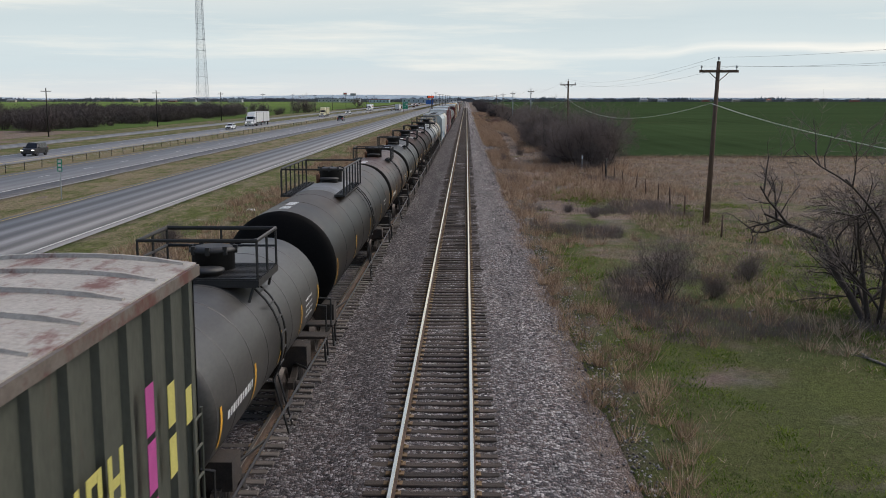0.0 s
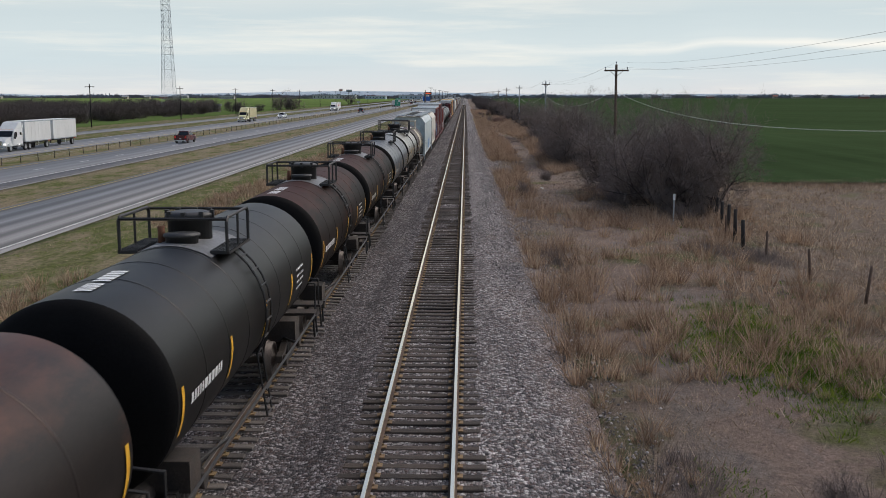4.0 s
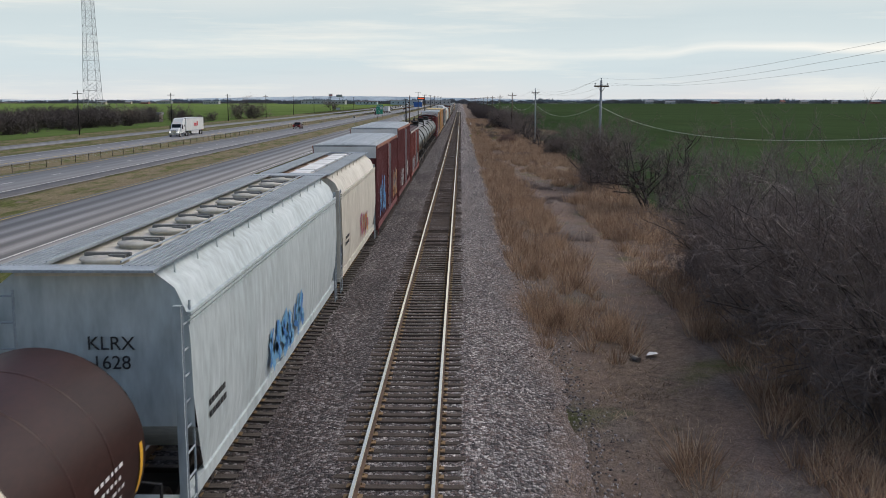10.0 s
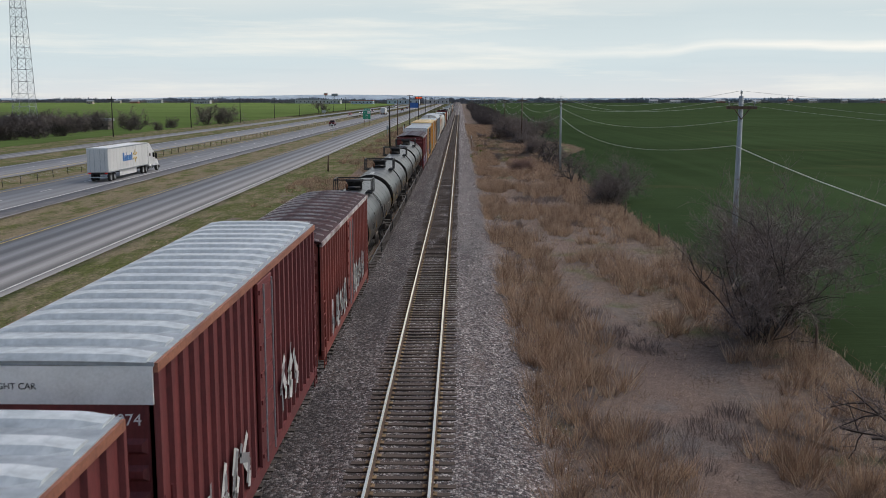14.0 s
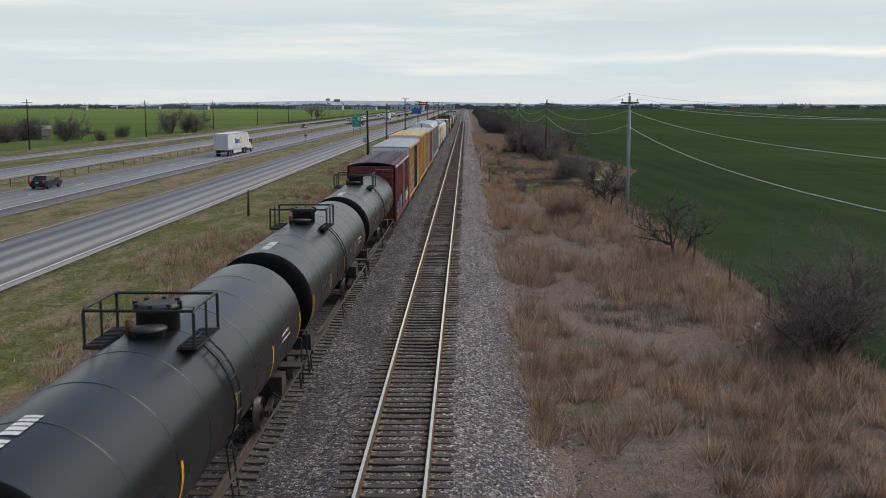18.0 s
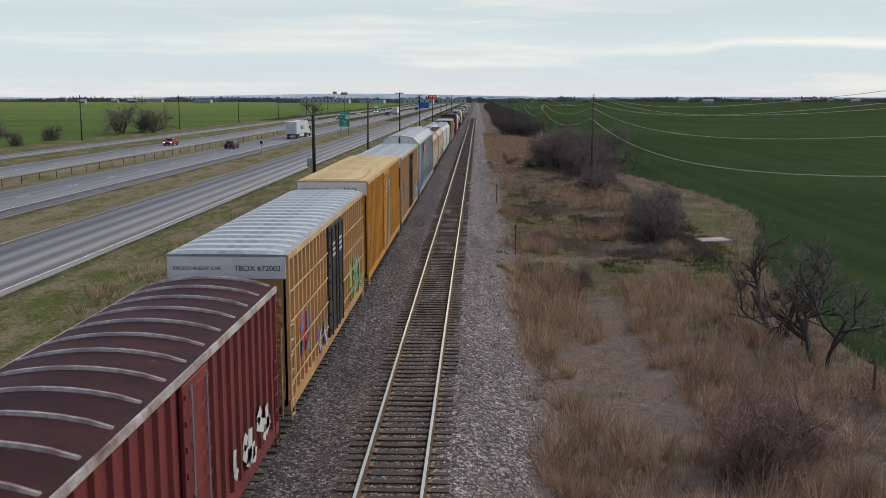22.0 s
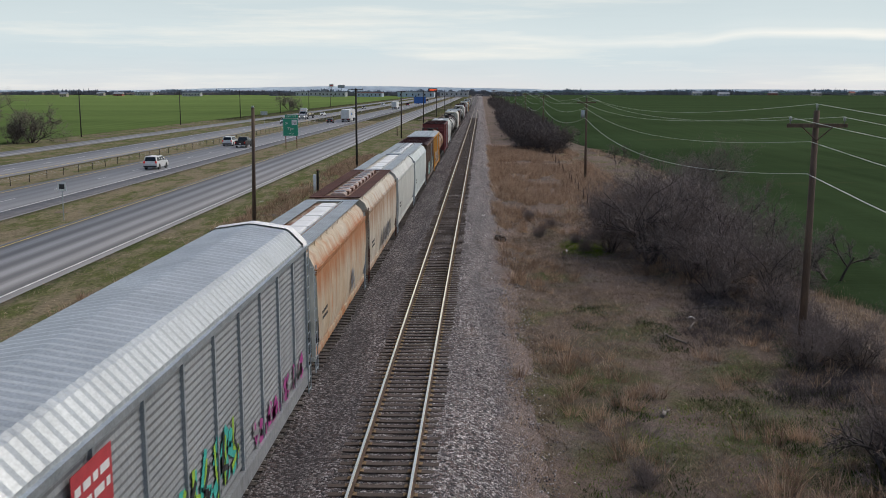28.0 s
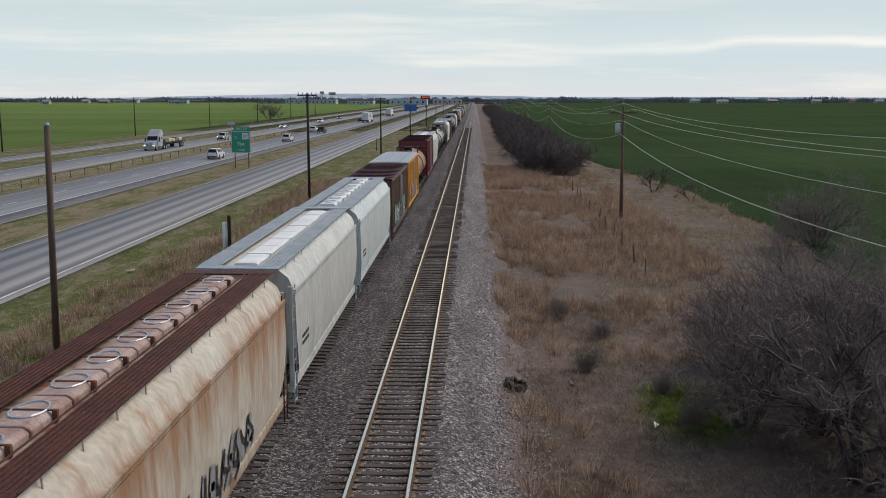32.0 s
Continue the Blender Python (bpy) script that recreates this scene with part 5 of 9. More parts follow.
# --- boxcars ---
def box_car(y0, y1, side, roof, label, high=5.1, posts=True, door=None, doors=1, end_band=False, marks="", rib=None, seed=0, tags=(), roof_arch=0.02, post_step=0.62, trim=None, roof_kind="rib", low_mat=None, rung=None, buckled=False, side_bars=None, rib_pitch=0.84):
    rng = random.Random(seed)
    half = (y1 - y0) / 2
    car = thing("box_car", pose(TRAIN_X, (y0 + y1) / 2, 0), label, "boxcar", "freight cars of the train")
    b = half - 0.45
    W = 1.5
    z0 = 1.0
    for sg in (-1, 1):
        bm = bmesh.new()
        box(bm, min(sg * W, sg * (W - 0.06)), max(sg * W, sg * (W - 0.06)), -b, b, z0, high - 0.04)
        part("side_panel", bm, side, car)
        bm = bmesh.new()
        box(bm, min(sg * (W - 0.1), sg * (W + 0.09)), max(sg * (W - 0.1), sg * (W + 0.09)), -b, b, high - 0.16, high - 0.02)
        part("top_chord", bm, trim or side, car)
        bm = bmesh.new()
        box(bm, min(sg * (W - 0.1), sg * (W + 0.07)), max(sg * (W - 0.1), sg * (W + 0.07)), -b, b, z0 - 0.22, z0 + 0.08)
        part("side_sill", bm, low_mat or side, car)
    dw = 1.55 * doors
    if posts:
        bm = bmesh.new()
        a = [(-0.1, W), (-0.055, W + 0.075), (0.055, W + 0.075), (0.1, W)]
        lo = [bm.verts.new((x, y, z0 + 0.05)) for y, x in a]
        hi = [bm.verts.new((x, y, high - 0.14)) for y, x in a]
        for k in range(3):
            bm.faces.new((lo[k], lo[k + 1], hi[k + 1], hi[k]))
        bm.faces.new(lo)
        bm.faces.new(hi)
        me = mesh_of(bm, "side_post", side)
        y = -b + 0.12
        while y < b:
            if abs(y) > dw / 2 + 0.08:
                for sg in (0, 180):
                    o = part("side_post", me, None, car)
                    o.matrix_basis = pose(0, y, 0, 0, 0, 0) if sg == 0 else pose(0, y, 0, 0, 0, 180)
            y += post_step
    for sg in (-1, 1):
        for k in range(doors):
            c = (k - (doors - 1) / 2) * 1.55 * sg
            bm = bmesh.new()
            box(bm, min(sg * (W + 0.02), sg * (W + 0.1)), max(sg * (W + 0.02), sg * (W + 0.1)), c - 0.75, c + 0.75, z0 + 0.05, high - 0.2)
            d = part("door", bm, door or side, car, bevel=0.015)
            for q in range(7):
                zz = z0 + 0.3 + q * (high - z0 - 0.7) / 6
                bm = bmesh.new()
                box(bm, min(sg * (W + 0.1), sg * (W + 0.135)), max(sg * (W + 0.1), sg * (W + 0.135)), c - 0.7, c + 0.7, zz - 0.05, zz + 0.05)
                part("door_rib", bm, door or side, d)
            for q in (-0.45, 0.45):
                bm = bmesh.new()
                cyl(bm, (sg * (W + 0.16), c + q, z0 + 0.1), (sg * (W + 0.16), c + q, high - 0.25), 0.022, 6)
                part("lock_rod", bm, GALV if door is None else door, d)
            if doors > 1 or door:
                bars("stencil", d, STENCIL, sg * (W + 0.137), c - 0.4, c + 0.5, high - 1.3, high - 0.75, 3, rng, "white stencilled marks")
    # ends with pressed ribs
    for q in (-1, 1):
        bm = bmesh.new()
        box(bm, -W, W, min(q * b, q * (b - 0.06)), max(q * b, q * (b - 0.06)), z0 - 0.1, high - 0.05)
        e = part("end_wall", bm, side, car)
        for k in range(9):
            zz = z0 + 0.25 + k * 0.4
            if zz < high - (1.0 if end_band else 0.3):
                bm = bmesh.new()
                prism(bm, ((-W + 0.1, zz - 0.12), (W - 0.1, zz - 0.12), (W - 0.1, zz + 0.12), (-W + 0.1, zz + 0.12)), q * b, q * (b + 0.01))
                for v in bm.verts:
                    if abs(v.co.y) > b + 0.005:
                        v.co.y = q * (b + 0.07)
                        v.co.z = zz + (v.co.z - zz) * 0.45
                        v.co.x *= 0.95
                part("end_rib", bm, side, e)
        if end_band:
            bm = bmesh.new()
            box(bm, -W - 0.02, W + 0.02, min(q * (b + 0.005), q * (b + 0.04)), max(q * (b + 0.005), q * (b + 0.04)), high - 0.62, high - 0.06)
            part("end_band", bm, WHITE, car, "white warning panel across the end")
            if q < 0:
                lettering("end_words", "EXCESS HEIGHT CAR", 0.13, pose(-0.75, -b - 0.045, high - 0.36, 90, 0, 0), DECAL_BLACK, car)
                if marks:
                    lettering("car_mark", marks, 0.2, pose(0.8, -b - 0.045, high - 0.36, 90, 0, 0), DECAL_BLACK, car)
        elif marks and q < 0:
            lettering("car_mark", marks, 0.17, pose(0.7, -b - 0.03, high - 0.3, 90, 0, 0), STENCIL, car)
        for x in (1,):
            ladder(car, rung or side, W + 0.07, q * (b - 0.1) - (0.4 if q > 0 else 0), 0.5, high * 0.62, (0, 0.4, 0))
            ladder(car, rung or side, 0.95, q * (b + 0.1), 0.6, high * 0.62, (0.42, 0, 0))
    # roof of cross panels and raised ribs
    bm = bmesh.new()
    prof = [(x, high + roof_arch * (1 - (x / W) ** 2)) for x in np.linspace(-W - 0.04, W + 0.04, 9)]
    low = [(x, z - 0.07) for x, z in prof[::-1]]
    prism(bm, prof + low, -b - 0.03, b + 0.03)
    part("roof", bm, roof, car)
    n = int(2 * b / (rib_pitch if roof_kind == "rib" else 1.06))
    bm = bmesh.new()
    w = rib_pitch * 0.32 if roof_kind == "rib" else 0.055
    hgt = (0.06 if buckled else 0.085) if roof_kind == "rib" else 0.05
    edge = w - min(0.1, w * 0.4) if roof_kind == "rib" else w * 0.5
    arc = [(-w, 0), (-edge, hgt), (edge, hgt), (w, 0)]
    rows = []
    for x in np.linspace(-W + 0.05, W - 0.05, 9):
        z = high + roof_arch * (1 - (x / W) ** 2)
        dy = 0.07 * math.sin(2.3 * x + 0.6) + 0.04 * math.sin(5 * x) if buckled else 0.0
        rows.append([bm.verts.new((x, y + dy, z + (q if abs(x) < W - 0.1 else q * 0.5))) for y, q in arc])
    for p, q in zip(rows, rows[1:]):
        for i in range(len(arc) - 1):
            bm.faces.new((p[i], q[i], q[i + 1], p[i + 1]))
    bm.faces.new(rows[0])
    bm.faces.new(rows[-1])
    # on grey and yellow roofs the paler rib colour paints in the light on crests
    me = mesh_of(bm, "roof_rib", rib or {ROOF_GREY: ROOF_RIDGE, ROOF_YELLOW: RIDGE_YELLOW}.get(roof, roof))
    for k in range(n):
        o = part("roof_rib", me, None, car)
        o.matrix_basis = pose(0, -b + 0.2 + k * (2 * b - 0.4) / (n - 1), 0)
    for cols, ya, yb, za, zb in tags:
        graffiti(car, W + 0.08, ya, yb, za, zb, [SPRAY[c] for c in cols], rng)
    if side_bars:
        # pale tie bars across the posts on both sides of the doors
        for zz in (1.5, 2.3, 3.1, 3.9):
            for ya, yb in ((-b + 0.15, -dw / 2 - 0.15), (dw / 2 + 0.15, b - 0.15)):
                bm = bmesh.new()
                box(bm, W + 0.074, W + 0.092, ya, yb, zz - 0.02, zz + 0.02)
                part("tie_bar", bm, side_bars, car, "thin pale bar across the side posts")
    bm = bmesh.new()
    box(bm, -0.3, 0.3, -half + 0.2, half - 0.2, 0.7, 1.0)
    part("centre_sill", bm, GRIME, car)
    running_gear(car, half)
    return car


def car_paint(name, base, dark, spot=None, at=0.66):
    return surf(name, base, dark, 0.6, 0, 16, 0.7, (1, 1, 0.35), spot=spot, spot_at=at, bump=0.08, spot_stretch=(1, 1, 0.35))


B_RED = car_paint("faded_boxcar_red", (0.165, 0.032, 0.032), (0.105, 0.022, 0.024), (0.085, 0.03, 0.025))
B_RED2 = car_paint("orange_red_boxcar_paint", (0.24, 0.05, 0.035), (0.15, 0.035, 0.028), (0.3, 0.28, 0.26), 0.74)
B_OX = car_paint("oxide_brown_red", (0.19, 0.03, 0.028), (0.12, 0.02, 0.02), (0.06, 0.025, 0.02))
B_TAN = car_paint("sun_bleached_tan_yellow", (0.5, 0.285, 0.115), (0.4, 0.215, 0.085), (0.25, 0.13, 0.06))
B_YELLOW = car_paint("golden_yellow_car_paint", (0.56, 0.26, 0.022), (0.45, 0.2, 0.02), (0.24, 0.11, 0.03), 0.7)
B_OLIVE = car_paint("dull_olive_grey_paint", (0.085, 0.088, 0.068), (0.055, 0.058, 0.047), (0.09, 0.05, 0.035), 0.64)
B_BROWN = car_paint("rusty_brown_car_side", (0.14, 0.075, 0.045), (0.08, 0.045, 0.032), (0.2, 0.1, 0.05))
# grey and yellow roofs: dark pans, pale ridges; rib shading is put into the colour
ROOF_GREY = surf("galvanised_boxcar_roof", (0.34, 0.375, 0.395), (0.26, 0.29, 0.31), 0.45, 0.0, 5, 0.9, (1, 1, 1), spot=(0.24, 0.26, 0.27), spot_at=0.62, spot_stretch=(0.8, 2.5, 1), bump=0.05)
ROOF_RIDGE = surf("light_painted_roof_ridge", (0.5, 0.54, 0.55), (0.4, 0.44, 0.455), 0.45, 0.0, 5, 0.9, spot=(0.3, 0.33, 0.34), spot_at=0.64, spot_stretch=(0.8, 2.5, 1), bump=0.03)
RIDGE_YELLOW = surf("light_painted_yellow_ridge", (0.8, 0.62, 0.32), (0.7, 0.5, 0.22), 0.55, 0, 6, 0.9, bump=0.03)
ROOF_YELLOW = surf("pale_yellow_roof", (0.6, 0.4, 0.13), (0.5, 0.32, 0.1), 0.55, 0, 18, 0.9)
ROOF_BROWN = surf("brown_weathered_roof", (0.05, 0.015, 0.015), (0.026, 0.011, 0.011), 0.6, 0, 18, 0.9, spec=0.12, spot=(0.5, 0.48, 0.46), spot_at=0.73, spot_stretch=(0.8, 1.6, 1))
ROOF_RIB_PALE = surf("pale_worn_roof_seam", (0.48, 0.45, 0.43), (0.14, 0.07, 0.065), 0.7, 0, 10, 1.2)
ROOF_CHIPPED = surf("grey_roof_with_rust_chips", (0.40, 0.37, 0.33), (0.31, 0.28, 0.245), 0.6, 0, 18, 0.8, spot=(0.15, 0.055, 0.04), spot_at=0.58, spot_stretch=(2.2, 0.9, 1), spot_scale=0.9)
DOOR_BLACK = car_paint("black_boxcar_door", (0.02, 0.02, 0.021), (0.035, 0.034, 0.034))
CHORD_GREY = surf("grey_rusting_chord", (0.16, 0.14, 0.12), (0.1, 0.07, 0.055), 0.7, 0, 16, 0.8, spot=(0.11, 0.04, 0.03), spot_at=0.55)
ORANGE_CHORD = surf("rusty_orange_chord", (0.3, 0.12, 0.07), (0.2, 0.075, 0.05), 0.7, 0, 16, 0.8)
TAN_CHORD = surf("pale_tan_chord", (0.55, 0.4, 0.2), (0.42, 0.27, 0.12), 0.65, 0, 16, 0.8)

box_car(-8.2, 9.75, B_OLIVE, ROOF_CHIPPED, "olive-grey ribbed boxcar with chipped pale roof and yellow graffiti", high=4.98, post_step=0.75, doors=0, roof_kind="seam", rib=ROOF_CHIPPED, roof_arch=0.1, trim=CHORD_GREY, seed=41)
first_car = [o for o in bpy.data.objects if o.name == "box_car"][0]
rng = random.Random(5)
block_letters(first_car, 1.645, 2.6, 5.7, 3.1, 3.7, SPRAY["yellow"], rng)
block_letters(first_car, 1.645, 4.0, 5.8, 2.2, 2.8, SPRAY["yellow"], rng)
for col, ya, yb, za, zb in (("pink", 6.05, 6.32, 3.5, 4.05), ("pink", 6.05, 6.32, 2.85, 3.42), ("pink", 6.05, 6.32, 2.1, 2.75), ("yellow", 6.8, 7.06, 3.35, 3.85), ("yellow", 6.8, 7.06, 2.75, 3.22), ("yellow", 7.5, 7.74, 3.15, 3.6)):
    bm = bmesh.new()
    box(bm, 1.645, 1.651, ya, yb, za, zb)
    part("graffiti_block", bm, SPRAY[col], first_car, col + " painted block")
box_car(172.1, 188.0, B_RED, ROOF_GREY, "dark red ribbed boxcar with grey roof and white end panel", high=4.95, end_band=True, marks="", seed=42, trim=ORANGE_CHORD, tags=((("sky", "blue"), -6.2, -2.4, 1.2, 3.2), (("lime", "black"), 0.2, 1.8, 1.9, 3.4), (("orange", "grey"), 3.6, 7.0, 1.1, 2.9)))
second_red = box_car(188.5, 204.6, B_RED, ROOF_GREY, "dark red ribbed boxcar with grey roof and graffiti", high=5.3, end_band=True, marks="", seed=43, trim=ORANGE_CHORD, tags=((("white", "grey"), -5.4, -1.8, 1.2, 2.4), (("white", "grey"), 1.5, 4.2, 1.4, 2.8)))
lettering("car_mark", "AOK 14074", 0.24, pose(0.8, -(204.6 - 188.5) / 2 + 0.26, 4.5, 90, 0, 0), STENCIL, second_red)
box_car(205.2, 221.2, B_RED2, ROOF_BROWN, "orange-red boxcar with brown corrugated roof", high=4.55, roof_kind="seam", rib=ROOF_RIB_PALE, roof_arch=0.16, seed=44, trim=ROOF_RIB_PALE, tags=((("white", "black", "grey"), -5.5, 5.8, 1.1, 2.3),))
box_car(291.2, 306.0, B_OX, ROOF_BROWN, "oxide-red boxcar with arched brown roof and pale seams", high=4.4, roof_kind="seam", rib=ROOF_RIB_PALE, roof_arch=0.2, seed=45, trim=ROOF_RIB_PALE, marks="BKTY 157159", tags=((("white", "blue"), -5.8, -1.6, 1.0, 2.1), (("white",), 2.0, 6.0, 1.1, 2.0)))
box_car(306.6, 324.0, B_TAN, ROOF_GREY, "sun-bleached tan boxcar with grey roof and black double doors", high=4.9, end_band=True, marks="TBOX 672002", door=DOOR_BLACK, doors=2, seed=46, trim=TAN_CHORD, tags=((("blue", "red"), -6.8, -5.4, 1.6, 3.2), (("purple", "black", "white"), -4.0, -1.8, 1.0, 1.9), (("teal", "sky", "lime"), 3.6, 7.2, 1.0, 2.6)), rung=TAN_CHORD, side_bars=TAN_CHORD)
box_car(325.0, 343.6, B_YELLOW, ROOF_YELLOW, "golden yellow boxcar with yellow roof and white end panel", high=5.2, end_band=True, marks="700126", doors=2, seed=47, post_step=0.55, trim=TAN_CHORD, rung=TAN_CHORD, rib_pitch=0.56)
box_car(344.2, 362.3, B_TAN, ROOF_GREY, "tan boxcar with buckled grey roof and black double doors", high=5.05, end_band=True, door=DOOR_BLACK, doors=2, seed=48, trim=TAN_CHORD, tags=((("blue", "purple"), -7.0, -5.2, 1.8, 3.6), (("grey", "black", "white"), 2.0, 7.6, 1.1, 2.4), (("red",), 4.6, 6.6, 3.4, 4.5)), rung=TAN_CHORD, buckled=True, rib_pitch=0.6)
box_car(455.0, 469.6, B_BROWN, ROOF_BROWN, "rusty brown boxcar with dark roof", high=4.3, roof_kind="seam", rib=ROOF_BROWN, seed=49, tags=((("teal", "white"), -5, 4, 1.1, 2.4),))
box_car(470.0, 484.6, B_YELLOW, ROOF_GREY, "weathered yellow boxcar with blue-grey roof", high=4.35, seed=50, tags=((("white", "black"), -5, 4, 1.1, 2.4),))


# --- car carrier ---
def auto_rack(y0, y1, label):
    rng = random.Random(51)
    half = (y1 - y0) / 2
    car = thing("auto_rack_car", pose(TRAIN_X, (y0 + y1) / 2, 0), label, "autorack car", "freight cars of the train")
    b = half - 0.5
    roof_p = [(1.56, 4.95), (1.53, 5.1), (1.17, 5.48), (1.05, 5.55), (0.06, 5.7)]
    prof = [(-x, z) for x, z in roof_p] + [(x, z) for x, z in roof_p[::-1]]
    RK = surf("pale_galvanised_rack_roof", (0.4, 0.43, 0.44), (0.33, 0.355, 0.365), 0.36, 0.35, 18, 0.8, bump=0.04)
    SD = surf("dull_grey_rack_side", (0.3, 0.315, 0.325), (0.22, 0.232, 0.24), 0.55, 0.3, 20, 0.8, (1, 1, 0.3), spot=(0.1, 0.1, 0.1), spot_at=0.66)
    bm = bmesh.new()
    # corrugated across
    ys = np.arange(-b, b, 0.16)
    rows = []
    for k, y in enumerate(ys):
        d = 0.018 if k % 2 else 0.0
        rows.append([bm.verts.new((x * (1 - d * 0.4), y, z - d)) for x, z in prof])
    for p, q in zip(rows, rows[1:]):
        for i in range(len(prof) - 1):
            bm.faces.new((p[i], p[i + 1], q[i + 1], q[i]))
    part("roof", bm, RK, car, "corrugated galvanised roof with rounded shoulders")
    for sg in (-1, 1):
        bm = bmesh.new()
        z = 1.25
        k = 0
        a_prev = None
        while z < 4.95:
            x = sg * (1.5 + (0.022 if k % 2 else 0))
            row = [bm.verts.new((x, -b, z)), bm.verts.new((x, b, z))]
            if a_prev:
                bm.faces.new((a_prev[0], a_prev[1], row[1], row[0]))
            a_prev = row
            z += 0.075
            k += 1
        part("side_screen", bm, SD, car, "corrugated perforated side screen")
        n = 13
        bm = bmesh.new()
        box(bm, 1.5, 1.575, -0.04, 0.04, 1.1, 4.98)
        me = mesh_of(bm, "side_post", GALV)
        for k in range(n):
            o = part("side_post", me, None, car)
            o.matrix_basis = pose(0, -b + 0.1 + k * (2 * b - 0.2) / (n - 1), 0, 0, 0, 0 if sg > 0 else 180)
        bm = bmesh.new()
        box(bm, min(sg * 1.46, sg * 1.62), max(sg * 1.46, sg * 1.62), -b, b, 0.8, 1.2)
        part("side_sill", bm, SD, car)
        bm = bmesh.new()
        box(bm, min(sg * 1.52, sg * 1.62), max(sg * 1.52, sg * 1.62), -b, b, 4.9, 5.02)
        part("top_rail", bm, GALV, car)
    for q in (-1, 1):
        for sg in (-1, 1):
            bm = bmesh.new()
            pr = [(sg * 0.05, 1.2), (sg * 1.5, 1.2), (sg * 1.55, 4.95), (sg * 1.5, 5.09), (sg * 1.15, 5.45), (sg * 1.03, 5.52), (sg * 0.05, 5.66)]
            prism(bm, pr if sg > 0 else pr[::-1], q * b, q * (b + 0.07))
            d = part("end_door", bm, WHITE, car, "white folding end door")
            bm = bmesh.new()
            cyl(bm, (sg * 0.75, q * (b + 0.1), 2.0), (sg * 0.75, q * (b + 0.1), 5.3), 0.025, 6)
            part("lock_rod", bm, GALV, d)
            if q < 0:
                lettering("end_words", "EXCESS HEIGHT CAR", 0.115, pose(sg * 0.78, -b - 0.078, 4.95, 90, 0, 0), DECAL_BLACK, car)
        bm = bmesh.new()
        box(bm, -0.07, 0.07, q * b, q * (b + 0.1), 1.2, 5.55) if q > 0 else box(bm, -0.07, 0.07, q * (b + 0.1), q * b, 1.2, 5.55)
        part("door_gap", bm, DECAL_BLACK, car, "black rubber seal between the end doors")
        bm = bmesh.new()
        pr2 = [(x * 1.02, z + 0.03) for x, z in prof]
        strip(bm, pr2, q * b - 0.55, q * b + 0.02) if q > 0 else strip(bm, pr2, q * b - 0.02, q * b + 0.55)
        part("roof_cap", bm, WHITE, car, "pale cap over the end of the roof")
        ladder(car, GALV, 1.64, q * (b - 0.35) - 0.2, 0.5, 4.9, (0, 0.42, 0), step=0.35)
    bm = bmesh.new()
    box(bm, 1.605, 1.612, -5.0, -3.6, 3.9, 4.75)
    part("marking_panel", bm, SPRAY["red"], car, "faded red emblem panel")
    bars("stencil", car, STENCIL, 1.613, -4.9, -3.7, 4.1, 4.6, 2, rng)
    for cols, ya, yb, za, zb in ((("blue", "purple", "sky"), -12.0, -8.6, 1.2, 2.4), (("grey", "purple"), -8.0, -5.6, 1.3, 2.6), (("teal", "green", "black"), -4.5, 3.8, 1.3, 2.8), (("magenta", "grey"), 5.0, 11.5, 1.2, 1.9)):
        graffiti(car, 1.54, ya, yb, za, zb, [SPRAY[c] for c in cols], rng)
    bm = bmesh.new()
    box(bm, -1.3, 1.3, -half + 0.2, half - 0.2, 0.75, 1.0)
    part("deck", bm, GRIME, car)
    running_gear(car, half, 3.0)
    return car


auto_rack(362.9, 388.9, "grey autorack car with rounded galvanised roof and white end doors")

# --- the rest of the train, towards the horizon ---
tank_car(485.2, 500.4, tank_paint("rust_orange_tank", (0.3, 0.15, 0.07), (0.2, 0.1, 0.055), (0.12, 0.06, 0.04)), T_BROWN, "rusty orange-tan tank car", seed=60)
box_car(501.0, 516.0, B_OX, ROOF_BROWN, "dark oxide-red boxcar with a brown roof", high=4.7, seed=61, roof_kind="seam")
hopper_car(516.6, 532.0, H_WHITE, H_WHITE, "white covered hopper far along the train", WALK_GREY, "trough", WHITE, seed=62)


def joined(car, name, plural):
    """Joins a far car's many alike pieces into one part."""
    obs = [o for o in car.children if o.name.split(".")[0] == name]
    if not obs:
        return
    bm = bmesh.new()
    for o in obs:
        n = len(bm.verts)
        bm.from_mesh(o.data)
        bm.verts.ensure_lookup_table()
        for v in bm.verts[n:]:
            v.co = o.matrix_basis @ v.co
    mat = obs[0].data.materials[0]
    for o in obs:
        bpy.data.objects.remove(o)
    part(plural, bm, mat, car)["kind"] = "stuff"


far_y = 532.6
for k in range(24):
    kind = (k * 7 + 3) % 5
    ln = (15.0, 16.5, 14.6, 17.2, 15.6)[kind]
    if kind in (0, 2, 3):
        far = tank_car(far_y, far_y + ln, (T_MATT, T_SILVER, T_BROWN)[k % 3], HEAD_BLACK, "dark tank car far along the train", seed=70 + k)
    elif kind == 1:
        far = box_car(far_y, far_y + ln, (B_RED, B_BROWN, B_YELLOW)[k % 3], (ROOF_GREY, ROOF_BROWN)[k % 2], "ribbed boxcar far along the train", high=4.6, seed=70 + k, roof_kind="seam")
    else:
        far = hopper_car(far_y, far_y + ln, (H_WHITE, H_CREAM)[k % 2], H_CREAM, "pale covered hopper far along the train", WALK_GREY, "trough", WHITE, seed=70 + k)
    for name in ("weld_seam", "sill_step", "brace", "reflective_strip", "rail_post", "roof_rib", "side_post", "walkway_bracket"):
        joined(far, name, name + "_row")
    far_y += ln + 0.5


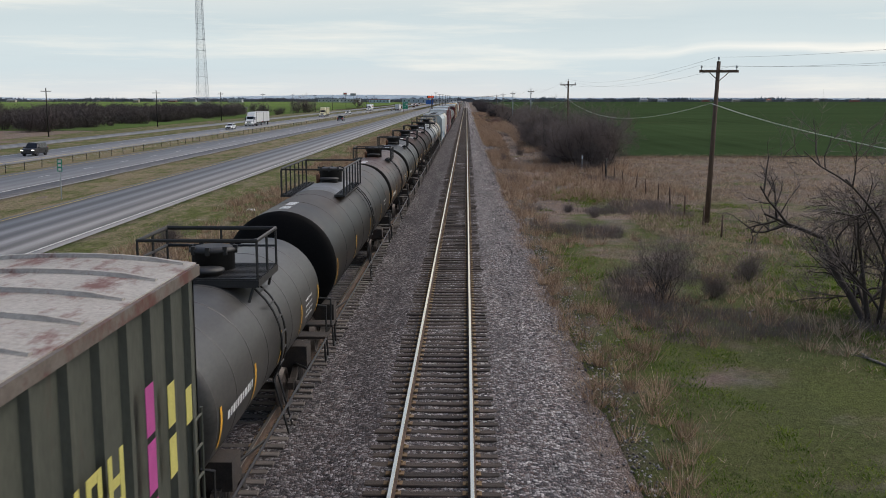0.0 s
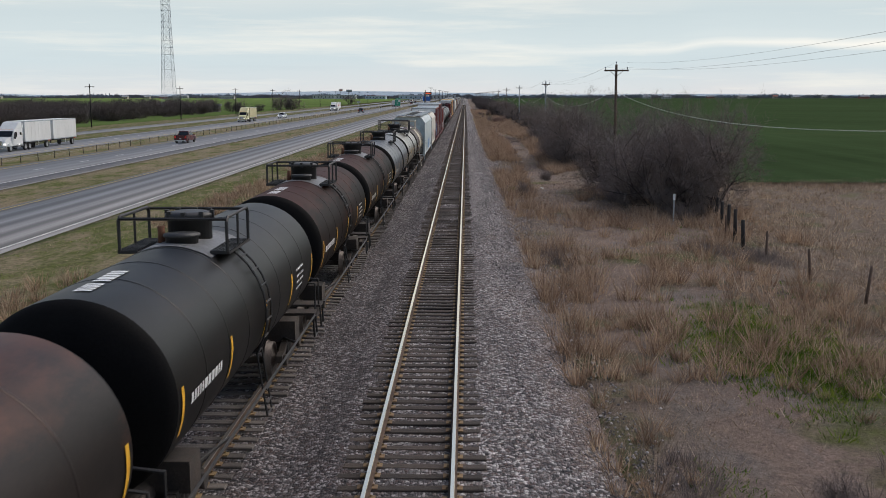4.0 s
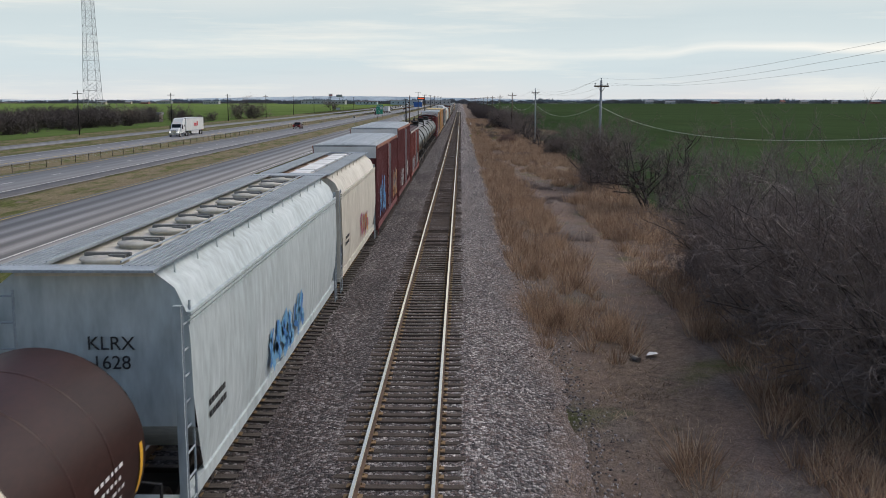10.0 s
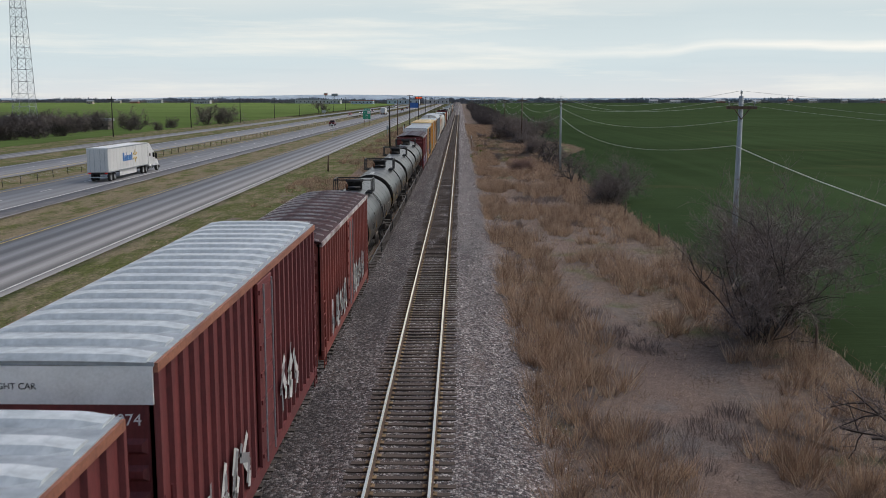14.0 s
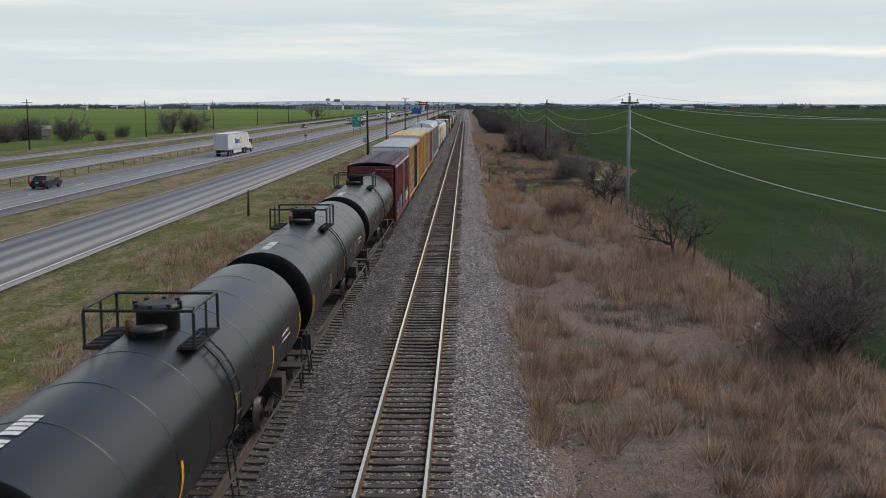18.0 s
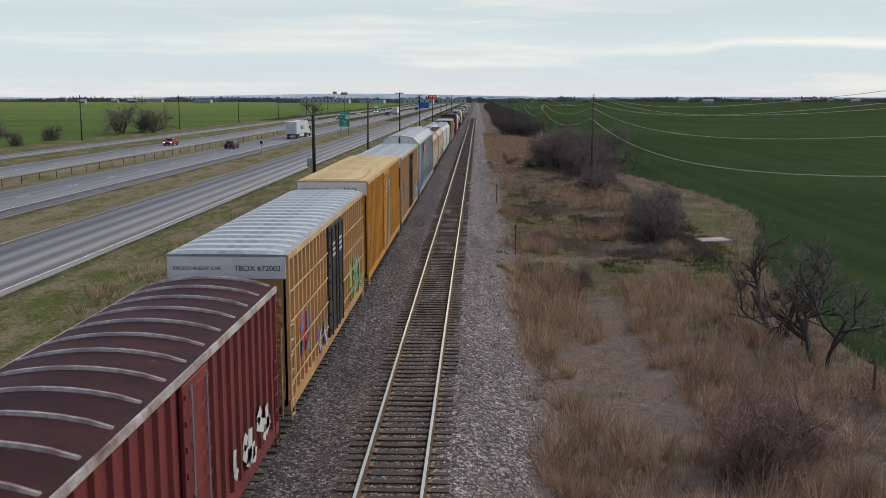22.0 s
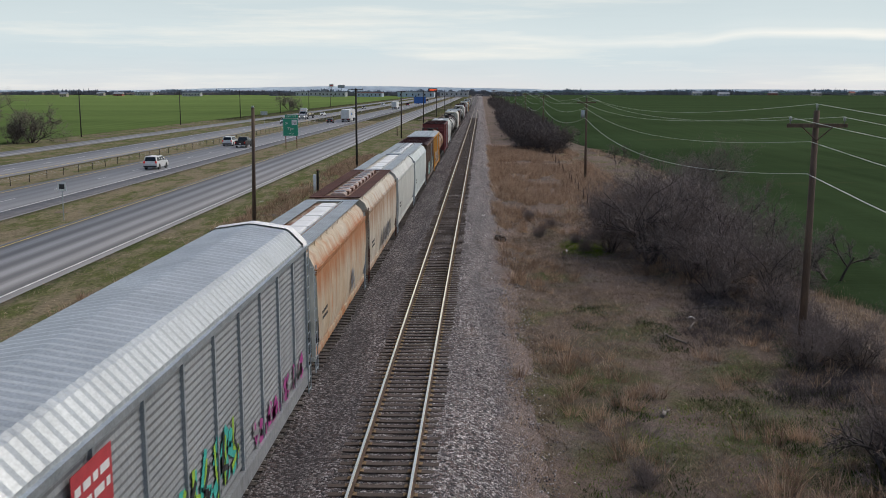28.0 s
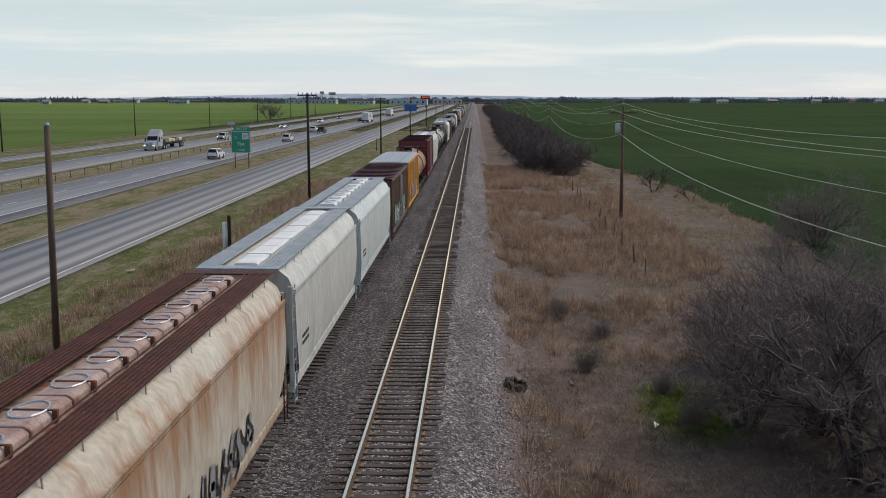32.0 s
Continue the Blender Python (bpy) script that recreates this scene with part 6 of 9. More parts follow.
# ---- trees and brush ----
def grow_tree(seed, stems, height, spread, levels, twig, base_r, low=0.3, droop=0.0, cut=0.012):
    """Returns limb meshes (trunk) and twig ribbons (crown) of a bare tree."""
    rng = np.random.default_rng(seed)
    limbs, twigs = [], []

    def seg(p, d, ln, r, level):
        n = 3 if level < levels else 1
        pts = [p]
        for k in range(n):
            d = d + rng.normal(0, 0.17, 3) + np.array([0, 0, 0.05 - droop * level])
            d = d / np.linalg.norm(d)
            pts.append(pts[-1] + d * ln / n)
        (limbs if r > cut and level < levels else twigs).append((pts, r))
        if level >= levels:
            return
        kids = int(rng.integers(3, 5)) if not level else int(rng.integers(3, 6)) if level < levels - 1 else int(rng.integers(4, 8))
        for k in range(kids):
            t = rng.uniform(low, 1.0)
            i = min(n - 1, int(t * n))
            q = pts[i] + (pts[i + 1] - pts[i]) * (t * n - i)
            side = rng.normal(0, 1, 3)
            side -= d * (side @ d)
            side /= np.linalg.norm(side) + 1e-6
            dd = d * rng.uniform(0.5, 0.9) + side * rng.uniform(0.5, 0.95) + np.array([0, 0, 0.1])
            seg(q, dd / np.linalg.norm(dd), ln * rng.uniform(0.5, 0.78), r * rng.uniform(0.45, 0.66), level + 1)

    for s in range(stems):
        a = s * math.tau / stems + rng.uniform(-0.5, 0.5)
        tilt = rng.uniform(0.3, 1.0) * spread
        d = np.array([math.cos(a) * tilt, math.sin(a) * tilt, 1.0])
        d /= np.linalg.norm(d)
        seg(np.array([math.cos(a) * base_r * 1.2, math.sin(a) * base_r * 1.2, -0.25]), d, height * rng.uniform(0.42, 0.6), base_r * rng.uniform(0.7, 1.1), 0)
    # bring the whole to the height asked for
    k = height / np.percentile([p[2] for pts, r in limbs + twigs for p in pts], 99.97)
    limbs, twigs = [([p * k for p in pts], r) for pts, r in limbs], [([p * k for p in pts], r) for pts, r in twigs]
    # limbs: four-sided tapering tubes
    P, R = np.array([pts for pts, r in limbs]), np.array([r for pts, r in limbs])
    run = np.stack([P[:, min(i + 1, 3)] - P[:, max(i - 1, 0)] for i in range(4)], 1)
    run /= np.linalg.norm(run, axis=2, keepdims=True)
    u = np.cross(run, (0.3, 0.5, 0.81))
    u /= np.linalg.norm(u, axis=2, keepdims=True)
    w = np.cross(run, u)
    rr = R[:, None, None] * (1 - 0.5 * np.arange(4) / 3)[None, :, None]
    lv = np.stack([P + u * rr, P + w * rr, P - u * rr, P - w * rr], 2).reshape(-1, 3)
    ring = np.array([(i * 4 + k, i * 4 + (k + 1) % 4, i * 4 + 4 + (k + 1) % 4, i * 4 + 4 + k) for i in range(3) for k in range(4)])
    lf = (np.arange(len(P))[:, None, None] * 16 + ring[None]).reshape(-1, 4)
    # twigs: bent ribbons, and single slivers at the tips
    tv, tf, n = [], [], 0
    bent = np.array([pts for pts, r in twigs if len(pts) == 4])
    if len(bent):
        run = np.stack([bent[:, min(i + 1, 3)] - bent[:, max(i - 1, 0)] for i in range(4)], 1)
        u = np.cross(run, rng.normal(0, 1, (len(bent), 1, 3)))
        u *= (twig * (1 - 0.65 * np.arange(4) / 3))[None, :, None] / (np.linalg.norm(u, axis=2, keepdims=True) + 1e-9)
        tv.append(np.stack([bent - u, bent + u], 2).reshape(-1, 3))
        quad = np.array([t for i in range(3) for t in ((2 * i, 2 * i + 1, 2 * i + 3), (2 * i, 2 * i + 3, 2 * i + 2))])
        tf.append((np.arange(len(bent))[:, None, None] * 8 + quad[None]).reshape(-1, 3))
        n = len(bent) * 8
    tip = np.array([pts for pts, r in twigs if len(pts) == 2])
    u = np.cross(tip[:, 1] - tip[:, 0], rng.normal(0, 1, (len(tip), 3)))
    u *= twig * 0.55 / (np.linalg.norm(u, axis=1, keepdims=True) + 1e-9)
    tv.append(np.stack([tip[:, 0] - u, tip[:, 0] + u, tip[:, 1]], 1).reshape(-1, 3))
    tf.append(n + np.arange(3 * len(tip)).reshape(-1, 3))
    limb_me = raw_mesh("trunk", lv.tolist(), lf.tolist(), BARK, True)
    crown_me = quick_mesh("crown", np.concatenate(tv), np.concatenate(tf), TWIG)
    return limb_me, crown_me


THICKET = [grow_tree(100 + k, 12, 6.2, 0.8, 5, 0.009, 0.05, low=0.06, cut=0.014) for k in range(3)]
MESQUITE = [grow_tree(120 + k, 6, 6.0, 1.25, 5, 0.0125, 0.11, low=0.2, droop=0.012, cut=0.015) for k in range(3)]
SHRUB = [grow_tree(140 + k, 18, 2.0, 0.6, 4, 0.0055, 0.02, low=0.15) for k in range(2)]
VASE = [grow_tree(150, 16, 2.9, 0.34, 4, 0.006, 0.025, low=0.3)]
OAK = [grow_tree(160 + k, 2, 4.4, 0.55, 5, 0.0125, 0.13, cut=0.014) for k in range(2)]
DARK_TWIG = surf("dark_bare_scrub", (0.125, 0.1, 0.092), (0.08, 0.064, 0.06), 0.95, 0, 12, 0.6)
FARBUSH = [grow_tree(180 + k, 11, 4.6, 0.95, 4, 0.03, 0.06, low=0.1, cut=0.035) for k in range(3)]
for limb, crown in FARBUSH:
    crown.materials[0] = DARK_TWIG
DEAD = [grow_tree(200, 5, 2.8, 1.7, 4, 0.014, 0.08, droop=0.06), grow_tree(201, 3, 4.2, 0.9, 5, 0.011, 0.11, cut=0.014)]


def plant(kind, x, y, s, rng, name="bare_tree", label="bare grey-brown mesquite tree in winter", group="trackside trees", z=None, tall=1.0):
    limb, crown = rng.choice(kind)
    base = land(x, y) if z is None else z
    t = new(name)
    t.matrix_basis = Matrix.Translation((x, y, base - 0.05)) @ Matrix.Rotation(rng.uniform(0, 6.28), 4, "Z") @ Matrix.Diagonal((s, s, s * tall, 1))
    tagged(t, label, "tree" if "shrub" not in name else "shrub", group)
    part("trunk", limb, None, t)
    part("crown", crown, None, t, "tangle of fine bare twigs")
    return t


rng = random.Random(11)
# near the start
plant(MESQUITE[:1], 14.3, 29.4, 1.22, rng, label="spreading bare mesquite tree with dark limbs")
plant(VASE, 7.8, 32.6, 1.0, rng, "bare_shrub", "many-stemmed bare reddish shrub in green grass", "shrubs")
plant(SHRUB, 10.0, 33.6, 0.75, rng, "bare_shrub", "low bare grey shrub in dry grass", "shrubs")
plant(SHRUB, 12.2, 37.0, 0.8, rng, "bare_shrub", "low bare grey shrub in dry grass", "shrubs")
plant(SHRUB, 16.4, 38.5, 0.9, rng, "bare_shrub", "low bare grey shrub in dry grass", "shrubs")
# two stretches of thicket with a gap between them
for x, y, s in ((14.4, 106.2, 1.1), (12.9, 107.0, 1.1), (16.2, 107.0, 1.1), (12.2, 109.8, 1.0), (13.6, 111, 1.1), (12.2, 114.5, 0.95), (15.7, 112, 1.15), (12.8, 118, 1.1), (15.0, 119.5, 1.1), (12.0, 122, 0.9), (17.2, 117, 1.0), (12.0, 147.5, 1.15), (13.0, 148.5, 1.3), (12.2, 151.2, 1.2), (12.8, 155.0, 1.2), (11.9, 158, 1.1), (13.0, 162.0, 1.05), (12.4, 166.5, 1.15)):
    plant(THICKET, x, y, s * rng.uniform(0.95, 1.05), rng, group="thicket beside the railway", tall=1.05)
for y0, y1 in ((103.0, 121.0), (145.0, 168.0)):
    y = y0
    while y < y1:
        x = float(np.interp(y, (100, 110, 121, 145, 168), (14.0, 11.2, 11.0, 11.2, 12.0))) + rng.uniform(-0.4, 2.4)
        plant(SHRUB, x, y, rng.uniform(0.7, 1.2), rng, "bare_shrub", "dense grey underbrush at the foot of the thicket", "underbrush of the thicket")
        y += rng.uniform(1.1, 2.0)
plant(MESQUITE[1:2], 14.9, 195.6, 1.2, rng, label="gnarled dark mesquite with low limbs")
plant(SHRUB, 7.6, 334, 0.8, rng, "bare_shrub", "small bare russet shrub in dry grass", "shrubs")
plant(SHRUB, 7.9, 130.3, 0.75, rng, "bare_shrub", "small bare grey shrub in dry grass", "shrubs")
plant(SHRUB, 5.2, 117.6, 0.75, rng, "bare_shrub", "small bare grey shrub beside the ballast", "shrubs")
for x, y, s, k in ((13.7, 214.6, 1.2, THICKET), (15.2, 217.0, 1.1, THICKET), (14.6, 264.0, 0.9, THICKET), (16.0, 266.5, 0.85, THICKET), (14.8, 318.3, 1.1, OAK), (14.7, 323.2, 1.1, OAK), (14.6, 288.1, 1.05, DEAD[1:]), (16.6, 327.5, 1.0, DEAD[:1]), (14.1, 350.0, 0.72, THICKET), (15.4, 351.5, 0.62, THICKET), (13.8, 385.0, 1.2, DEAD[:1]), (14.4, 386.5, 0.62, THICKET), (22.4, 414.2, 0.9, OAK), (13.2, 420.5, 1.15, MESQUITE[2:]), (14.6, 415.5, 0.8, THICKET), (15.0, 410.5, 0.75, THICKET), (18.0, 411.5, 0.95, THICKET), (16.6, 404.5, 0.55, THICKET), (17.6, 416.5, 1.0, MESQUITE), (16.4, 420.0, 1.1, THICKET), (11.2, 425.0, 0.85, THICKET), (13.4, 424.6, 1.1, THICKET), (16.0, 426.5, 1.1, MESQUITE), (18.6, 424, 0.95, THICKET), (12.6, 432.6, 0.9, THICKET), (15.6, 431.5, 1.05, THICKET), (18.0, 430, 1.0, THICKET), (26.2, 463.1, 1.05, THICKET), (22.8, 507, 0.75, OAK), (25.2, 498, 0.6, OAK), (16.3, 537, 0.9, MESQUITE), (13.4, 541, 0.85, THICKET)):
    plant(k, x, y, s, rng)
RED_TWIG = surf("russet_twigs", (0.3, 0.2, 0.165), (0.2, 0.13, 0.105), 0.95, 0, 12, 0.6)
RED_SHRUB = []
for limb, crown in SHRUB:
    crown = crown.copy()
    crown.materials[0] = RED_TWIG
    RED_SHRUB.append((limb, crown))
plant(RED_SHRUB, 9.2, 307.2, 1.5, rng, "bare_shrub", "broad domed russet shrub in dry grass", "shrubs")
plant(RED_SHRUB, 10.4, 308.6, 1.45, rng, "bare_shrub", "broad domed russet shrub in dry grass", "shrubs")
for x, y, s in ((6.8, 431.7, 0.7), (9.2, 428.5, 0.6), (8.0, 437, 0.7), (7.0, 385, 0.6), (6.5, 441, 0.7), (9.5, 425, 0.7), (6.0, 250, 0.5), (7.4, 62, 0.5), (8.6, 58, 0.45), (7.6, 52, 0.4)):
    plant(SHRUB, x, y, s, rng, "bare_shrub", "small bare grey shrub in dry grass", "shrubs")
y = 532.0
while y < 1150:
    for x in (rng.uniform(9.5, 12.5), rng.uniform(12.5, 16.5)):
        plant(FARBUSH, x, y + rng.uniform(-2, 2), rng.uniform(0.95, 1.3), rng, "bare_bush", "bare bush in the hedge line beside the railway", "hedge line beside the railway")
    y += rng.uniform(5, 8) if y < 760 else rng.uniform(16, 24)
# west of the highway
for k in range(225):
    y = rng.uniform(225, 480)
    x = -101 - rng.random() ** 1.4 * 80
    if (abs(x + 121) < 6 and abs(y - 453) < 6) or (y > 440 and x > -106):
        continue
    plant(FARBUSH, x, y, rng.uniform(1.1, 1.6), rng, "bare_bush", "bare dark scrub tree beyond the highway", "scrub wood beyond the highway", z=-1.15)
for x, y, s in ((-92.6, 543, 1.35), (-90.0, 552, 0.9), (-88.5, 556, 1.25), (-99, 484, 1.0), (-104, 488, 1.1), (-119, 500, 1.0), (-94, 503, 0.8), (-97, 470, 0.9), (-108, 462, 1.0), (-93, 850, 1.3), (-115, 455, 1.0), (-110, 440, 1.1), (-102, 430, 1.0), (-92, 480, 0.6)):
    plant(MESQUITE if s > 0.95 else FARBUSH, x, y, s * (1.35 if 540 < y < 560 else 1.2), rng, "bare_tree", "bare rounded tree at the edge of the wheat field", "field trees", z=-1.15)
for x, y in ((-13.4, 41.0), (-15.8, 50.5), (-12.2, 33.0)):
    plant(SHRUB, x, y, 0.95, rng, "bare_shrub", "bare brushy shrub on the verge", "shrubs")


# ---- grass ----
def grass_material(name, stops):
    m = bpy.data.materials.new(name)
    N, L, B = nodes_of(m)
    g = N.new("ShaderNodeNewGeometry")
    c = ramp(N, L, g.outputs["Random Per Island"], stops)
    n = noise_node(N, L, coords(N, L, 0.35), 1.0, 3)
    c = mixed(N, L, ramp(N, L, n, ((0.35, 0.0), (0.7, 0.5))), c, tuple(0.9 * v for v in stops[0][1]))
    tuft = noise_node(N, L, coords(N, L, (1.6, 1.6, 0.3)), 1.0, 2, 0.5)
    c = mixed(N, L, ramp(N, L, tuft, ((0.36, 0.65), (0.5, 0.0))), c, stops[0][1])
    L.new(mixed(N, L, ramp(N, L, tuft, ((0.52, 0.0), (0.66, 0.55))), c, stops[-2][1]), B.inputs["Base Color"])
    B.inputs["Specular IOR Level"].default_value = 0.1
    # thin blades pass some light through
    tr, mx = N.new("ShaderNodeBsdfTranslucent"), N.new("ShaderNodeMixShader")
    L.new(B.inputs["Base Color"].links[0].from_socket, tr.inputs["Color"])
    mx.inputs[0].default_value = 0.3
    L.new(B.outputs[0], mx.inputs[1])
    L.new(tr.outputs[0], mx.inputs[2])
    L.new(mx.outputs[0], N["Material Output"].inputs["Surface"])
    B.inputs["Roughness"].default_value = 0.95
    return m


STRAW = grass_material("dry_straw_grass", ((0.0, (0.17, 0.12, 0.085)), (0.45, (0.42, 0.31, 0.22)), (0.8, (0.64, 0.5, 0.36)), (1.0, (0.84, 0.71, 0.54))))
RUSSET = grass_material("russet_bunch_grass", ((0.0, (0.16, 0.1, 0.07)), (0.35, (0.39, 0.265, 0.18)), (0.75, (0.6, 0.43, 0.295)), (1.0, (0.8, 0.66, 0.49))))
GREEN = grass_material("green_weeds", ((0.0, (0.05, 0.105, 0.01)), (0.5, (0.15, 0.24, 0.025)), (0.85, (0.27, 0.33, 0.05)), (1.0, (0.38, 0.34, 0.17))))


def grass(name, mat, label, count, place, blades, high, wide, seed, lean=0.5, radius=0.16):
    """Clumps of single blades; place(rng) gives x, y and a size, or nothing."""
    r = np.random.default_rng(seed)
    rr = random.Random(seed)
    spots = []
    tries = 0
    while len(spots) < count and tries < count * 12:
        tries += 1
        s = place(rr)
        if s:
            spots.append((s[0], s[1], land(s[0], s[1]) if not 0 < s[0] < 4.5 else max(land(s[0], s[1]), bed_height(s[0], s[1])), s[2]))
    P = np.repeat(np.array(spots), blades, axis=0)
    n = len(P)
    size = P[:, 3]
    ang, rad = r.uniform(0, math.tau, n), np.sqrt(r.uniform(0, 1, n)) * radius * size
    root = P[:, :3] + np.stack([np.cos(ang) * rad, np.sin(ang) * rad, np.full(n, -0.04)], 1)
    h = high * size * r.uniform(0.45, 1.15, n)
    out = lean * r.uniform(0.1, 1.0, n) * h
    a2 = ang + r.normal(0, 0.7, n)
    tip = root + np.stack([np.cos(a2) * out, np.sin(a2) * out, h], 1)
    a3 = r.uniform(0, math.tau, n)
    w = wide * r.uniform(0.6, 1.4, n) * np.sqrt(size)
    off = np.stack([np.cos(a3) * w, np.sin(a3) * w, np.zeros(n)], 1)
    verts = np.stack([root - off, root + off, tip], 1).reshape(-1, 3)
    tri = np.arange(3 * n).reshape(-1, 3)
    return solid(name, quick_mesh(name, verts, tri, mat), None, label, "grass", kind="stuff")


def patch(x, y, s, k):
    return noise.noise(Vector((x * s, y * s * 0.6, k)))


def edge_of_field(y):
    return float(np.interp(y, [p[0] for p in FIELD_EDGE], [p[1] for p in FIELD_EDGE])) if y > 122 else 60.0


def path_x(y):
    """Centre of the worn bare path along the line."""
    return float(np.interp(y, (110, 170, 205, 265, 285, 340, 380), (7.2, 8.3, 8.9, 6.6, 7.2, 8.6, 9.2)))


def bare_ground(x, y):
    """Stretches of open earth and gravel between the clumps."""
    p = patch(x, y, 0.15, 3.0) + 0.55 * patch(x, y, 0.5, 4.0)
    return p - (1.3 if y < 228 else 0.55) * max(0, 1 - abs(x - path_x(y)) / 1.6) if 110 < y < 400 else p


def tall_dry(r):
    y = r.uniform(125, 545) if r.random() < 0.88 else r.uniform(10, 125)
    x = 3.7 + r.random() ** 1.1 * 14.6
    b = bare_ground(x, y)
    if y < 70:
        if x > 5.6 and (b < 0.22 or r.random() < 0.3):
            return None
        return x, y, r.uniform(0.4, 0.85)
    if x > edge_of_field(y) - 0.6 or b < r.uniform(-0.16, -0.04) - (0.1 if 150 < y < 340 else 0) - (0.1 if y > 440 else 0) or (385 < y < 442 and (b < 0.06 or r.random() < 0.45)) or (335 < y < 385 and (b < 0.08 or r.random() < 0.3)):
        return None
    return x, y, r.uniform(0.55, 1.3) * (0.75 if 385 < y < 442 else 1.0)


def short_dry(r):
    y, x = (r.uniform(10, 520) if r.random() < 0.6 else r.choice((r.uniform(20, 130), r.uniform(335, 440), r.uniform(380, 540)))), 3.5 + r.random() ** 1.2 * 18
    if x > edge_of_field(y) or patch(x, y, 0.2, 9.0) < r.uniform(-0.25, 0.05):
        return None
    return x, y, r.uniform(0.4, 1.0)


def green_low(r):
    if r.random() < 0.55:
        y, x = r.uniform(10, 66), r.uniform(5.2, 20)
        if patch(x, y, 0.16, 5.0) + 0.4 * patch(x, y, 0.7, 6.0) < 0.02 - 0.006 * (40 - y):
            return None
    elif r.random() < 0.25:
        y, x = r.uniform(445, 530), r.uniform(15, 26)
        if x > edge_of_field(y) or patch(x, y, 0.2, 6.0) < -0.1:
            return None
    elif r.random() < 0.75:
        y, x = r.uniform(330, 392), r.uniform(5, 19)
        if x > edge_of_field(y) or patch(x, y, 0.22, 6.0) + 0.4 * patch(x, y, 0.7, 6.0) < 0.02:
            return None
    else:
        y, x = (426.8 + r.gauss(0, 1.5), 9.7 + r.gauss(0, 0.7)) if r.random() < 0.5 else (r.uniform(60, 110), r.uniform(6, 14))
        if y > 100 or (y < 120 and patch(x, y, 0.16, 5.0) < 0.1):
            return (x, y, 1.2) if y > 400 else None
    return x, y, r.uniform(0.5, 1.2)


def dark_weeds(r):
    y, x = r.uniform(338, 408), r.uniform(5.0, 18.5)
    if x > edge_of_field(y) - 0.5 or abs(x - path_x(y)) < 0.8 or patch(x, y, 0.2, 21.0) + 0.5 * patch(x, y, 0.7, 22.0) < 0.1 - 0.03 * (x - 9):
        return None
    return x, y, r.uniform(0.6, 1.2)


def low_brush(r):
    """Grey twiggy undergrowth in loose drifts."""
    y = r.uniform(26, 100) if r.random() < 0.4 else r.uniform(180, 400)
    x = r.uniform(4.6, 15)
    if x > edge_of_field(y) - 1 or patch(x, y, 0.2, 15.0) < 0.22:
        return None
    return x, y, r.uniform(0.5, 1.2)


def matted_dry(r):
    """Flattened dry grass lying over the rough ground, thin on the path."""
    y = r.uniform(330, 445) if r.random() < 0.6 else r.uniform(110, 330)
    x = 4.4 + r.random() * 13.5
    if x > edge_of_field(y) - 0.3 or patch(x, y, 0.3, 31.0) + 0.5 * patch(x, y, 0.9, 32.0) < r.uniform(-0.45, 0.1) or (y < 228 and abs(x - path_x(y)) < 1.0) or (y < 330 and r.random() < 0.35):
        return None
    return x, y, r.uniform(0.5, 1.3)


def dead_brush(r):
    """Dense dark fallen twigs under the brush by the field."""
    if r.random() < 0.5:
        y, x = r.uniform(343, 364), r.uniform(10.5, 17.0)
    else:
        y, x = r.uniform(392, 414), r.uniform(11.5, 18.5)
    if x > edge_of_field(y) - 0.4 or patch(x, y, 0.22, 35.0) + 0.1 * (x - 13.5) < r.uniform(-0.15, 0.1):
        return None
    return x, y, r.uniform(0.5, 1.25)


def meadow(r):
    y, x = r.uniform(25, 127), 11 + r.random() ** 1.4 * 55
    return (x, y, r.uniform(0.6, 1.2)) if patch(x, y, 0.12, 2.0) > -0.25 else None


def verge_dry(r):
    y = r.uniform(8, 520)
    x = -9.5 - r.random() ** 1.2 * 8.5
    if patch(x, y, 0.1, 4.0) < r.uniform(-0.5, 0.0) + (0.15 if 300 < y < 420 else 0) - 0.05 * (x + 13):
        return None
    return x, y, r.uniform(0.5, 1.15)


def verge_green(r):
    y, x = r.uniform(8, 520), -11.5 - r.random() * 10.0
    return (x, y, r.uniform(0.5, 1.1)) if patch(x, y, 0.12, 8.0) > -0.1 else None


def verge_straw(r):
    y, x = r.uniform(8, 520), -11.0 - r.random() * 10.7
    return (x, y, r.uniform(0.5, 1.1)) if patch(x, y, 0.16, 18.0) > -0.15 else None


grass("bunch_grass", RUSSET, "tall russet-brown dry bunch grass beside the ballast", 9000, tall_dry, 46, 0.8, 0.012, 1, 0.95, 0.27)
grass("straw_grass", STRAW, "short pale dry grass over the rough ground", 30000, short_dry, 9, 0.25, 0.012, 2, 1.7, 0.35)
grass("green_weeds", GREEN, "low green weeds and grass", 17000, green_low, 13, 0.13, 0.016, 3, 1.6, 0.3)
WEED = grass_material("dark_green_weeds", ((0.0, (0.025, 0.045, 0.012)), (0.5, (0.055, 0.09, 0.025)), (0.85, (0.09, 0.13, 0.04)), (1.0, (0.2, 0.19, 0.09))))
grass("broad_weeds", WEED, "spreading dark green weeds among dry stalks", 7600, dark_weeds, 14, 0.16, 0.02, 23, 1.4, 0.3)
grass("meadow_grass", STRAW, "pale dry meadow grass before the wheat field", 6500, meadow, 14, 0.42, 0.017, 4, 1.2, 0.35)
grass("low_brush", TWIG, "low grey twiggy brush in loose drifts", 1500, low_brush, 40, 0.5, 0.008, 14, 0.9, 0.4)
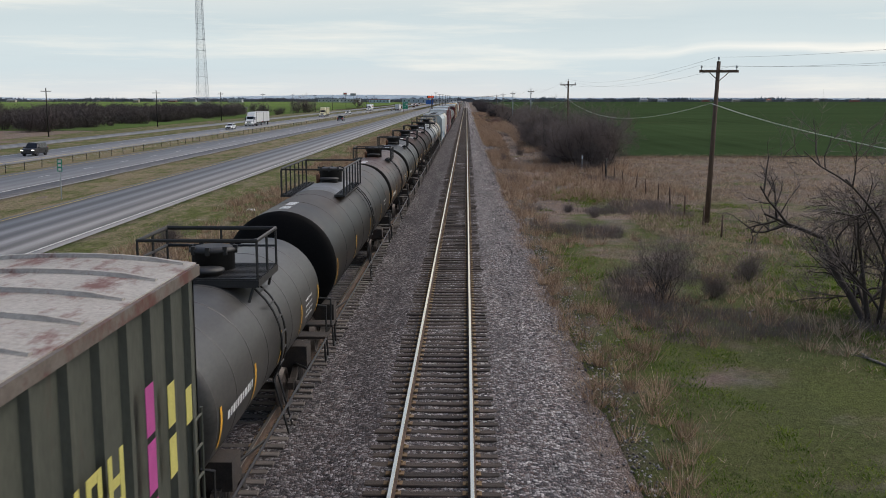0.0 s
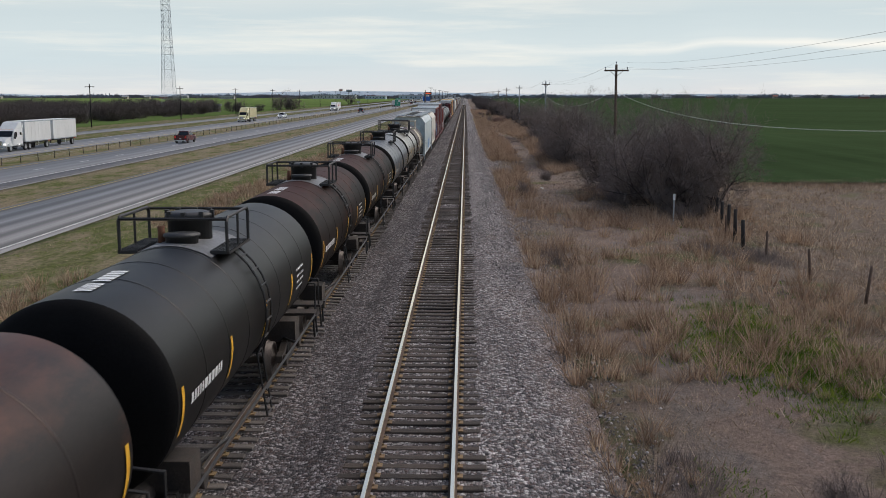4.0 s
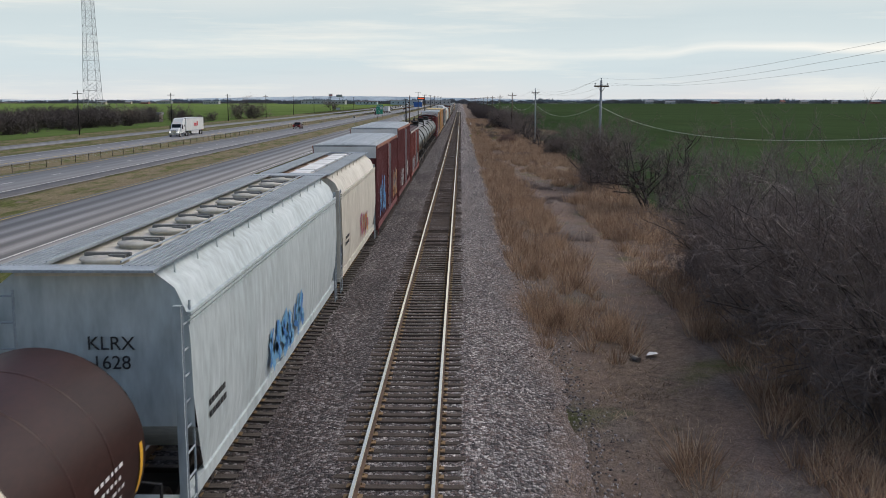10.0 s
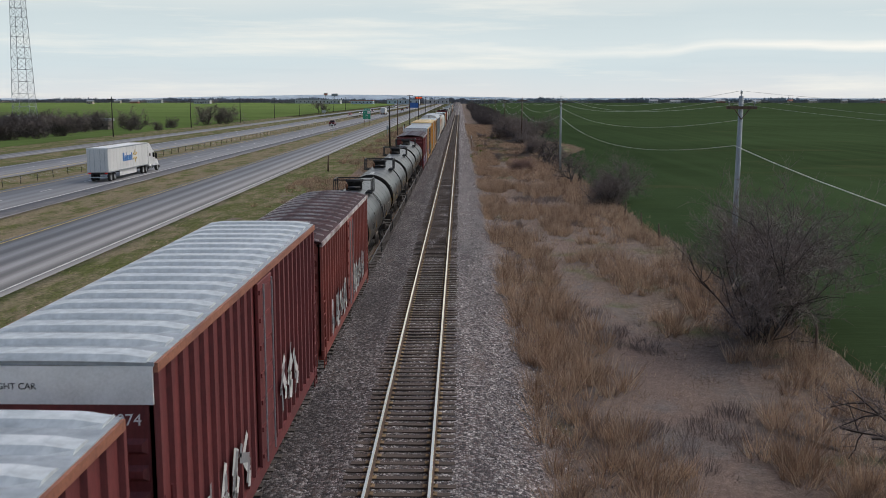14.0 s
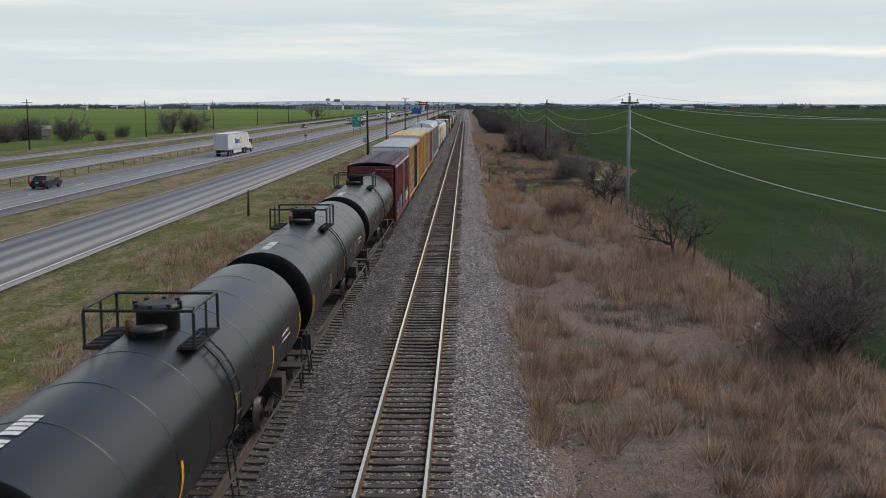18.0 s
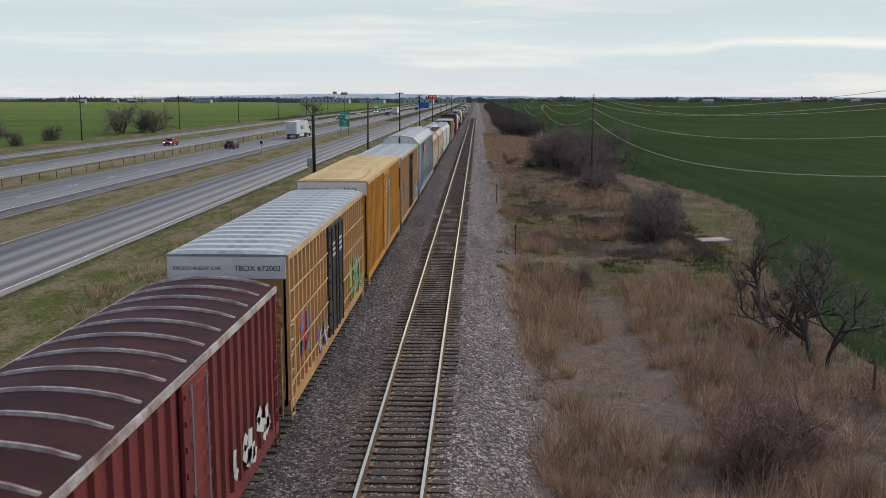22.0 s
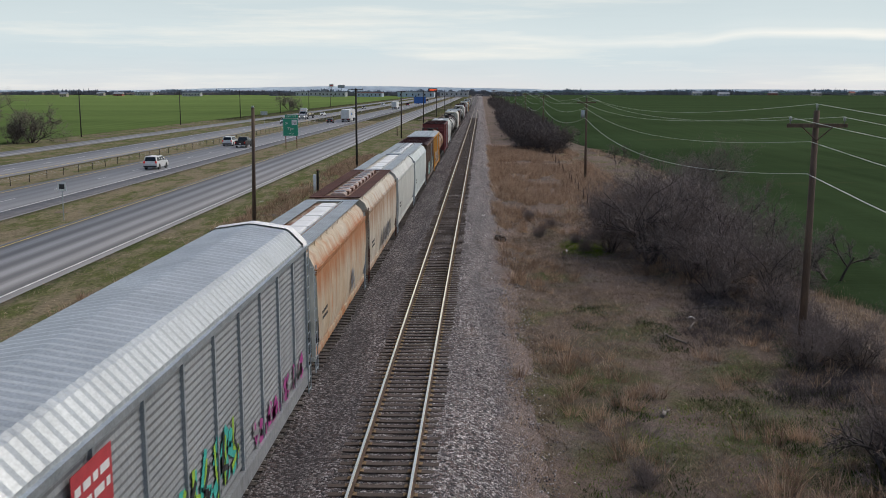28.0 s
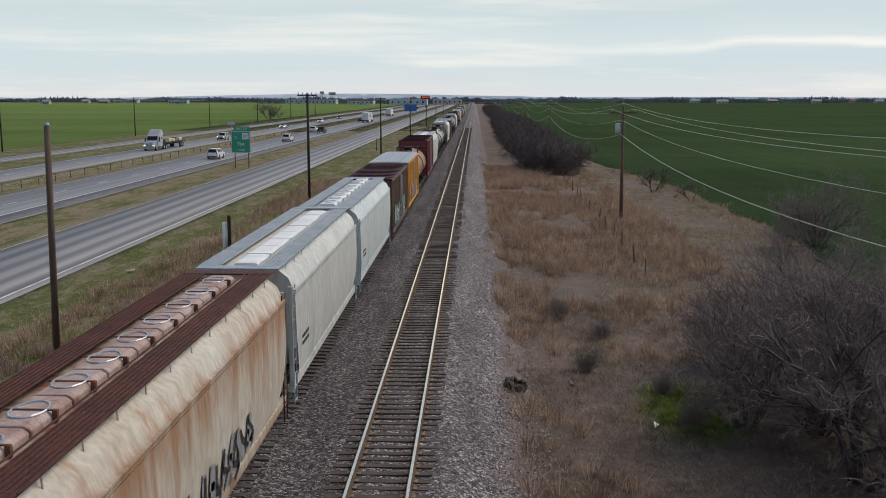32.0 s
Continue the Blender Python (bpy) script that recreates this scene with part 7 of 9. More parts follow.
MATTED = grass_material("matted_dry_grass", ((0.0, (0.1, 0.075, 0.055)), (0.4, (0.24, 0.18, 0.125)), (0.8, (0.42, 0.32, 0.22)), (1.0, (0.66, 0.55, 0.41))))
grass("matted_grass", MATTED, "matted dry grass lying over the rough ground", 15000, matted_dry, 16, 0.2, 0.011, 33, 2.3, 0.32)
grass("dead_twigs", DARK_TWIG, "dense dark dead twigs under the brush by the field", 1700, dead_brush, 44, 0.42, 0.008, 36, 1.6, 0.45)
grass("verge_dry_grass", RUSSET, "tall brown dry grass along the siding", 6500, verge_dry, 34, 0.7, 0.017, 5, 0.85, 0.36)


def field_margin(r):
    y = r.uniform(126, 540)
    e = edge_of_field(y)
    return e + r.gauss(-0.6, 0.8), y, r.uniform(0.4, 1.1)


def meadow_edge(r):
    return 15.5 + r.random() * 75, 125.5 + r.gauss(0.3, 1.6), r.uniform(0.5, 1.2)


grass("margin_grass", STRAW, "ragged dry grass where the meadow meets the wheat", 2500, meadow_edge, 12, 0.45, 0.018, 19, 0.9, 0.35)
grass("margin_grass", STRAW, "pale dry grass along the margin of the wheat field", 6500, field_margin, 14, 0.5, 0.014, 9, 0.8, 0.3)
grass("verge_green_grass", GREEN, "short green verge grass", 7000, verge_green, 9, 0.13, 0.018, 6, 1.6, 0.4)
grass("verge_straw", STRAW, "short bleached grass through the green verge", 7000, verge_straw, 9, 0.2, 0.015, 16, 1.6, 0.4)


def brush_floor(r):
    y = r.uniform(380, 446) if r.random() < 0.6 else r.uniform(100, 205)
    x = r.uniform(6.5, 19)
    return None if x > edge_of_field(y) or patch(x, y, 0.25, 11.0) < -0.1 else (x, y, r.uniform(0.5, 1.3))


grass("brush_litter", TWIG, "dark fallen twigs and dead weeds under the thickets", 6000, brush_floor, 9, 0.16, 0.012, 10, 4.0, 0.5)


def lush_spot(r):
    return 9.7 + r.gauss(0, 1.2), 73.0 + r.gauss(0, 2.6), r.uniform(0.6, 1.2)


grass("green_weeds", GREEN, "round patch of bright green weeds in dry grass", 1300, lush_spot, 14, 0.22, 0.018, 12, 1.1, 0.3)

# ---- utility poles and wires, east side ----
POLE_Y = [-28.5, 56.4, 141.4, 225.1, 312.4, 398.0, 481.5] + [481.5 + 85 * k for k in range(1, 14)]
POLE_X = 15.35


def pole_top(y):
    return float(np.interp(y, (-28.5, 56.4, 141.4, 225.1, 312.4, 398.0, 481.5), (9.3, 9.2, 9.5, 9.05, 8.95, 8.85, 8.6)))



def arm_pole(x, y, base, top, label, arm=2.3, leanx=0.0, box_on=False, pole_mat=None):
    t = thing("utility_pole", pose(x, y, base), label, "utility pole", "utility poles beside the railway")
    H = top - base
    bm = bmesh.new()
    cyl(bm, (0, 0, -0.5), (leanx, 0, H), 0.17, 12, 0.11)
    part("pole", bm, pole_mat or WOOD_POLE, t)
    bm = bmesh.new()
    box(bm, leanx - arm / 2, leanx + arm / 2, -0.19, -0.09, H - 0.65, H - 0.5)
    a = part("crossarm", bm, WOOD_POLE, t)
    for s in (-1, 1):
        bm = bmesh.new()
        pipe(bm, ((leanx + s * arm * 0.28, -0.2, H - 0.58), (leanx, -0.16, H - 1.15)), 0.025, 5)
        part("brace", bm, WOOD_POLE, t)
    for sx, z in ((-arm / 2 + 0.12, H - 0.5), (arm / 2 - 0.12, H - 0.5), (0, H)):
        bm = bmesh.new()
        lathe_z(bm, ((0.02, z), (0.02, z + 0.1), (0.06, z + 0.12), (0.045, z + 0.18), (0.06, z + 0.2), (0.03, z + 0.27)), leanx + sx, -0.14 if sx else 0, 10)
        part("insulator", bm, GALV, t)
    if box_on:
        bm = bmesh.new()
        lathe_z(bm, ((0.2, H - 2.4), (0.24, H - 2.35), (0.24, H - 1.55), (0.2, H - 1.5)), leanx - 0.42, 0, 14)
        part("transformer", bm, GALV, t, "grey pole transformer")
    return t


GREY_POLE = surf("pale_grey_pole", (0.33, 0.36, 0.37), (0.25, 0.27, 0.28), 0.6, 0, 9, 1.0, (3, 3, 0.5))
for k, y in enumerate(POLE_Y):
    base = right_level(y) - 0.15
    lean = {1: 0.35, 0: 0.2}.get(k, 0.06 if k % 2 else -0.05)
    arm_pole(POLE_X - lean * 0.5, y, base, pole_top(y), "tall weathered wooden utility pole with crossarm" if k not in (3, 4) else "tall grey weathered utility pole with short crossarm", leanx=lean, box_on=k == 6, pole_mat=GREY_POLE if k in (3, 4) else None, arm=2.3 if k not in (3, 4) else 1.5)


def wires(name, label, mat, radius, tracks, ys, sag, tops=None):
    t = thing(name, pose(0, 0, 0), label, "power line", "overhead wires")
    for x, z in tracks:
        for (ya, yb) in zip(ys, ys[1:]):
            bm = bmesh.new()
            za = z - 9.55 + pole_top(ya)
            zb = z - 9.55 + pole_top(yb)
            pts = [(x, ya + (yb - ya) * u, za + (zb - za) * u - sag * 4 * u * (1 - u)) for u in np.linspace(0, 1, 15)]
            pipe(bm, pts, radius, 4)
            part("wire", bm, mat, t)
    return t


WIRE = surf("pale_aluminium_wire", (0.62, 0.62, 0.58), (0.5, 0.5, 0.47), 0.4, 0.3, 30, 2)
wires("power_line", "pale overhead conductors slung between wooden poles", WIRE, 0.011, ((POLE_X - 1.03, 9.3), (POLE_X + 1.03, 9.3), (POLE_X, 9.8)), POLE_Y[3:], 1.0)
wires("power_line", "thin overhead conductors slung between wooden poles", surf("dull_wire", (0.25, 0.26, 0.27), (0.2, 0.2, 0.21), 0.5, 0.2, 30, 2), 0.006, ((POLE_X - 1.03, 9.3), (POLE_X + 1.03, 9.3), (POLE_X, 9.8)), POLE_Y[:4], 0.9)
wires("neutral_line", "pale overhead neutral wire", WIRE, 0.012, ((POLE_X - 0.15, 8.35),), POLE_Y[3:], 1.3)
wires("telephone_cable", "pale sagging telephone cable below the conductors", WIRE, 0.017, ((POLE_X - 0.2, 7.1),), POLE_Y, 1.75)


# ---- west verge poles, signs and small posts ----
def bare_pole(x, y, top, label, mat=WOOD_POLE, r=0.16, lean=0.0, arm=False, box_on=False):
    t = thing("wooden_pole", pose(x, y, -1.15), label, "utility pole", "poles on the verge")
    H = top + 1.15
    bm = bmesh.new()
    cyl(bm, (0, 0, -0.4), (lean, 0, H), r, 12, r * 0.8)
    part("pole", bm, mat, t)
    bm = bmesh.new()
    cyl(bm, (lean, 0, H), (lean, 0, H + 0.12), r * 0.85, 12, r * 0.5)
    part("cap", bm, GALV if not box_on else mat, t)
    if arm:
        for z in (H - 0.15,):
            bm = bmesh.new()
            box(bm, -1.0, 1.0, -0.2, -0.08, z - 0.06, z + 0.06)
            part("crossarm", bm, mat, t)
            for x2 in (-0.9, -0.45, 0.45, 0.9):
                bm = bmesh.new()
                cyl(bm, (x2, -0.14, z + 0.06), (x2, -0.14, z + 0.3), 0.04, 8)
                part("insulator", bm, GALV, t)
    if box_on:
        bm = bmesh.new()
        box(bm, -0.62, -0.22, -0.25, 0.1, 4.0, 4.75)
        part("meter_box", bm, GALV, t, "grey metal meter box", bevel=0.02)
        bm = bmesh.new()
        pipe(bm, ((-0.42, -0.1, 4.0), (-0.42, -0.1, 3.2), (-0.55, -0.1, 2.4)), 0.03)
        part("conduit", bm, GALV, t)
        bm = bmesh.new()
        box(bm, -0.6, 0.35, -0.1, 0.0, H - 0.32, H - 0.22)
        part("bracket", bm, GALV, t)
        bm = bmesh.new()
        cyl(bm, (-0.5, -0.05, H - 0.22), (-0.5, -0.05, H + 0.02), 0.07, 8)
        part("insulator", bm, GALV, t)
    return t


DARK_POLE = surf("black_creosoted_pole", (0.03, 0.024, 0.02), (0.015, 0.013, 0.012), 0.85, 0, 10, 1, (5, 5, 0.5), bump=0.4)
bare_pole(-16.7, 310.9, 1.1, "short leaning wooden stub post on the verge", r=0.12, lean=0.1)
bare_pole(-12.12, 367.5, 7.2, "dark creosoted pole with a meter box on the verge", DARK_POLE, 0.17, -0.05, box_on=True)
bare_pole(-14.75, 432.6, 8.3, "brown wooden pole standing alone on the verge", r=0.15, lean=0.18)
bare_pole(-14.6, 494.0, 9.7, "brown wooden pole with a small crossarm", DARK_POLE, 0.15, arm=True)
bare_pole(-17.0, 588.0, 1.2, "short wooden post on the verge", r=0.12)
for y in (578, 662, 750, 840, 940):
    bare_pole(-15.2, y, 9.2, "wooden pole on the verge far along the line", DARK_POLE, 0.15, arm=True)
for k in range(12):
    y = 131 + 75.0 * k
    t = thing("utility_pole", pose(-88.5, y, -1.2), "dark wooden utility pole beyond the highway", "utility pole", "utility poles beyond the highway")
    bm = bmesh.new()
    cyl(bm, (0, 0, -0.4), (0, 0, 10.4), 0.16, 8, 0.11)
    part("pole", bm, DARK_POLE, t)
    bm = bmesh.new()
    box(bm, -1.1, 1.1, -0.08, 0.08, 9.6, 9.75)
    part("crossarm", bm, DARK_POLE, t)


def post_with_plate(name, x, y, z, top, plate_mat, w, h, label, category, rows=3, ink=STENCIL, post_mat=GALV, group="", gap=0.0):
    t = thing(name, pose(x, y, z), label, category, group)
    bm = bmesh.new()
    box(bm, -0.035, 0.035, -0.02, 0.02, -0.2, top - z)
    part("post", bm, post_mat, t)
    bm = bmesh.new()
    box(bm, -w / 2, w / 2, -0.035, -0.022, top - z - h, top - z)
    p = part("plate", bm, plate_mat, t, bevel=0.004)
    bm = bmesh.new()
    rr = random.Random(int(y))
    for k in range(rows):
        zz = top - z - h + (k + 0.5) * h / rows
        box(bm, -w * 0.3, w * 0.3, -0.041, -0.036, zz - h / rows * 0.28, zz + h / rows * 0.28)
    part("bars", bm, ink, p)
    return t


SIGN_GREEN = plain("green_sign_sheeting", (0.015, 0.3, 0.18), 0.4)
SIGN_BLUE = plain("blue_sign_sheeting", (0.02, 0.12, 0.42), 0.4)
post_with_plate("mile_marker", -33.0, 77.6, -1.3, 2.05, SIGN_GREEN, 0.42, 1.0, "narrow green mile marker on a steel post", "road sign")
post_with_plate("route_sign", -32.7, 440.2, -1.3, 1.95, WHITE, 0.75, 0.75, "small white and black route sign on a post", "road sign", 1, DECAL_BLACK)
post_with_plate("railway_milepost", 3.8, 373.7, right_level(373.7) - 0.3, 1.45, WHITE, 0.22, 0.6, "thin white railway milepost beside the ballast", "milepost", 3, DECAL_BLACK, RUST)
post_with_plate("railway_post", 4.4, 344.0, right_level(344) - 0.3, 0.9, RUST, 0.12, 0.3, "thin rusty marker post beside the ballast", "marker post", 1, RUST, RUST)
post_with_plate("marker_post", 13.0, 102.5, -0.6, 1.0, WHITE, 0.14, 0.35, "thin metal marker post before the thicket", "marker post", 1, WHITE, GALV)
post_with_plate("back_of_road_sign", -66.5, 672.0, -1.2, 2.6, GALV, 2.2, 1.1, "grey back of a road sign beyond the highway", "road sign", 1, GALV)
# white cable marker
t = thing("pipeline_marker", pose(-14.7, 460.0, -1.15), "white and black pipeline marker post on the verge", "marker post")
bm = bmesh.new()
cyl(bm, (0, 0, -0.2), (0, 0, 2.1), 0.16, 12)
part("post", bm, WHITE, t)
bm = bmesh.new()
box(bm, 0.22, 0.42, -0.1, 0.1, -0.2, 2.5)
part("stub", bm, DARK_POLE, t)
bm = bmesh.new()
cyl(bm, (0.32, 0, 2.5), (0.32, 0, 2.62), 0.13, 10)
part("cap", bm, RUST, t)

# exit sign
t = thing("exit_sign", pose(-32.95, 542.0, -1.2), "large green highway exit sign on two steel posts", "road sign")
for x in (-0.95, 1.1):
    bm = bmesh.new()
    box(bm, x - 0.06, x + 0.06, 0.0, 0.14, -0.2, 5.3)
    part("post", bm, RUST, t)
bm = bmesh.new()
box(bm, -1.45, 1.45, -0.08, -0.02, 2.2, 5.45)
panel = part("panel", bm, SIGN_GREEN, t, bevel=0.05)
bm = bmesh.new()
for x0, x1, z0, z1 in ((-1.42, 1.42, 2.22, 2.27), (-1.42, 1.42, 5.38, 5.43), (-1.42, -1.37, 2.22, 5.43), (1.37, 1.42, 2.22, 5.43)):
    box(bm, x0, x1, -0.086, -0.081, z0, z1)
part("border", bm, STENCIL, panel)
bm = bmesh.new()
box(bm, -1.0, 1.4, -0.08, -0.02, 5.5, 6.15)
tab = part("exit_tab", bm, SIGN_GREEN, t)
lettering("word", "EXIT 277", 0.46, pose(0.2, -0.09, 5.82, 90, 0, 0), STENCIL, t)
bm = bmesh.new()
box(bm, 0.25, 1.2, -0.088, -0.081, 4.25, 5.2)
part("route_plate", bm, STENCIL, panel)
lettering("word", "707", 0.5, pose(0.72, -0.095, 4.62, 90, 0, 0), DECAL_BLACK, t)
lettering("word", "20", 0.5, pose(-0.75, -0.09, 4.55, 90, 0, 0), STENCIL, t)
lettering("word", "Tye", 0.75, pose(0.0, -0.09, 3.55, 90, 0, 0), STENCIL, t)
lettering("word", "1 MILE", 0.42, pose(0.0, -0.09, 2.65, 90, 0, 0), STENCIL, t)
t = thing("services_sign", pose(-35.5, 975.0, -1.2), "blue highway services sign far along the road", "road sign")
for x in (-2.2, 2.2):
    bm = bmesh.new()
    box(bm, x - 0.1, x + 0.1, 0, 0.2, -0.2, 3.2)
    part("post", bm, GALV, t)
bm = bmesh.new()
box(bm, -3.6, 3.6, -0.1, 0.0, 2.0, 6.0)
part("panel", bm, SIGN_BLUE, t)

# cable barrier in the highway median
t = thing("cable_barrier", pose(-52.4, 0, -1.45), "low cable barrier on dark posts in the highway median", "cable barrier", kind="structure")
bm = bmesh.new()
cyl(bm, (0, 0, -0.3), (0, 0, 0.95), 0.045, 6)
me = mesh_of(bm, "post", DARK_POLE)
for k in range(170):
    o = part("post", me, None, t)
    o.matrix_basis = pose(0, 60 + 4.9 * k, 0, rng.uniform(-3, 3), rng.uniform(-3, 3), 0)
for z in (0.5, 0.7, 0.86):
    bm = bmesh.new()
    cyl(bm, (0.07, 50, z), (0.07, 1000, z), 0.006, 4)
    part("cable", bm, GALV, t)


# fence east of the line
def fence(pts, step, label, seed):
    r = random.Random(seed)
    t = thing("wire_fence", pose(0, 0, 0), label, "fence", "field fences")
    shapes = []
    for k in range(3):
        bm = bmesh.new()
        cyl(bm, (0, 0, -0.3), (r.uniform(-0.06, 0.06), r.uniform(-0.06, 0.06), r.uniform(1.1, 1.4)), 0.065, 7, 0.05)
        shapes.append(mesh_of(bm, "post", WOOD_POLE))
    tops = []
    for (xa, ya), (xb, yb) in zip(pts, pts[1:]):
        n = max(1, int(math.hypot(xb - xa, yb - ya) / step))
        for k in range(n):
            x, y = xa + (xb - xa) * k / n + r.uniform(-0.15, 0.15), ya + (yb - ya) * k / n
            o = part("post", r.choice(shapes), None, t)
            o.matrix_basis = pose(x, y, land(x, y), r.uniform(-5, 5), r.uniform(-5, 5), r.uniform(0, 360))
            tops.append((x, y, land(x, y)))
    for dz in (0.5, 0.95):
        bm = bmesh.new()
        pipe(bm, [(p[0], p[1], p[2] + dz) for p in tops], 0.006, 3)
        part("strand", bm, RUST, t)
    return t


fence(((14.6, 50), (14.8, 70), (14.6, 84), (14.3, 96), (14.0, 101)), 4.2, "old wire fence on weathered wooden posts", 1)
fence(((15.0, 205), (15.2, 250), (15.0, 308), (15.4, 335)), 6.5, "sagging wire fence along the wheat field", 2)
fence(((12.6, 452), (13.2, 480), (13.8, 525)), 5.5, "wire fence in tall dry grass", 3)
for k in range(5):
    t = thing("fence_post", pose(14.1 + 0.4 * k, 92 + 2.9 * k, -0.6, rng.uniform(-4, 4), rng.uniform(-4, 4), 0), "thick dark corner post of the old fence", "fence post", "corner posts")
    bm = bmesh.new()
    cyl(bm, (0, 0, -0.3), (0, 0, rng.uniform(1.3, 1.7)), 0.11, 8, 0.09)
    part("post", bm, DARK_POLE, t)

# ---- litter on the ground ----
RUBBER = surf("dusty_black_rubber", (0.015, 0.015, 0.015), (0.03, 0.028, 0.026), 0.8, 0, 30, 3)
t = thing("discarded_tyre", pose(3.85, 428.3, right_level(428) + 0.28, 14, 8, 30), "torn black discarded tyre on the ballast edge", "tyre")
bm = bmesh.new()
prof = [(0.22, -0.12), (0.34, -0.14), (0.42, -0.1), (0.43, 0.1), (0.34, 0.14), (0.22, 0.12)]
rings = [[bm.verts.new((r_ * math.cos(k * math.tau / 22), r_ * math.sin(k * math.tau / 22), z + 0.06 * math.sin(k * 1.7))) for k in range(22)] for r_, z in prof]
for p, q in zip(rings, rings[1:]):
    for k in range(19):
        bm.faces.new((p[k], p[k + 1], q[k + 1], q[k])).smooth = True
part("casing", bm, RUBBER, t)
bm = bmesh.new()
box(bm, -0.75, -0.3, -0.35, -0.15, -0.3, -0.1)
part("flap", bm, RUBBER, t, bevel=0.03)
GREY_WOOD = surf("bleached_driftwood", (0.24, 0.21, 0.18), (0.13, 0.11, 0.095), 0.9, 0, 12, 1.5, (6, 1, 6), bump=0.4)
for x, y, l, a, r_ in ((4.22, 40.2, 0.75, 40, 0.045), (14.5, 280.2, 1.7, 80, 0.2), (13.7, 268.5, 2.2, 75, 0.14), (12.6, 266.5, 1.6, 50, 0.07), (10.0, 277, 1.8, 70, 0.05), (8.7, 391.2, 0.7, 60, 0.08), (6.6, 153.9, 0.5, 110, 0.09), (4.4, 353, 0.6, 20, 0.05), (12.5, 404, 2.6, 60, 0.06), (11.0, 401.5, 2.0, 110, 0.05), (6.0, 429.7, 0.5, 95, 0.07), (10.6, 30.5, 2.0, 70, 0.05), (12.4, 24.5, 1.8, 100, 0.05), (13.2, 199, 2.6, 70, 0.1), (11.6, 203, 2.0, 120, 0.06), (14.2, 408, 2.4, 20, 0.06)):
    z = land(x, y) + r_ * 0.6
    t = thing("fallen_branch", pose(x, y, z, 0, 0, a), "bleached fallen branch lying on dry ground" if y > 45 else "pale broken stick lying on the ballast edge", "branch", "fallen branches")
    bm = bmesh.new()
    cyl(bm, (-l / 2, 0, 0), (l * 0.1, 0.08 * l, 0.02), r_, 7, r_ * 0.85)
    cyl(bm, (l * 0.1, 0.08 * l, 0.02), (l / 2, 0.0, 0.03), r_ * 0.85, 7, r_ * 0.5)
    part("stem", bm, GREY_WOOD, t)
    bm = bmesh.new()
    cyl(bm, (0.0, 0.05 * l, 0.02), (0.25 * l, 0.3 * l, 0.1), r_ * 0.5, 5, r_ * 0.2)
    part("twig", bm, GREY_WOOD, t)
for x, y, w in ((8.3, 425.0, 0.35), (7.2, 154.4, 0.3), (12.4, 405.0, 0.3), (-17.2, 62.0, 0.35), (-15.0, 68.0, 0.4), (-16.2, 52, 0.5), (-12.8, 255, 0.35), (6.9, 122.5, 0.25), (-18.5, 452.0, 0.4)):
    bm = bmesh.new()
    vs = [bm.verts.new((rng.uniform(-0.5, 0.5) * w + dx * w, rng.uniform(-0.2, 0.2) * w + dy * w, rng.uniform(0.02, 0.22))) for dx, dy in ((-0.5, -0.5), (0.5, -0.5), (0.5, 0.5), (-0.5, 0.5), (0, 0))]
    for a, b in ((0, 1), (1, 2), (2, 3), (3, 0)):
        bm.faces.new((vs[a], vs[b], vs[4]))
    solid("litter_scrap", bm, WHITE, "crumpled white scrap of litter in the grass", "litter", "litter", m=pose(x, y, land(x, y)))
bm = bmesh.new()
box(bm, -1.1, 1.1, -0.8, 0.8, -0.2, 0.06)
solid("concrete_slab", bm, surf("bleached_concrete", (0.42, 0.38, 0.33), (0.3, 0.27, 0.24), 0.9), "pale concrete slab lying flat by the field", "slab", m=pose(18.4, 351, land(18.4, 351) + 0.05, 0, 0, 12))
brush = random.Random(41)
for x, y, s in ((15.4, 356.4, 0.5), (16.4, 358.4, 0.62), (15.0, 360.4, 0.52), (16.6, 362.2, 0.55), (15.6, 353.6, 0.45), (15.4, 397.0, 0.42), (16.4, 400.0, 0.5), (17.2, 396.8, 0.45)):
    plant(THICKET, x, y, s, brush, "bare_shrub", "dark bare brush tangled at the edge of the field", "shrubs")
# brush pile and low junipers
plant(DEAD, 20.0, 377.0, 0.7, rng, "brush_pile", "heap of cut grey branches by the field", "brush piles")
plant(DEAD, 21.0, 378.2, 0.6, rng, "brush_pile", "heap of cut grey branches by the field", "brush piles")
for x, y, s in ((3.4, 337.5, 0.5), (4.0, 336.6, 0.5), (3.7, 326.0, 0.42), (3.5, 343.0, 0.45), (4.6, 120.5, 0.6), (5.4, 362, 0.6)):
    def spot(r, x=x, y=y, s=s):
        return x + r.gauss(0, 0.16), y + r.gauss(0, 0.2), r.uniform(0.6, 1.2) * s * 2
    grass("green_tuft", GREEN, "small dark green weed tuft on the ballast edge", 10, spot, 22, 0.3, 0.014, int(y))


# ---- road vehicles ----
def car_coat(name, c, rough=0.3):
    m = plain(name, c, rough)
    return m


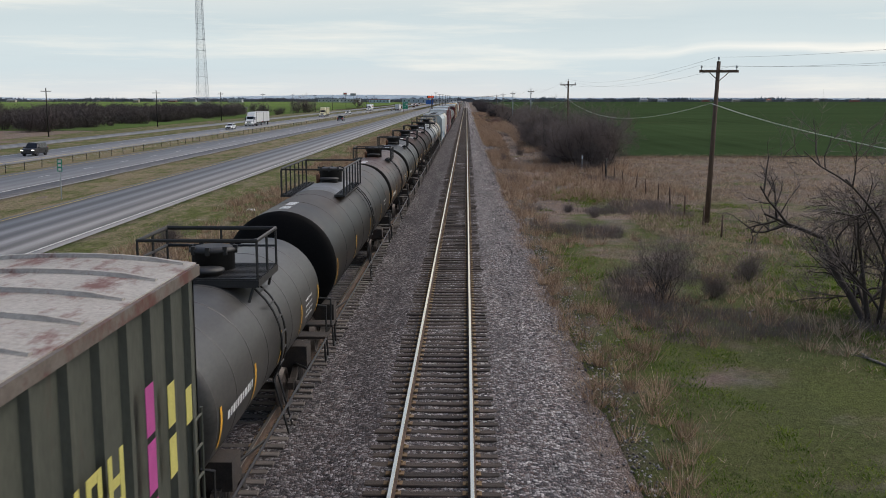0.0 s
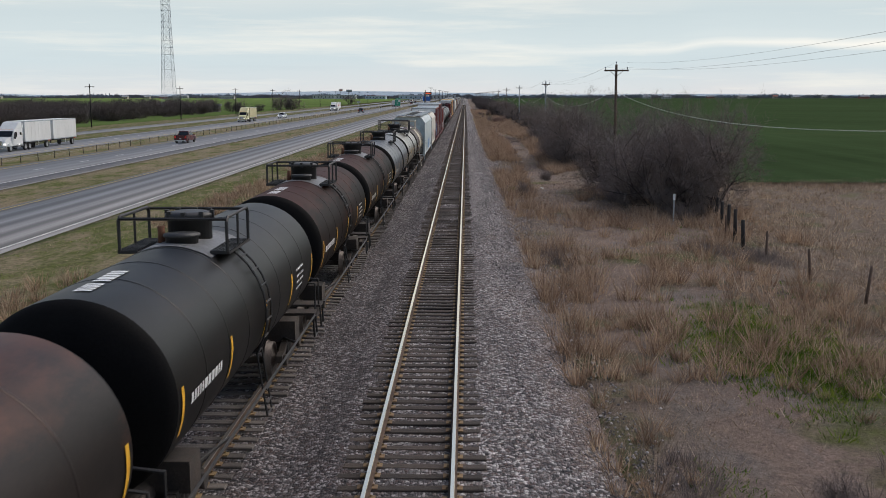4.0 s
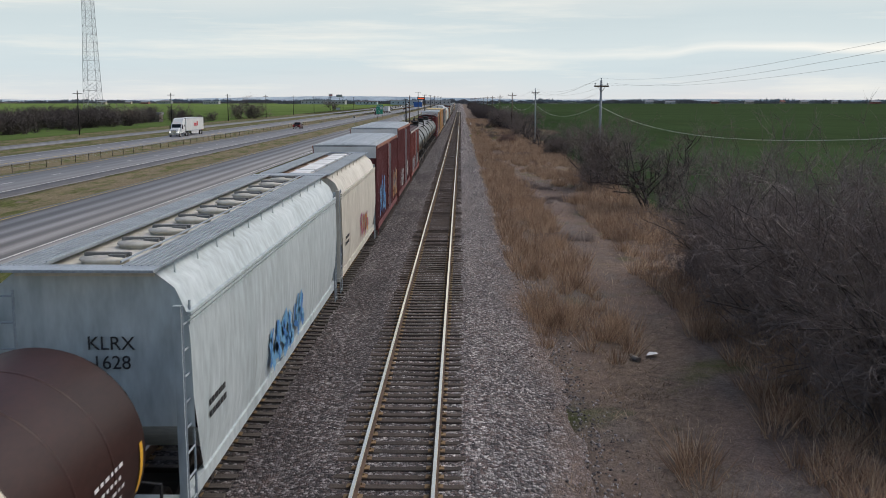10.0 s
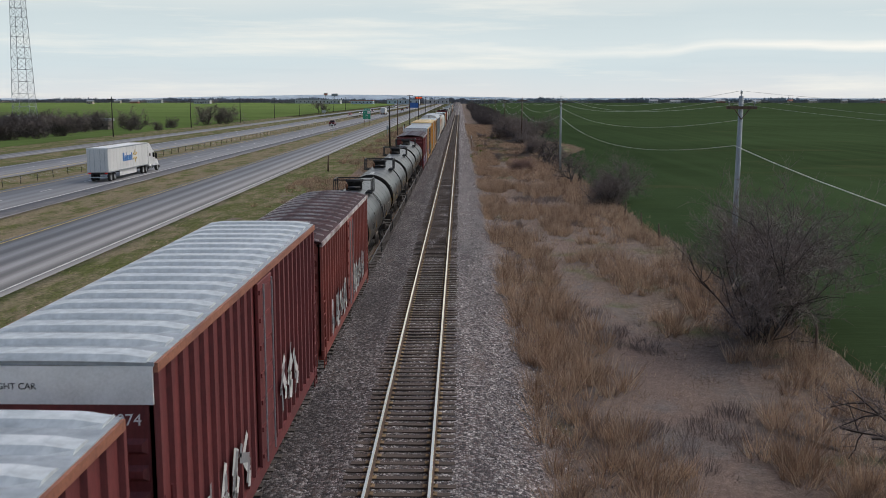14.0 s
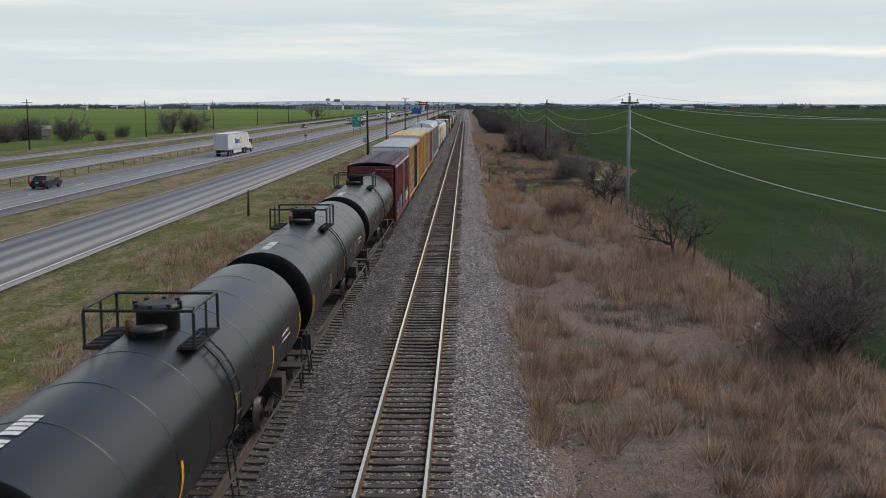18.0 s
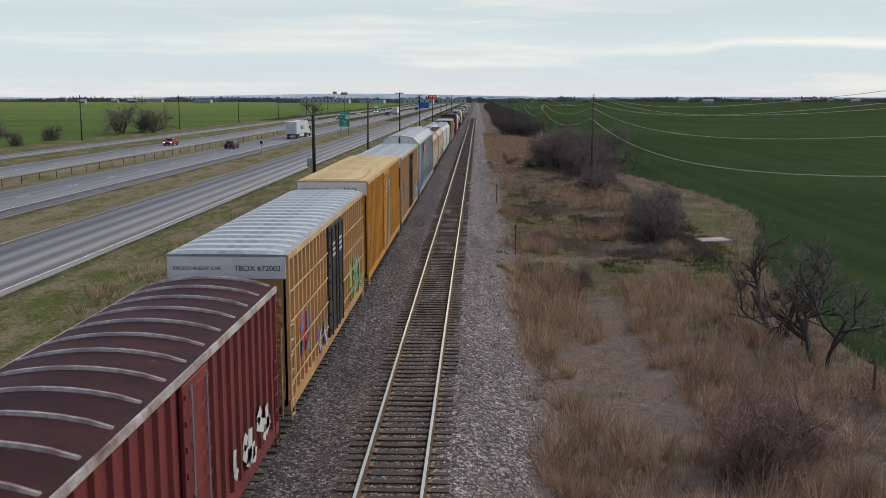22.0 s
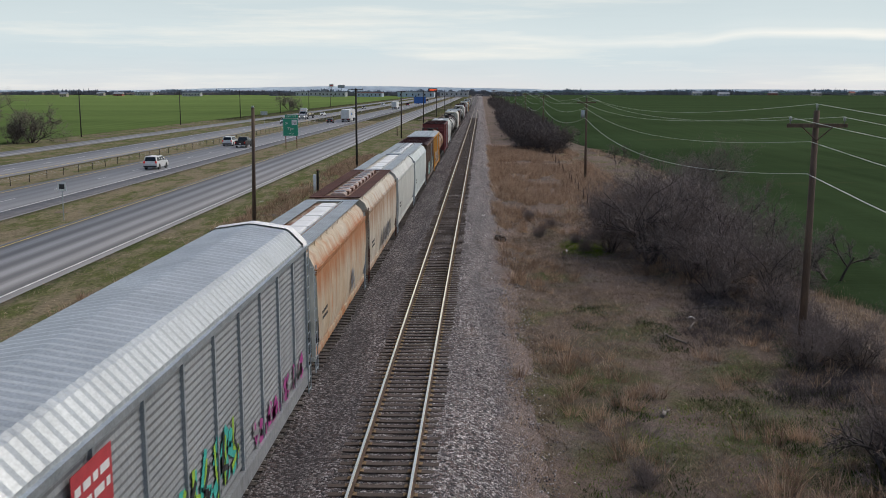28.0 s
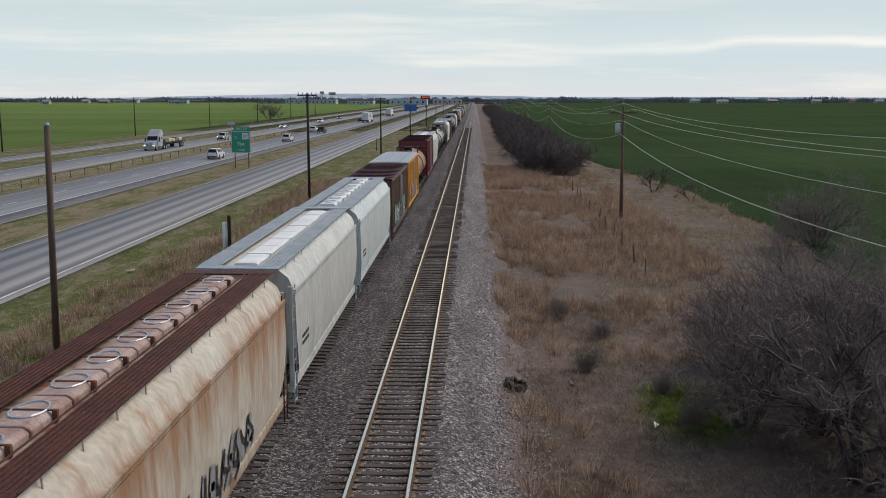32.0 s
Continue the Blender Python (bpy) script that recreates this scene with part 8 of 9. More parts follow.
COAT = {k: car_coat(k + "_car_paint", c) for k, c in dict(white=(0.72, 0.73, 0.72), black=(0.014, 0.014, 0.016), dark_red=(0.085, 0.008, 0.01), maroon=(0.085, 0.016, 0.02), red=(0.3, 0.02, 0.018), charcoal=(0.04, 0.042, 0.046), cream=(0.62, 0.56, 0.32), silver=(0.36, 0.38, 0.4), tan=(0.3, 0.25, 0.17)).items()}
GLASS_DARK = plain("dark_tinted_glass", (0.012, 0.014, 0.017), 0.08)
TYRE = surf("road_tyre_rubber", (0.02, 0.02, 0.021), (0.03, 0.03, 0.03), 0.85, 0, 30, 3)
RIM = plain("alloy_wheel_rim", (0.42, 0.43, 0.45), 0.35, 0.7)
TRIM_BLACK = plain("black_plastic_trim", (0.02, 0.02, 0.021), 0.6)
CHROME = plain("bright_chrome", (0.7, 0.71, 0.72), 0.15, 1.0)
HEADLAMP = glow("lit_headlamp", (1.0, 0.95, 0.85), 2.0)
TAILLAMP = glow("red_tail_lamp", (0.5, 0.015, 0.01), 0.35)
AMBER = glow("amber_marker_lamp", (0.8, 0.3, 0.03), 0.3)
TRAILER_WHITE = surf("white_trailer_skin", (0.7, 0.71, 0.7), (0.6, 0.61, 0.6), 0.45, 0, 14, 0.5, (1, 1, 0.3))


def prism_x(bm, prof, x0, x1, inset=0.0):
    """A closed outline of (y, z) run across x."""
    a = [bm.verts.new((x0, y, z)) for y, z in prof]
    b = [bm.verts.new((x1, y, z)) for y, z in prof]
    n = len(prof)
    for k in range(n):
        bm.faces.new((a[k], a[(k + 1) % n], b[(k + 1) % n], b[k]))
    bm.faces.new(a[::-1])
    bm.faces.new(b)


def frustum(bm, y0, y1, w, z, ty0, ty1, tw, tz):
    lo = [bm.verts.new(p) for p in ((-w, y0, z), (w, y0, z), (w, y1, z), (-w, y1, z))]
    hi = [bm.verts.new(p) for p in ((-tw, ty0, tz), (tw, ty0, tz), (tw, ty1, tz), (-tw, ty1, tz))]
    for k in range(4):
        bm.faces.new((lo[k], lo[(k + 1) % 4], hi[(k + 1) % 4], hi[k]))
    bm.faces.new(hi)
    bm.faces.new(lo[::-1])


def pane(name, parent, quad, out, mat, grow=0.0):
    """A thin glass plate on four corners, pushed out along out."""
    bm = bmesh.new()
    o = Vector(out) * 0.012
    a = [bm.verts.new(Vector(p) - o) for p in quad]
    b = [bm.verts.new(Vector(p) + o) for p in quad]
    bm.faces.new(b)
    bm.faces.new(a[::-1])
    for k in range(4):
        bm.faces.new((a[k], a[(k + 1) % 4], b[(k + 1) % 4], b[k]))
    return part(name, bm, mat, parent)


def road_wheel_meshes(r, w):
    tyre, rim = bmesh.new(), bmesh.new()
    n = 20
    for bm, prof in ((tyre, ((r * 0.62, -w / 2), (r * 0.93, -w / 2), (r, -w / 2 + 0.03), (r, w / 2 - 0.03), (r * 0.93, w / 2), (r * 0.62, w / 2))), (rim, ((r * 0.62, w / 2 - 0.02), (r * 0.55, w / 2 - 0.05), (r * 0.2, w / 2 - 0.02), (0.01, w / 2 - 0.01)))):
        rings = [[bm.verts.new((x, q * math.cos(k * math.tau / n), q * math.sin(k * math.tau / n))) for k in range(n)] for q, x in prof]
        for p, q in zip(rings, rings[1:]):
            for k in range(n):
                bm.faces.new((p[k], p[(k + 1) % n], q[(k + 1) % n], q[k])).smooth = True
    return mesh_of(tyre, "tyre", TYRE), mesh_of(rim, "rim", RIM)


CAR_WHEEL, TRUCK_WHEEL = road_wheel_meshes(0.36, 0.24), road_wheel_meshes(0.51, 0.32)


def road_wheel(parent, x, y, meshes, r):
    w = part("wheel", meshes[0], None, parent)
    w.matrix_basis = pose(x, y, r, 0, 0, 0 if x > 0 else 180)
    part("rim", meshes[1], None, w, "pale wheel rim")


def lamps(parent, yf, yr, zf, zr, w, lit):
    for s in (-1, 1):
        bm = bmesh.new()
        box(bm, s * w - 0.17, s * w + 0.17, yf - 0.06, yf + 0.02, zf - 0.07, zf + 0.07)
        part("headlight", bm, HEADLAMP if lit else CHROME, parent, bevel=0.01)
        bm = bmesh.new()
        box(bm, s * (w + 0.03) - 0.1, s * (w + 0.03) + 0.1, yr - 0.03, yr + 0.05, zr - 0.14, zr + 0.14)
        part("tail_light", bm, TAILLAMP, parent, bevel=0.01)


def motor_car(kind, coat, label, lit):
    t = thing({"sedan": "sedan", "suv": "sport_utility_vehicle", "pickup": "pickup_truck"}[kind], pose(0, 0, -1.05), label, {"sedan": "car", "suv": "car", "pickup": "pickup truck"}[kind], "vehicles on the highway")
    W = {"sedan": 0.91, "suv": 0.97, "pickup": 1.0}[kind]
    if kind == "sedan":
        prof = ((-2.36, 0.42), (-2.4, 0.7), (-2.3, 0.98), (-1.6, 1.0), (0.95, 0.96), (1.9, 0.84), (2.32, 0.66), (2.4, 0.5), (2.35, 0.28), (-2.3, 0.28))
        house, axle, zf, zr = (-1.95, 1.15, 0.95, -1.25, 0.35, 1.45), 1.4, 0.66, 0.84
    elif kind == "suv":
        prof = ((-2.4, 0.45), (-2.44, 0.8), (-2.38, 1.12), (1.15, 1.1), (2.15, 1.02), (2.42, 0.82), (2.45, 0.5), (2.4, 0.32), (-2.35, 0.32))
        house, axle, zf, zr = (-2.36, 1.3, 1.08, -2.1, 0.55, 1.78), 1.45, 0.84, 1.02
    else:
        prof = ((-2.9, 0.55), (-2.92, 0.85), (-2.9, 0.95), (1.35, 1.15), (2.5, 1.1), (2.85, 0.95), (2.9, 0.55), (2.85, 0.4), (-2.85, 0.45))
        house, axle, zf, zr = (-1.0, 1.5, 1.12, -0.85, 0.75, 1.9), 1.85, 0.92, 0.98
    bm = bmesh.new()
    prism_x(bm, prof, -W, W)
    body = part("body", bm, coat, t, bevel=0.07)
    y0, y1, z, ty0, ty1, tz = house
    w, tw = W - 0.04, W - 0.24
    bm = bmesh.new()
    frustum(bm, y0, y1, w, z, ty0, ty1, tw, tz)
    part("cabin", bm, coat, t, bevel=0.05)

    def at(u, v, s):
        ya, yb = y0 + (ty0 - y0) * v, y1 + (ty1 - y1) * v
        return (s * (w + (tw - w) * v + 0.005), ya + (yb - ya) * u, z + (tz - z) * v)
    for s in (-1, 1):
        for u0, u1 in ((0.07, 0.36), (0.4, 0.64), (0.67, 0.92)) if kind == "suv" else ((0.12, 0.48), (0.52, 0.9)):
            pane("side_window", t, (at(u0, 0.12, s), at(u1, 0.12, s), at(u1, 0.86, s), at(u0, 0.86, s)), (s, 0, 0.3), GLASS_DARK)
        bm = bmesh.new()
        box(bm, s * (W + 0.1) - 0.1, s * (W + 0.1) + 0.1, y1 - 0.35, y1 - 0.25, z + 0.02, z + 0.2)
        part("door_mirror", bm, coat, t, bevel=0.02)
        for y in (-axle, axle):
            road_wheel(t, s * (W - 0.1), y, CAR_WHEEL, 0.36)
            bm = bmesh.new()
            cyl(bm, (s * (W - 0.2), y, 0.38), (s * (W + 0.006), y, 0.38), 0.42, 18)
            part("wheel_arch", bm, TRIM_BLACK, t)
    for name, ya, yb, d in (("rear_window", y0, ty0, -1), ("windscreen", y1, ty1, 1)):
        q = []
        for sx, v in ((-0.86, 0.12), (0.86, 0.12), (0.84, 0.88), (-0.84, 0.88)):
            q.append((sx * (w + (tw - w) * v), ya + (yb - ya) * v, z + (tz - z) * v))
        pane(name, t, q, (0, d, 0.5), GLASS_DARK)
    if kind == "pickup":
        bm = bmesh.new()
        box(bm, -W, W, -2.9, -2.82, 0.85, 1.3)
        part("tailgate", bm, coat, t, bevel=0.02)
        for s in (-1, 1):
            bm = bmesh.new()
            box(bm, min(s * W, s * (W - 0.09)), max(s * W, s * (W - 0.09)), -2.85, -1.0, 0.9, 1.32)
            part("bed_side", bm, coat, t, bevel=0.02)
        bm = bmesh.new()
        box(bm, -W + 0.1, W - 0.1, -2.82, -1.02, 0.94, 0.99)
        part("bed_liner", bm, TRIM_BLACK, t)
    L0, L1 = prof[1][0], prof[-3][0]
    for y, d, nm in ((L1, 1, "front_bumper"), (L0, -1, "rear_bumper")):
        bm = bmesh.new()
        box(bm, -W + 0.08, W - 0.08, min(y, y + d * 0.05), max(y, y + d * 0.05), 0.36, 0.56)
        part(nm, bm, TRIM_BLACK if kind != "pickup" else CHROME, t, bevel=0.02)
    bm = bmesh.new()
    box(bm, -0.5, 0.5, L1 - 0.05, L1 + 0.03, zf - 0.15, zf + 0.05)
    part("grille", bm, TRIM_BLACK, t)
    bm = bmesh.new()
    box(bm, -0.17, 0.17, L0 - 0.03, L0 + 0.01, 0.68, 0.82)
    part("plate", bm, STENCIL, t)
    lamps(t, L1 + 0.01, L0, zf, zr, W - 0.2, lit)
    if kind == "suv":
        for s in (-1, 1):
            bm = bmesh.new()
            cyl(bm, (s * (tw - 0.06), ty0 + 0.2, tz + 0.05), (s * (tw - 0.06), ty1 - 0.1, tz + 0.05), 0.025, 6)
            part("roof_rail", bm, TRIM_BLACK, t)
    return t


def tractor(t, coat, lit):
    """A conventional sleeper tractor, its bumper at y = 0, running back along -y."""
    bm = bmesh.new()
    prism_x(bm, ((-2.0, 0.75), (-2.0, 1.95), (-0.45, 1.7), (-0.08, 1.45), (0.0, 0.75)), -0.95, 0.95)
    part("bonnet", bm, coat, t, bevel=0.12)
    bm = bmesh.new()
    prism_x(bm, ((-5.0, 0.85), (-5.0, 3.1), (-2.9, 2.95), (-2.55, 2.85), (-1.95, 1.9), (-1.9, 0.75)), -1.2, 1.2)
    part("cab", bm, coat, t, bevel=0.1)
    bm = bmesh.new()
    prism_x(bm, ((-5.0, 3.0), (-5.0, 4.0), (-4.2, 3.95), (-2.75, 2.9)), -1.15, 1.15)
    part("roof_fairing", bm, coat, t, bevel=0.12)
    pane("windscreen", t, ((-1.0, -2.02, 1.99), (1.0, -2.02, 1.99), (1.0, -2.5, 2.76), (-1.0, -2.5, 2.76)), (0, 1, 0.6), GLASS_DARK)
    for s in (-1, 1):
        pane("side_window", t, ((s * 1.205, -2.25, 1.95), (s * 1.205, -3.2, 1.95), (s * 1.205, -3.2, 2.65), (s * 1.205, -2.55, 2.65)), (s, 0, 0), GLASS_DARK)
        pane("sleeper_window", t, ((s * 1.205, -4.1, 2.2), (s * 1.205, -4.6, 2.2), (s * 1.205, -4.6, 2.55), (s * 1.205, -4.1, 2.55)), (s, 0, 0), GLASS_DARK)
        bm = bmesh.new()
        box(bm, min(s * 1.28, s * 1.5), max(s * 1.28, s * 1.5), -2.25, -2.12, 1.7, 2.5)
        part("mirror", bm, TRIM_BLACK, t, bevel=0.02)
        bm = bmesh.new()
        pipe(bm, ((s * 1.15, -2.3, 2.4), (s * 1.4, -2.2, 2.4)), 0.025)
        part("mirror_arm", bm, TRIM_BLACK, t)
        bm = bmesh.new()
        cyl(bm, (s * 0.95, -4.9, 0.75), (s * 0.95, -3.1, 0.75), 0.33, 14)
        part("fuel_tank", bm, CHROME, t)
        bm = bmesh.new()
        cyl(bm, (s * 1.1, -5.1, 0.9), (s * 1.1, -5.1, 3.7), 0.075, 10)
        part("exhaust_stack", bm, CHROME, t)
        bm = bmesh.new()
        prism_x(bm, ((-1.75, 0.75), (-1.6, 1.1), (-1.25, 1.2), (-0.75, 1.1), (-0.55, 0.75)), min(s * 0.9, s * 1.22), max(s * 0.9, s * 1.22))
        part("fender", bm, coat, t, bevel=0.04)
        road_wheel(t, s * 1.05, -1.15, TRUCK_WHEEL, 0.51)
        for y in (-5.9, -7.2):
            road_wheel(t, s * 1.0, y, TRUCK_WHEEL, 0.51)
        bm = bmesh.new()
        box(bm, min(s * 0.7, s * 1.0), max(s * 0.7, s * 1.0), -0.16, 0.0, 0.95, 1.15)
        part("headlight", bm, HEADLAMP if lit else CHROME, t, bevel=0.02)
    bm = bmesh.new()
    box(bm, -0.55, 0.55, -0.06, 0.03, 0.85, 1.5)
    part("grille", bm, CHROME, t, bevel=0.03)
    bm = bmesh.new()
    box(bm, -1.2, 1.2, -0.15, 0.12, 0.35, 0.72)
    part("bumper", bm, CHROME, t, bevel=0.05)
    bm = bmesh.new()
    box(bm, -0.45, 0.45, -7.9, -1.5, 0.65, 0.95)
    part("chassis", bm, TRIM_BLACK, t)
    bm = bmesh.new()
    for x in np.linspace(-0.8, 0.8, 5):
        box(bm, x - 0.06, x + 0.06, -2.72, -2.6, 3.0, 3.06)
    part("marker_lights", bm, AMBER, t)["kind"] = "stuff"


def box_trailer(t, y1, y0, skin, zt=4.05, axles=2, bars_mat=None, star=None):
    bm = bmesh.new()
    box(bm, -1.3, 1.3, y0, y1, 1.15, zt)
    bod = part("trailer_body", bm, skin, t, "tall box trailer", bevel=0.04)
    for s in (-1, 1):
        for z in (1.17, zt - 0.08):
            bm = bmesh.new()
            box(bm, min(s * 1.29, s * 1.325), max(s * 1.29, s * 1.325), y0, y1, z - 0.06, z + 0.07)
            part("trailer_rail", bm, GALV, bod)
        bm = bmesh.new()
        y = y0 + 0.6
        while y < y1:
            box(bm, min(s * 1.298, s * 1.308), max(s * 1.298, s * 1.308), y - 0.02, y + 0.02, 1.25, zt - 0.15)
            y += 1.2
        part("panel_seams", bm, skin, bod)["kind"] = "stuff"
        bm = bmesh.new()
        box(bm, min(s * 1.16, s * 1.2), max(s * 1.16, s * 1.2), y0 + 4.2, y1 - 4.6, 0.45, 1.13)
        part("side_skirt", bm, skin, t)
        for k in range(axles):
            road_wheel(t, s * 1.0, y0 + 1.2 + k * 1.3, TRUCK_WHEEL, 0.51)
        bm = bmesh.new()
        box(bm, s * 0.7 - 0.07, s * 0.7 + 0.07, y1 - 3.6, y1 - 3.45, 0.35, 1.15)
        part("landing_leg", bm, TRIM_BLACK, t)
        bm = bmesh.new()
        box(bm, min(s * 0.03, s * 1.24), max(s * 0.03, s * 1.24), y0 - 0.03, y0 + 0.01, 1.22, zt - 0.12)
        d = part("rear_door", bm, skin, t, bevel=0.01)
        for x in (0.35, 0.9):
            bm = bmesh.new()
            cyl(bm, (s * x, y0 - 0.05, 1.2), (s * x, y0 - 0.05, zt - 0.15), 0.025, 6)
            part("lock_rod", bm, GALV, d)
        bm = bmesh.new()
        box(bm, s * 1.0 - 0.16, s * 1.0 + 0.16, y0 - 0.04, y0 + 0.02, 0.98, 1.1)
        part("tail_light", bm, TAILLAMP, t)
        if bars_mat:
            c = (y0 + y1) / 2 - 2.4
            for k, (w, h) in enumerate(((0.75, 1.05), (0.5, 0.7), (0.22, 1.05), (0.75, 0.7), (0.6, 0.7), (0.5, 0.7), (0.4, 0.95))):
                bm = bmesh.new()
                box(bm, min(s * 1.306, s * 1.316), max(s * 1.306, s * 1.316), c, c + w * 0.8, 2.15, 2.15 + h)
                part("emblem_bar", bm, bars_mat, bod, "blue emblem bar")
                c += w * 0.8 + 0.1
            if star:
                for k in range(6):
                    a = k * math.pi / 3
                    bm = bmesh.new()
                    cy, cz = c + 0.95, 2.6
                    cyl(bm, (s * 1.308, cy + 0.3 * math.sin(a), cz + 0.3 * math.cos(a)), (s * 1.308, cy + 0.75 * math.sin(a), cz + 0.75 * math.cos(a)), 0.07, 6)
                    part("emblem_ray", bm, star, bod, "yellow emblem ray")
    bm = bmesh.new()
    box(bm, -0.9, 0.9, y0 + 0.2, y1 - 1.0, 0.9, 1.15)
    part("trailer_frame", bm, TRIM_BLACK, t)
    bm = bmesh.new()
    box(bm, -1.1, 1.1, y0 - 0.02, y0 + 0.1, 0.5, 0.62)
    part("underride_bar", bm, GALV, t)
    return bod


def semi(kind, coat, skin, label, lit, **kw):
    t = thing("semi_truck", pose(0, 0, -1.05), label, "semi truck", "vehicles on the highway")
    tractor(t, coat, lit)
    if kind == "double":
        box_trailer(t, -5.5, -14.2, skin, axles=1)
        box_trailer(t, -15.1, -23.8, skin, axles=1)
    elif kind == "flatbed":
        bm = bmesh.new()
        box(bm, -1.3, 1.3, -20.0, -5.4, 1.2, 1.42)
        part("deck", bm, GRIME, t)
        bm = bmesh.new()
        box(bm, -0.5, 0.5, -19.6, -6.2, 0.8, 1.2)
        part("trailer_frame", bm, TRIM_BLACK, t)
        for k in range(5):
            bm = bmesh.new()
            box(bm, -1.15, 1.15, -8.8 - k * 2.3, -6.8 - k * 2.3, 1.42, 1.95 + 0.2 * (k % 2))
            part("load_bundle", bm, COAT["cream"] if k % 3 else GREY_WOOD, t, "strapped bundle of pale timber", bevel=0.03)
        for s in (-1, 1):
            for y in (-18.6, -17.3):
                road_wheel(t, s * 1.0, y, TRUCK_WHEEL, 0.51)
    else:
        box_trailer(t, -5.5, -20.6 if kind == "long" else -14.5, skin, **kw)
    return t


def drives(ob, x, y_zero, v):
    """Steady speed along the road; v below zero comes towards the camera."""
    MOVING.append((ob, [(s, pose(x, y_zero + v * s, -1.05, 0, 0, 0 if v > 0 else 180)) for s in np.linspace(0.0, 32.0, 9)]))


LOGO_BLUE, LOGO_YELLOW, LOGO_RED = plain("blue_emblem_paint", (0.02, 0.16, 0.45), 0.5), plain("yellow_emblem_paint", (0.75, 0.5, 0.05), 0.5), plain("red_emblem_paint", (0.55, 0.03, 0.04), 0.5)
drives(motor_car("suv", COAT["black"], "black sport utility vehicle on the far carriageway", True), -61, 136.5, -32)
drives(motor_car("sedan", COAT["white"], "white sedan with lit headlights on the highway", True), -61, 254.6, -33.9)
drives(semi("double", COAT["white"], TRAILER_WHITE, "white semi truck pulling two short white trailers", True), -62, 280.7, -25.8)
drives(semi("short", COAT["cream"], COAT["cream"], "pale yellow semi truck with a pale yellow box trailer", True), -62, 426, -25.7)
drives(motor_car("pickup", COAT["white"], "white pickup truck on the far carriageway", True), -59, 497, -31.9)
drives(semi("long", COAT["white"], TRAILER_WHITE, "white semi truck with red emblem bars on its trailer", True, bars_mat=LOGO_RED), -62, 630.6, -28.9)
drives(motor_car("sedan", COAT["red"], "red sedan with lit headlights on the highway", True), -61, 499.7 + 32 * 21.5, -32)
drives(motor_car("suv", COAT["maroon"], "maroon sport utility vehicle on the far carriageway", True), -61, 603.7 + 31 * 23, -31)
drives(semi("flatbed", COAT["silver"], None, "silver flatbed semi truck loaded with pale timber bundles", True), -61, 677 + 31 * 29, -31)
drives(motor_car("pickup", COAT["dark_red"], "dark red pickup truck driving away on the highway", False), -44.5, 74.2, 32.8)
drives(motor_car("pickup", COAT["charcoal"], "dark grey pickup truck driving away on the highway", False), -44, 349, 31)
drives(semi("long", COAT["white"], TRAILER_WHITE, "white semi truck with blue emblem bars on a long white trailer", False, bars_mat=LOGO_BLUE, star=LOGO_YELLOW), -41.8, 264.8 + 20.6 - 27.7 * 13, 27.7)
drives(motor_car("sedan", COAT["black"], "black sedan driving away on the highway", False), -45.5, 371.7 - 33.5 * 19, 33.5)
drives(motor_car("pickup", COAT["black"], "black pickup truck driving away on the highway", False), -41.8, 406 - 34 * 24, 34)
drives(motor_car("suv", COAT["white"], "white crossover driving away on the highway", False), -45.5, 406.5 - 35 * 24, 35)
drives(motor_car("suv", COAT["white"], "white sport utility vehicle driving away on the highway", False), -41.8, 424.5 - 33.6 * 26, 33.6)
drives(motor_car("suv", COAT["white"], "white sport utility vehicle behind the others on the highway", False), -41.8, 460.3 - 33.5 * 29, 33.5)
# small distant traffic
for kind, c, x, y, v in (("suv", "silver", -59, 905, -8.5), ("sedan", "white", -61.5, 1010, -9), ("suv", "white", -59, 1090, -9.5), ("sedan", "charcoal", -61.5, 1180, -10), ("suv", "white", -62, 1260, -9), ("pickup", "dark_red", -41.8, 800, 9), ("suv", "charcoal", -45.5, 930, 9)):
    drives(motor_car(kind, COAT[c], c.replace("_", " ") + (" pickup truck" if kind == "pickup" else " car") + " far along the highway", v < 0), x, y, v)
drives(semi("long", COAT["white"], TRAILER_WHITE, "white semi truck far ahead on the highway", False), -43.5, 650, 9)


# ---- lattice tower ----
def lattice_tower(x, y):
    t = thing("lattice_tower", pose(x, y, -1.15), "tall slender grey lattice mast beyond the highway", "lattice tower")
    TOWER = surf("dull_tower_steel", (0.36, 0.39, 0.42), (0.28, 0.3, 0.33), 0.6, 0.3, 10, 0.5)
    def w(z):
        return float(np.interp(z, (0, 36, 80), (2.6, 1.55, 1.0)))
    zs = [0.0]
    while zs[-1] < 80:
        zs.append(zs[-1] + max(2.0, w(zs[-1]) * 1.5))
    corners = ((-1, -1), (1, -1), (1, 1), (-1, 1))
    for a, b in corners:
        bm = bmesh.new()
        pipe(bm, [(a * w(z), b * w(z), z) for z in zs], 0.075, 6)
        part("tower_leg", bm, TOWER, t)
    for z0, z1 in zip(zs, zs[1:]):
        bm = bmesh.new()
        for (a, b), (c, d) in zip(corners, corners[1:] + corners[:1]):
            cyl(bm, (a * w(z0), b * w(z0), z0), (c * w(z1), d * w(z1), z1), 0.045, 5)
            cyl(bm, (c * w(z0), d * w(z0), z0), (a * w(z1), b * w(z1), z1), 0.045, 5)
            cyl(bm, (a * w(z1), b * w(z1), z1), (c * w(z1), d * w(z1), z1), 0.045, 5)
        part("cross_brace", bm, TOWER, t)["kind"] = "stuff"
    return t


lattice_tower(-121, 453)


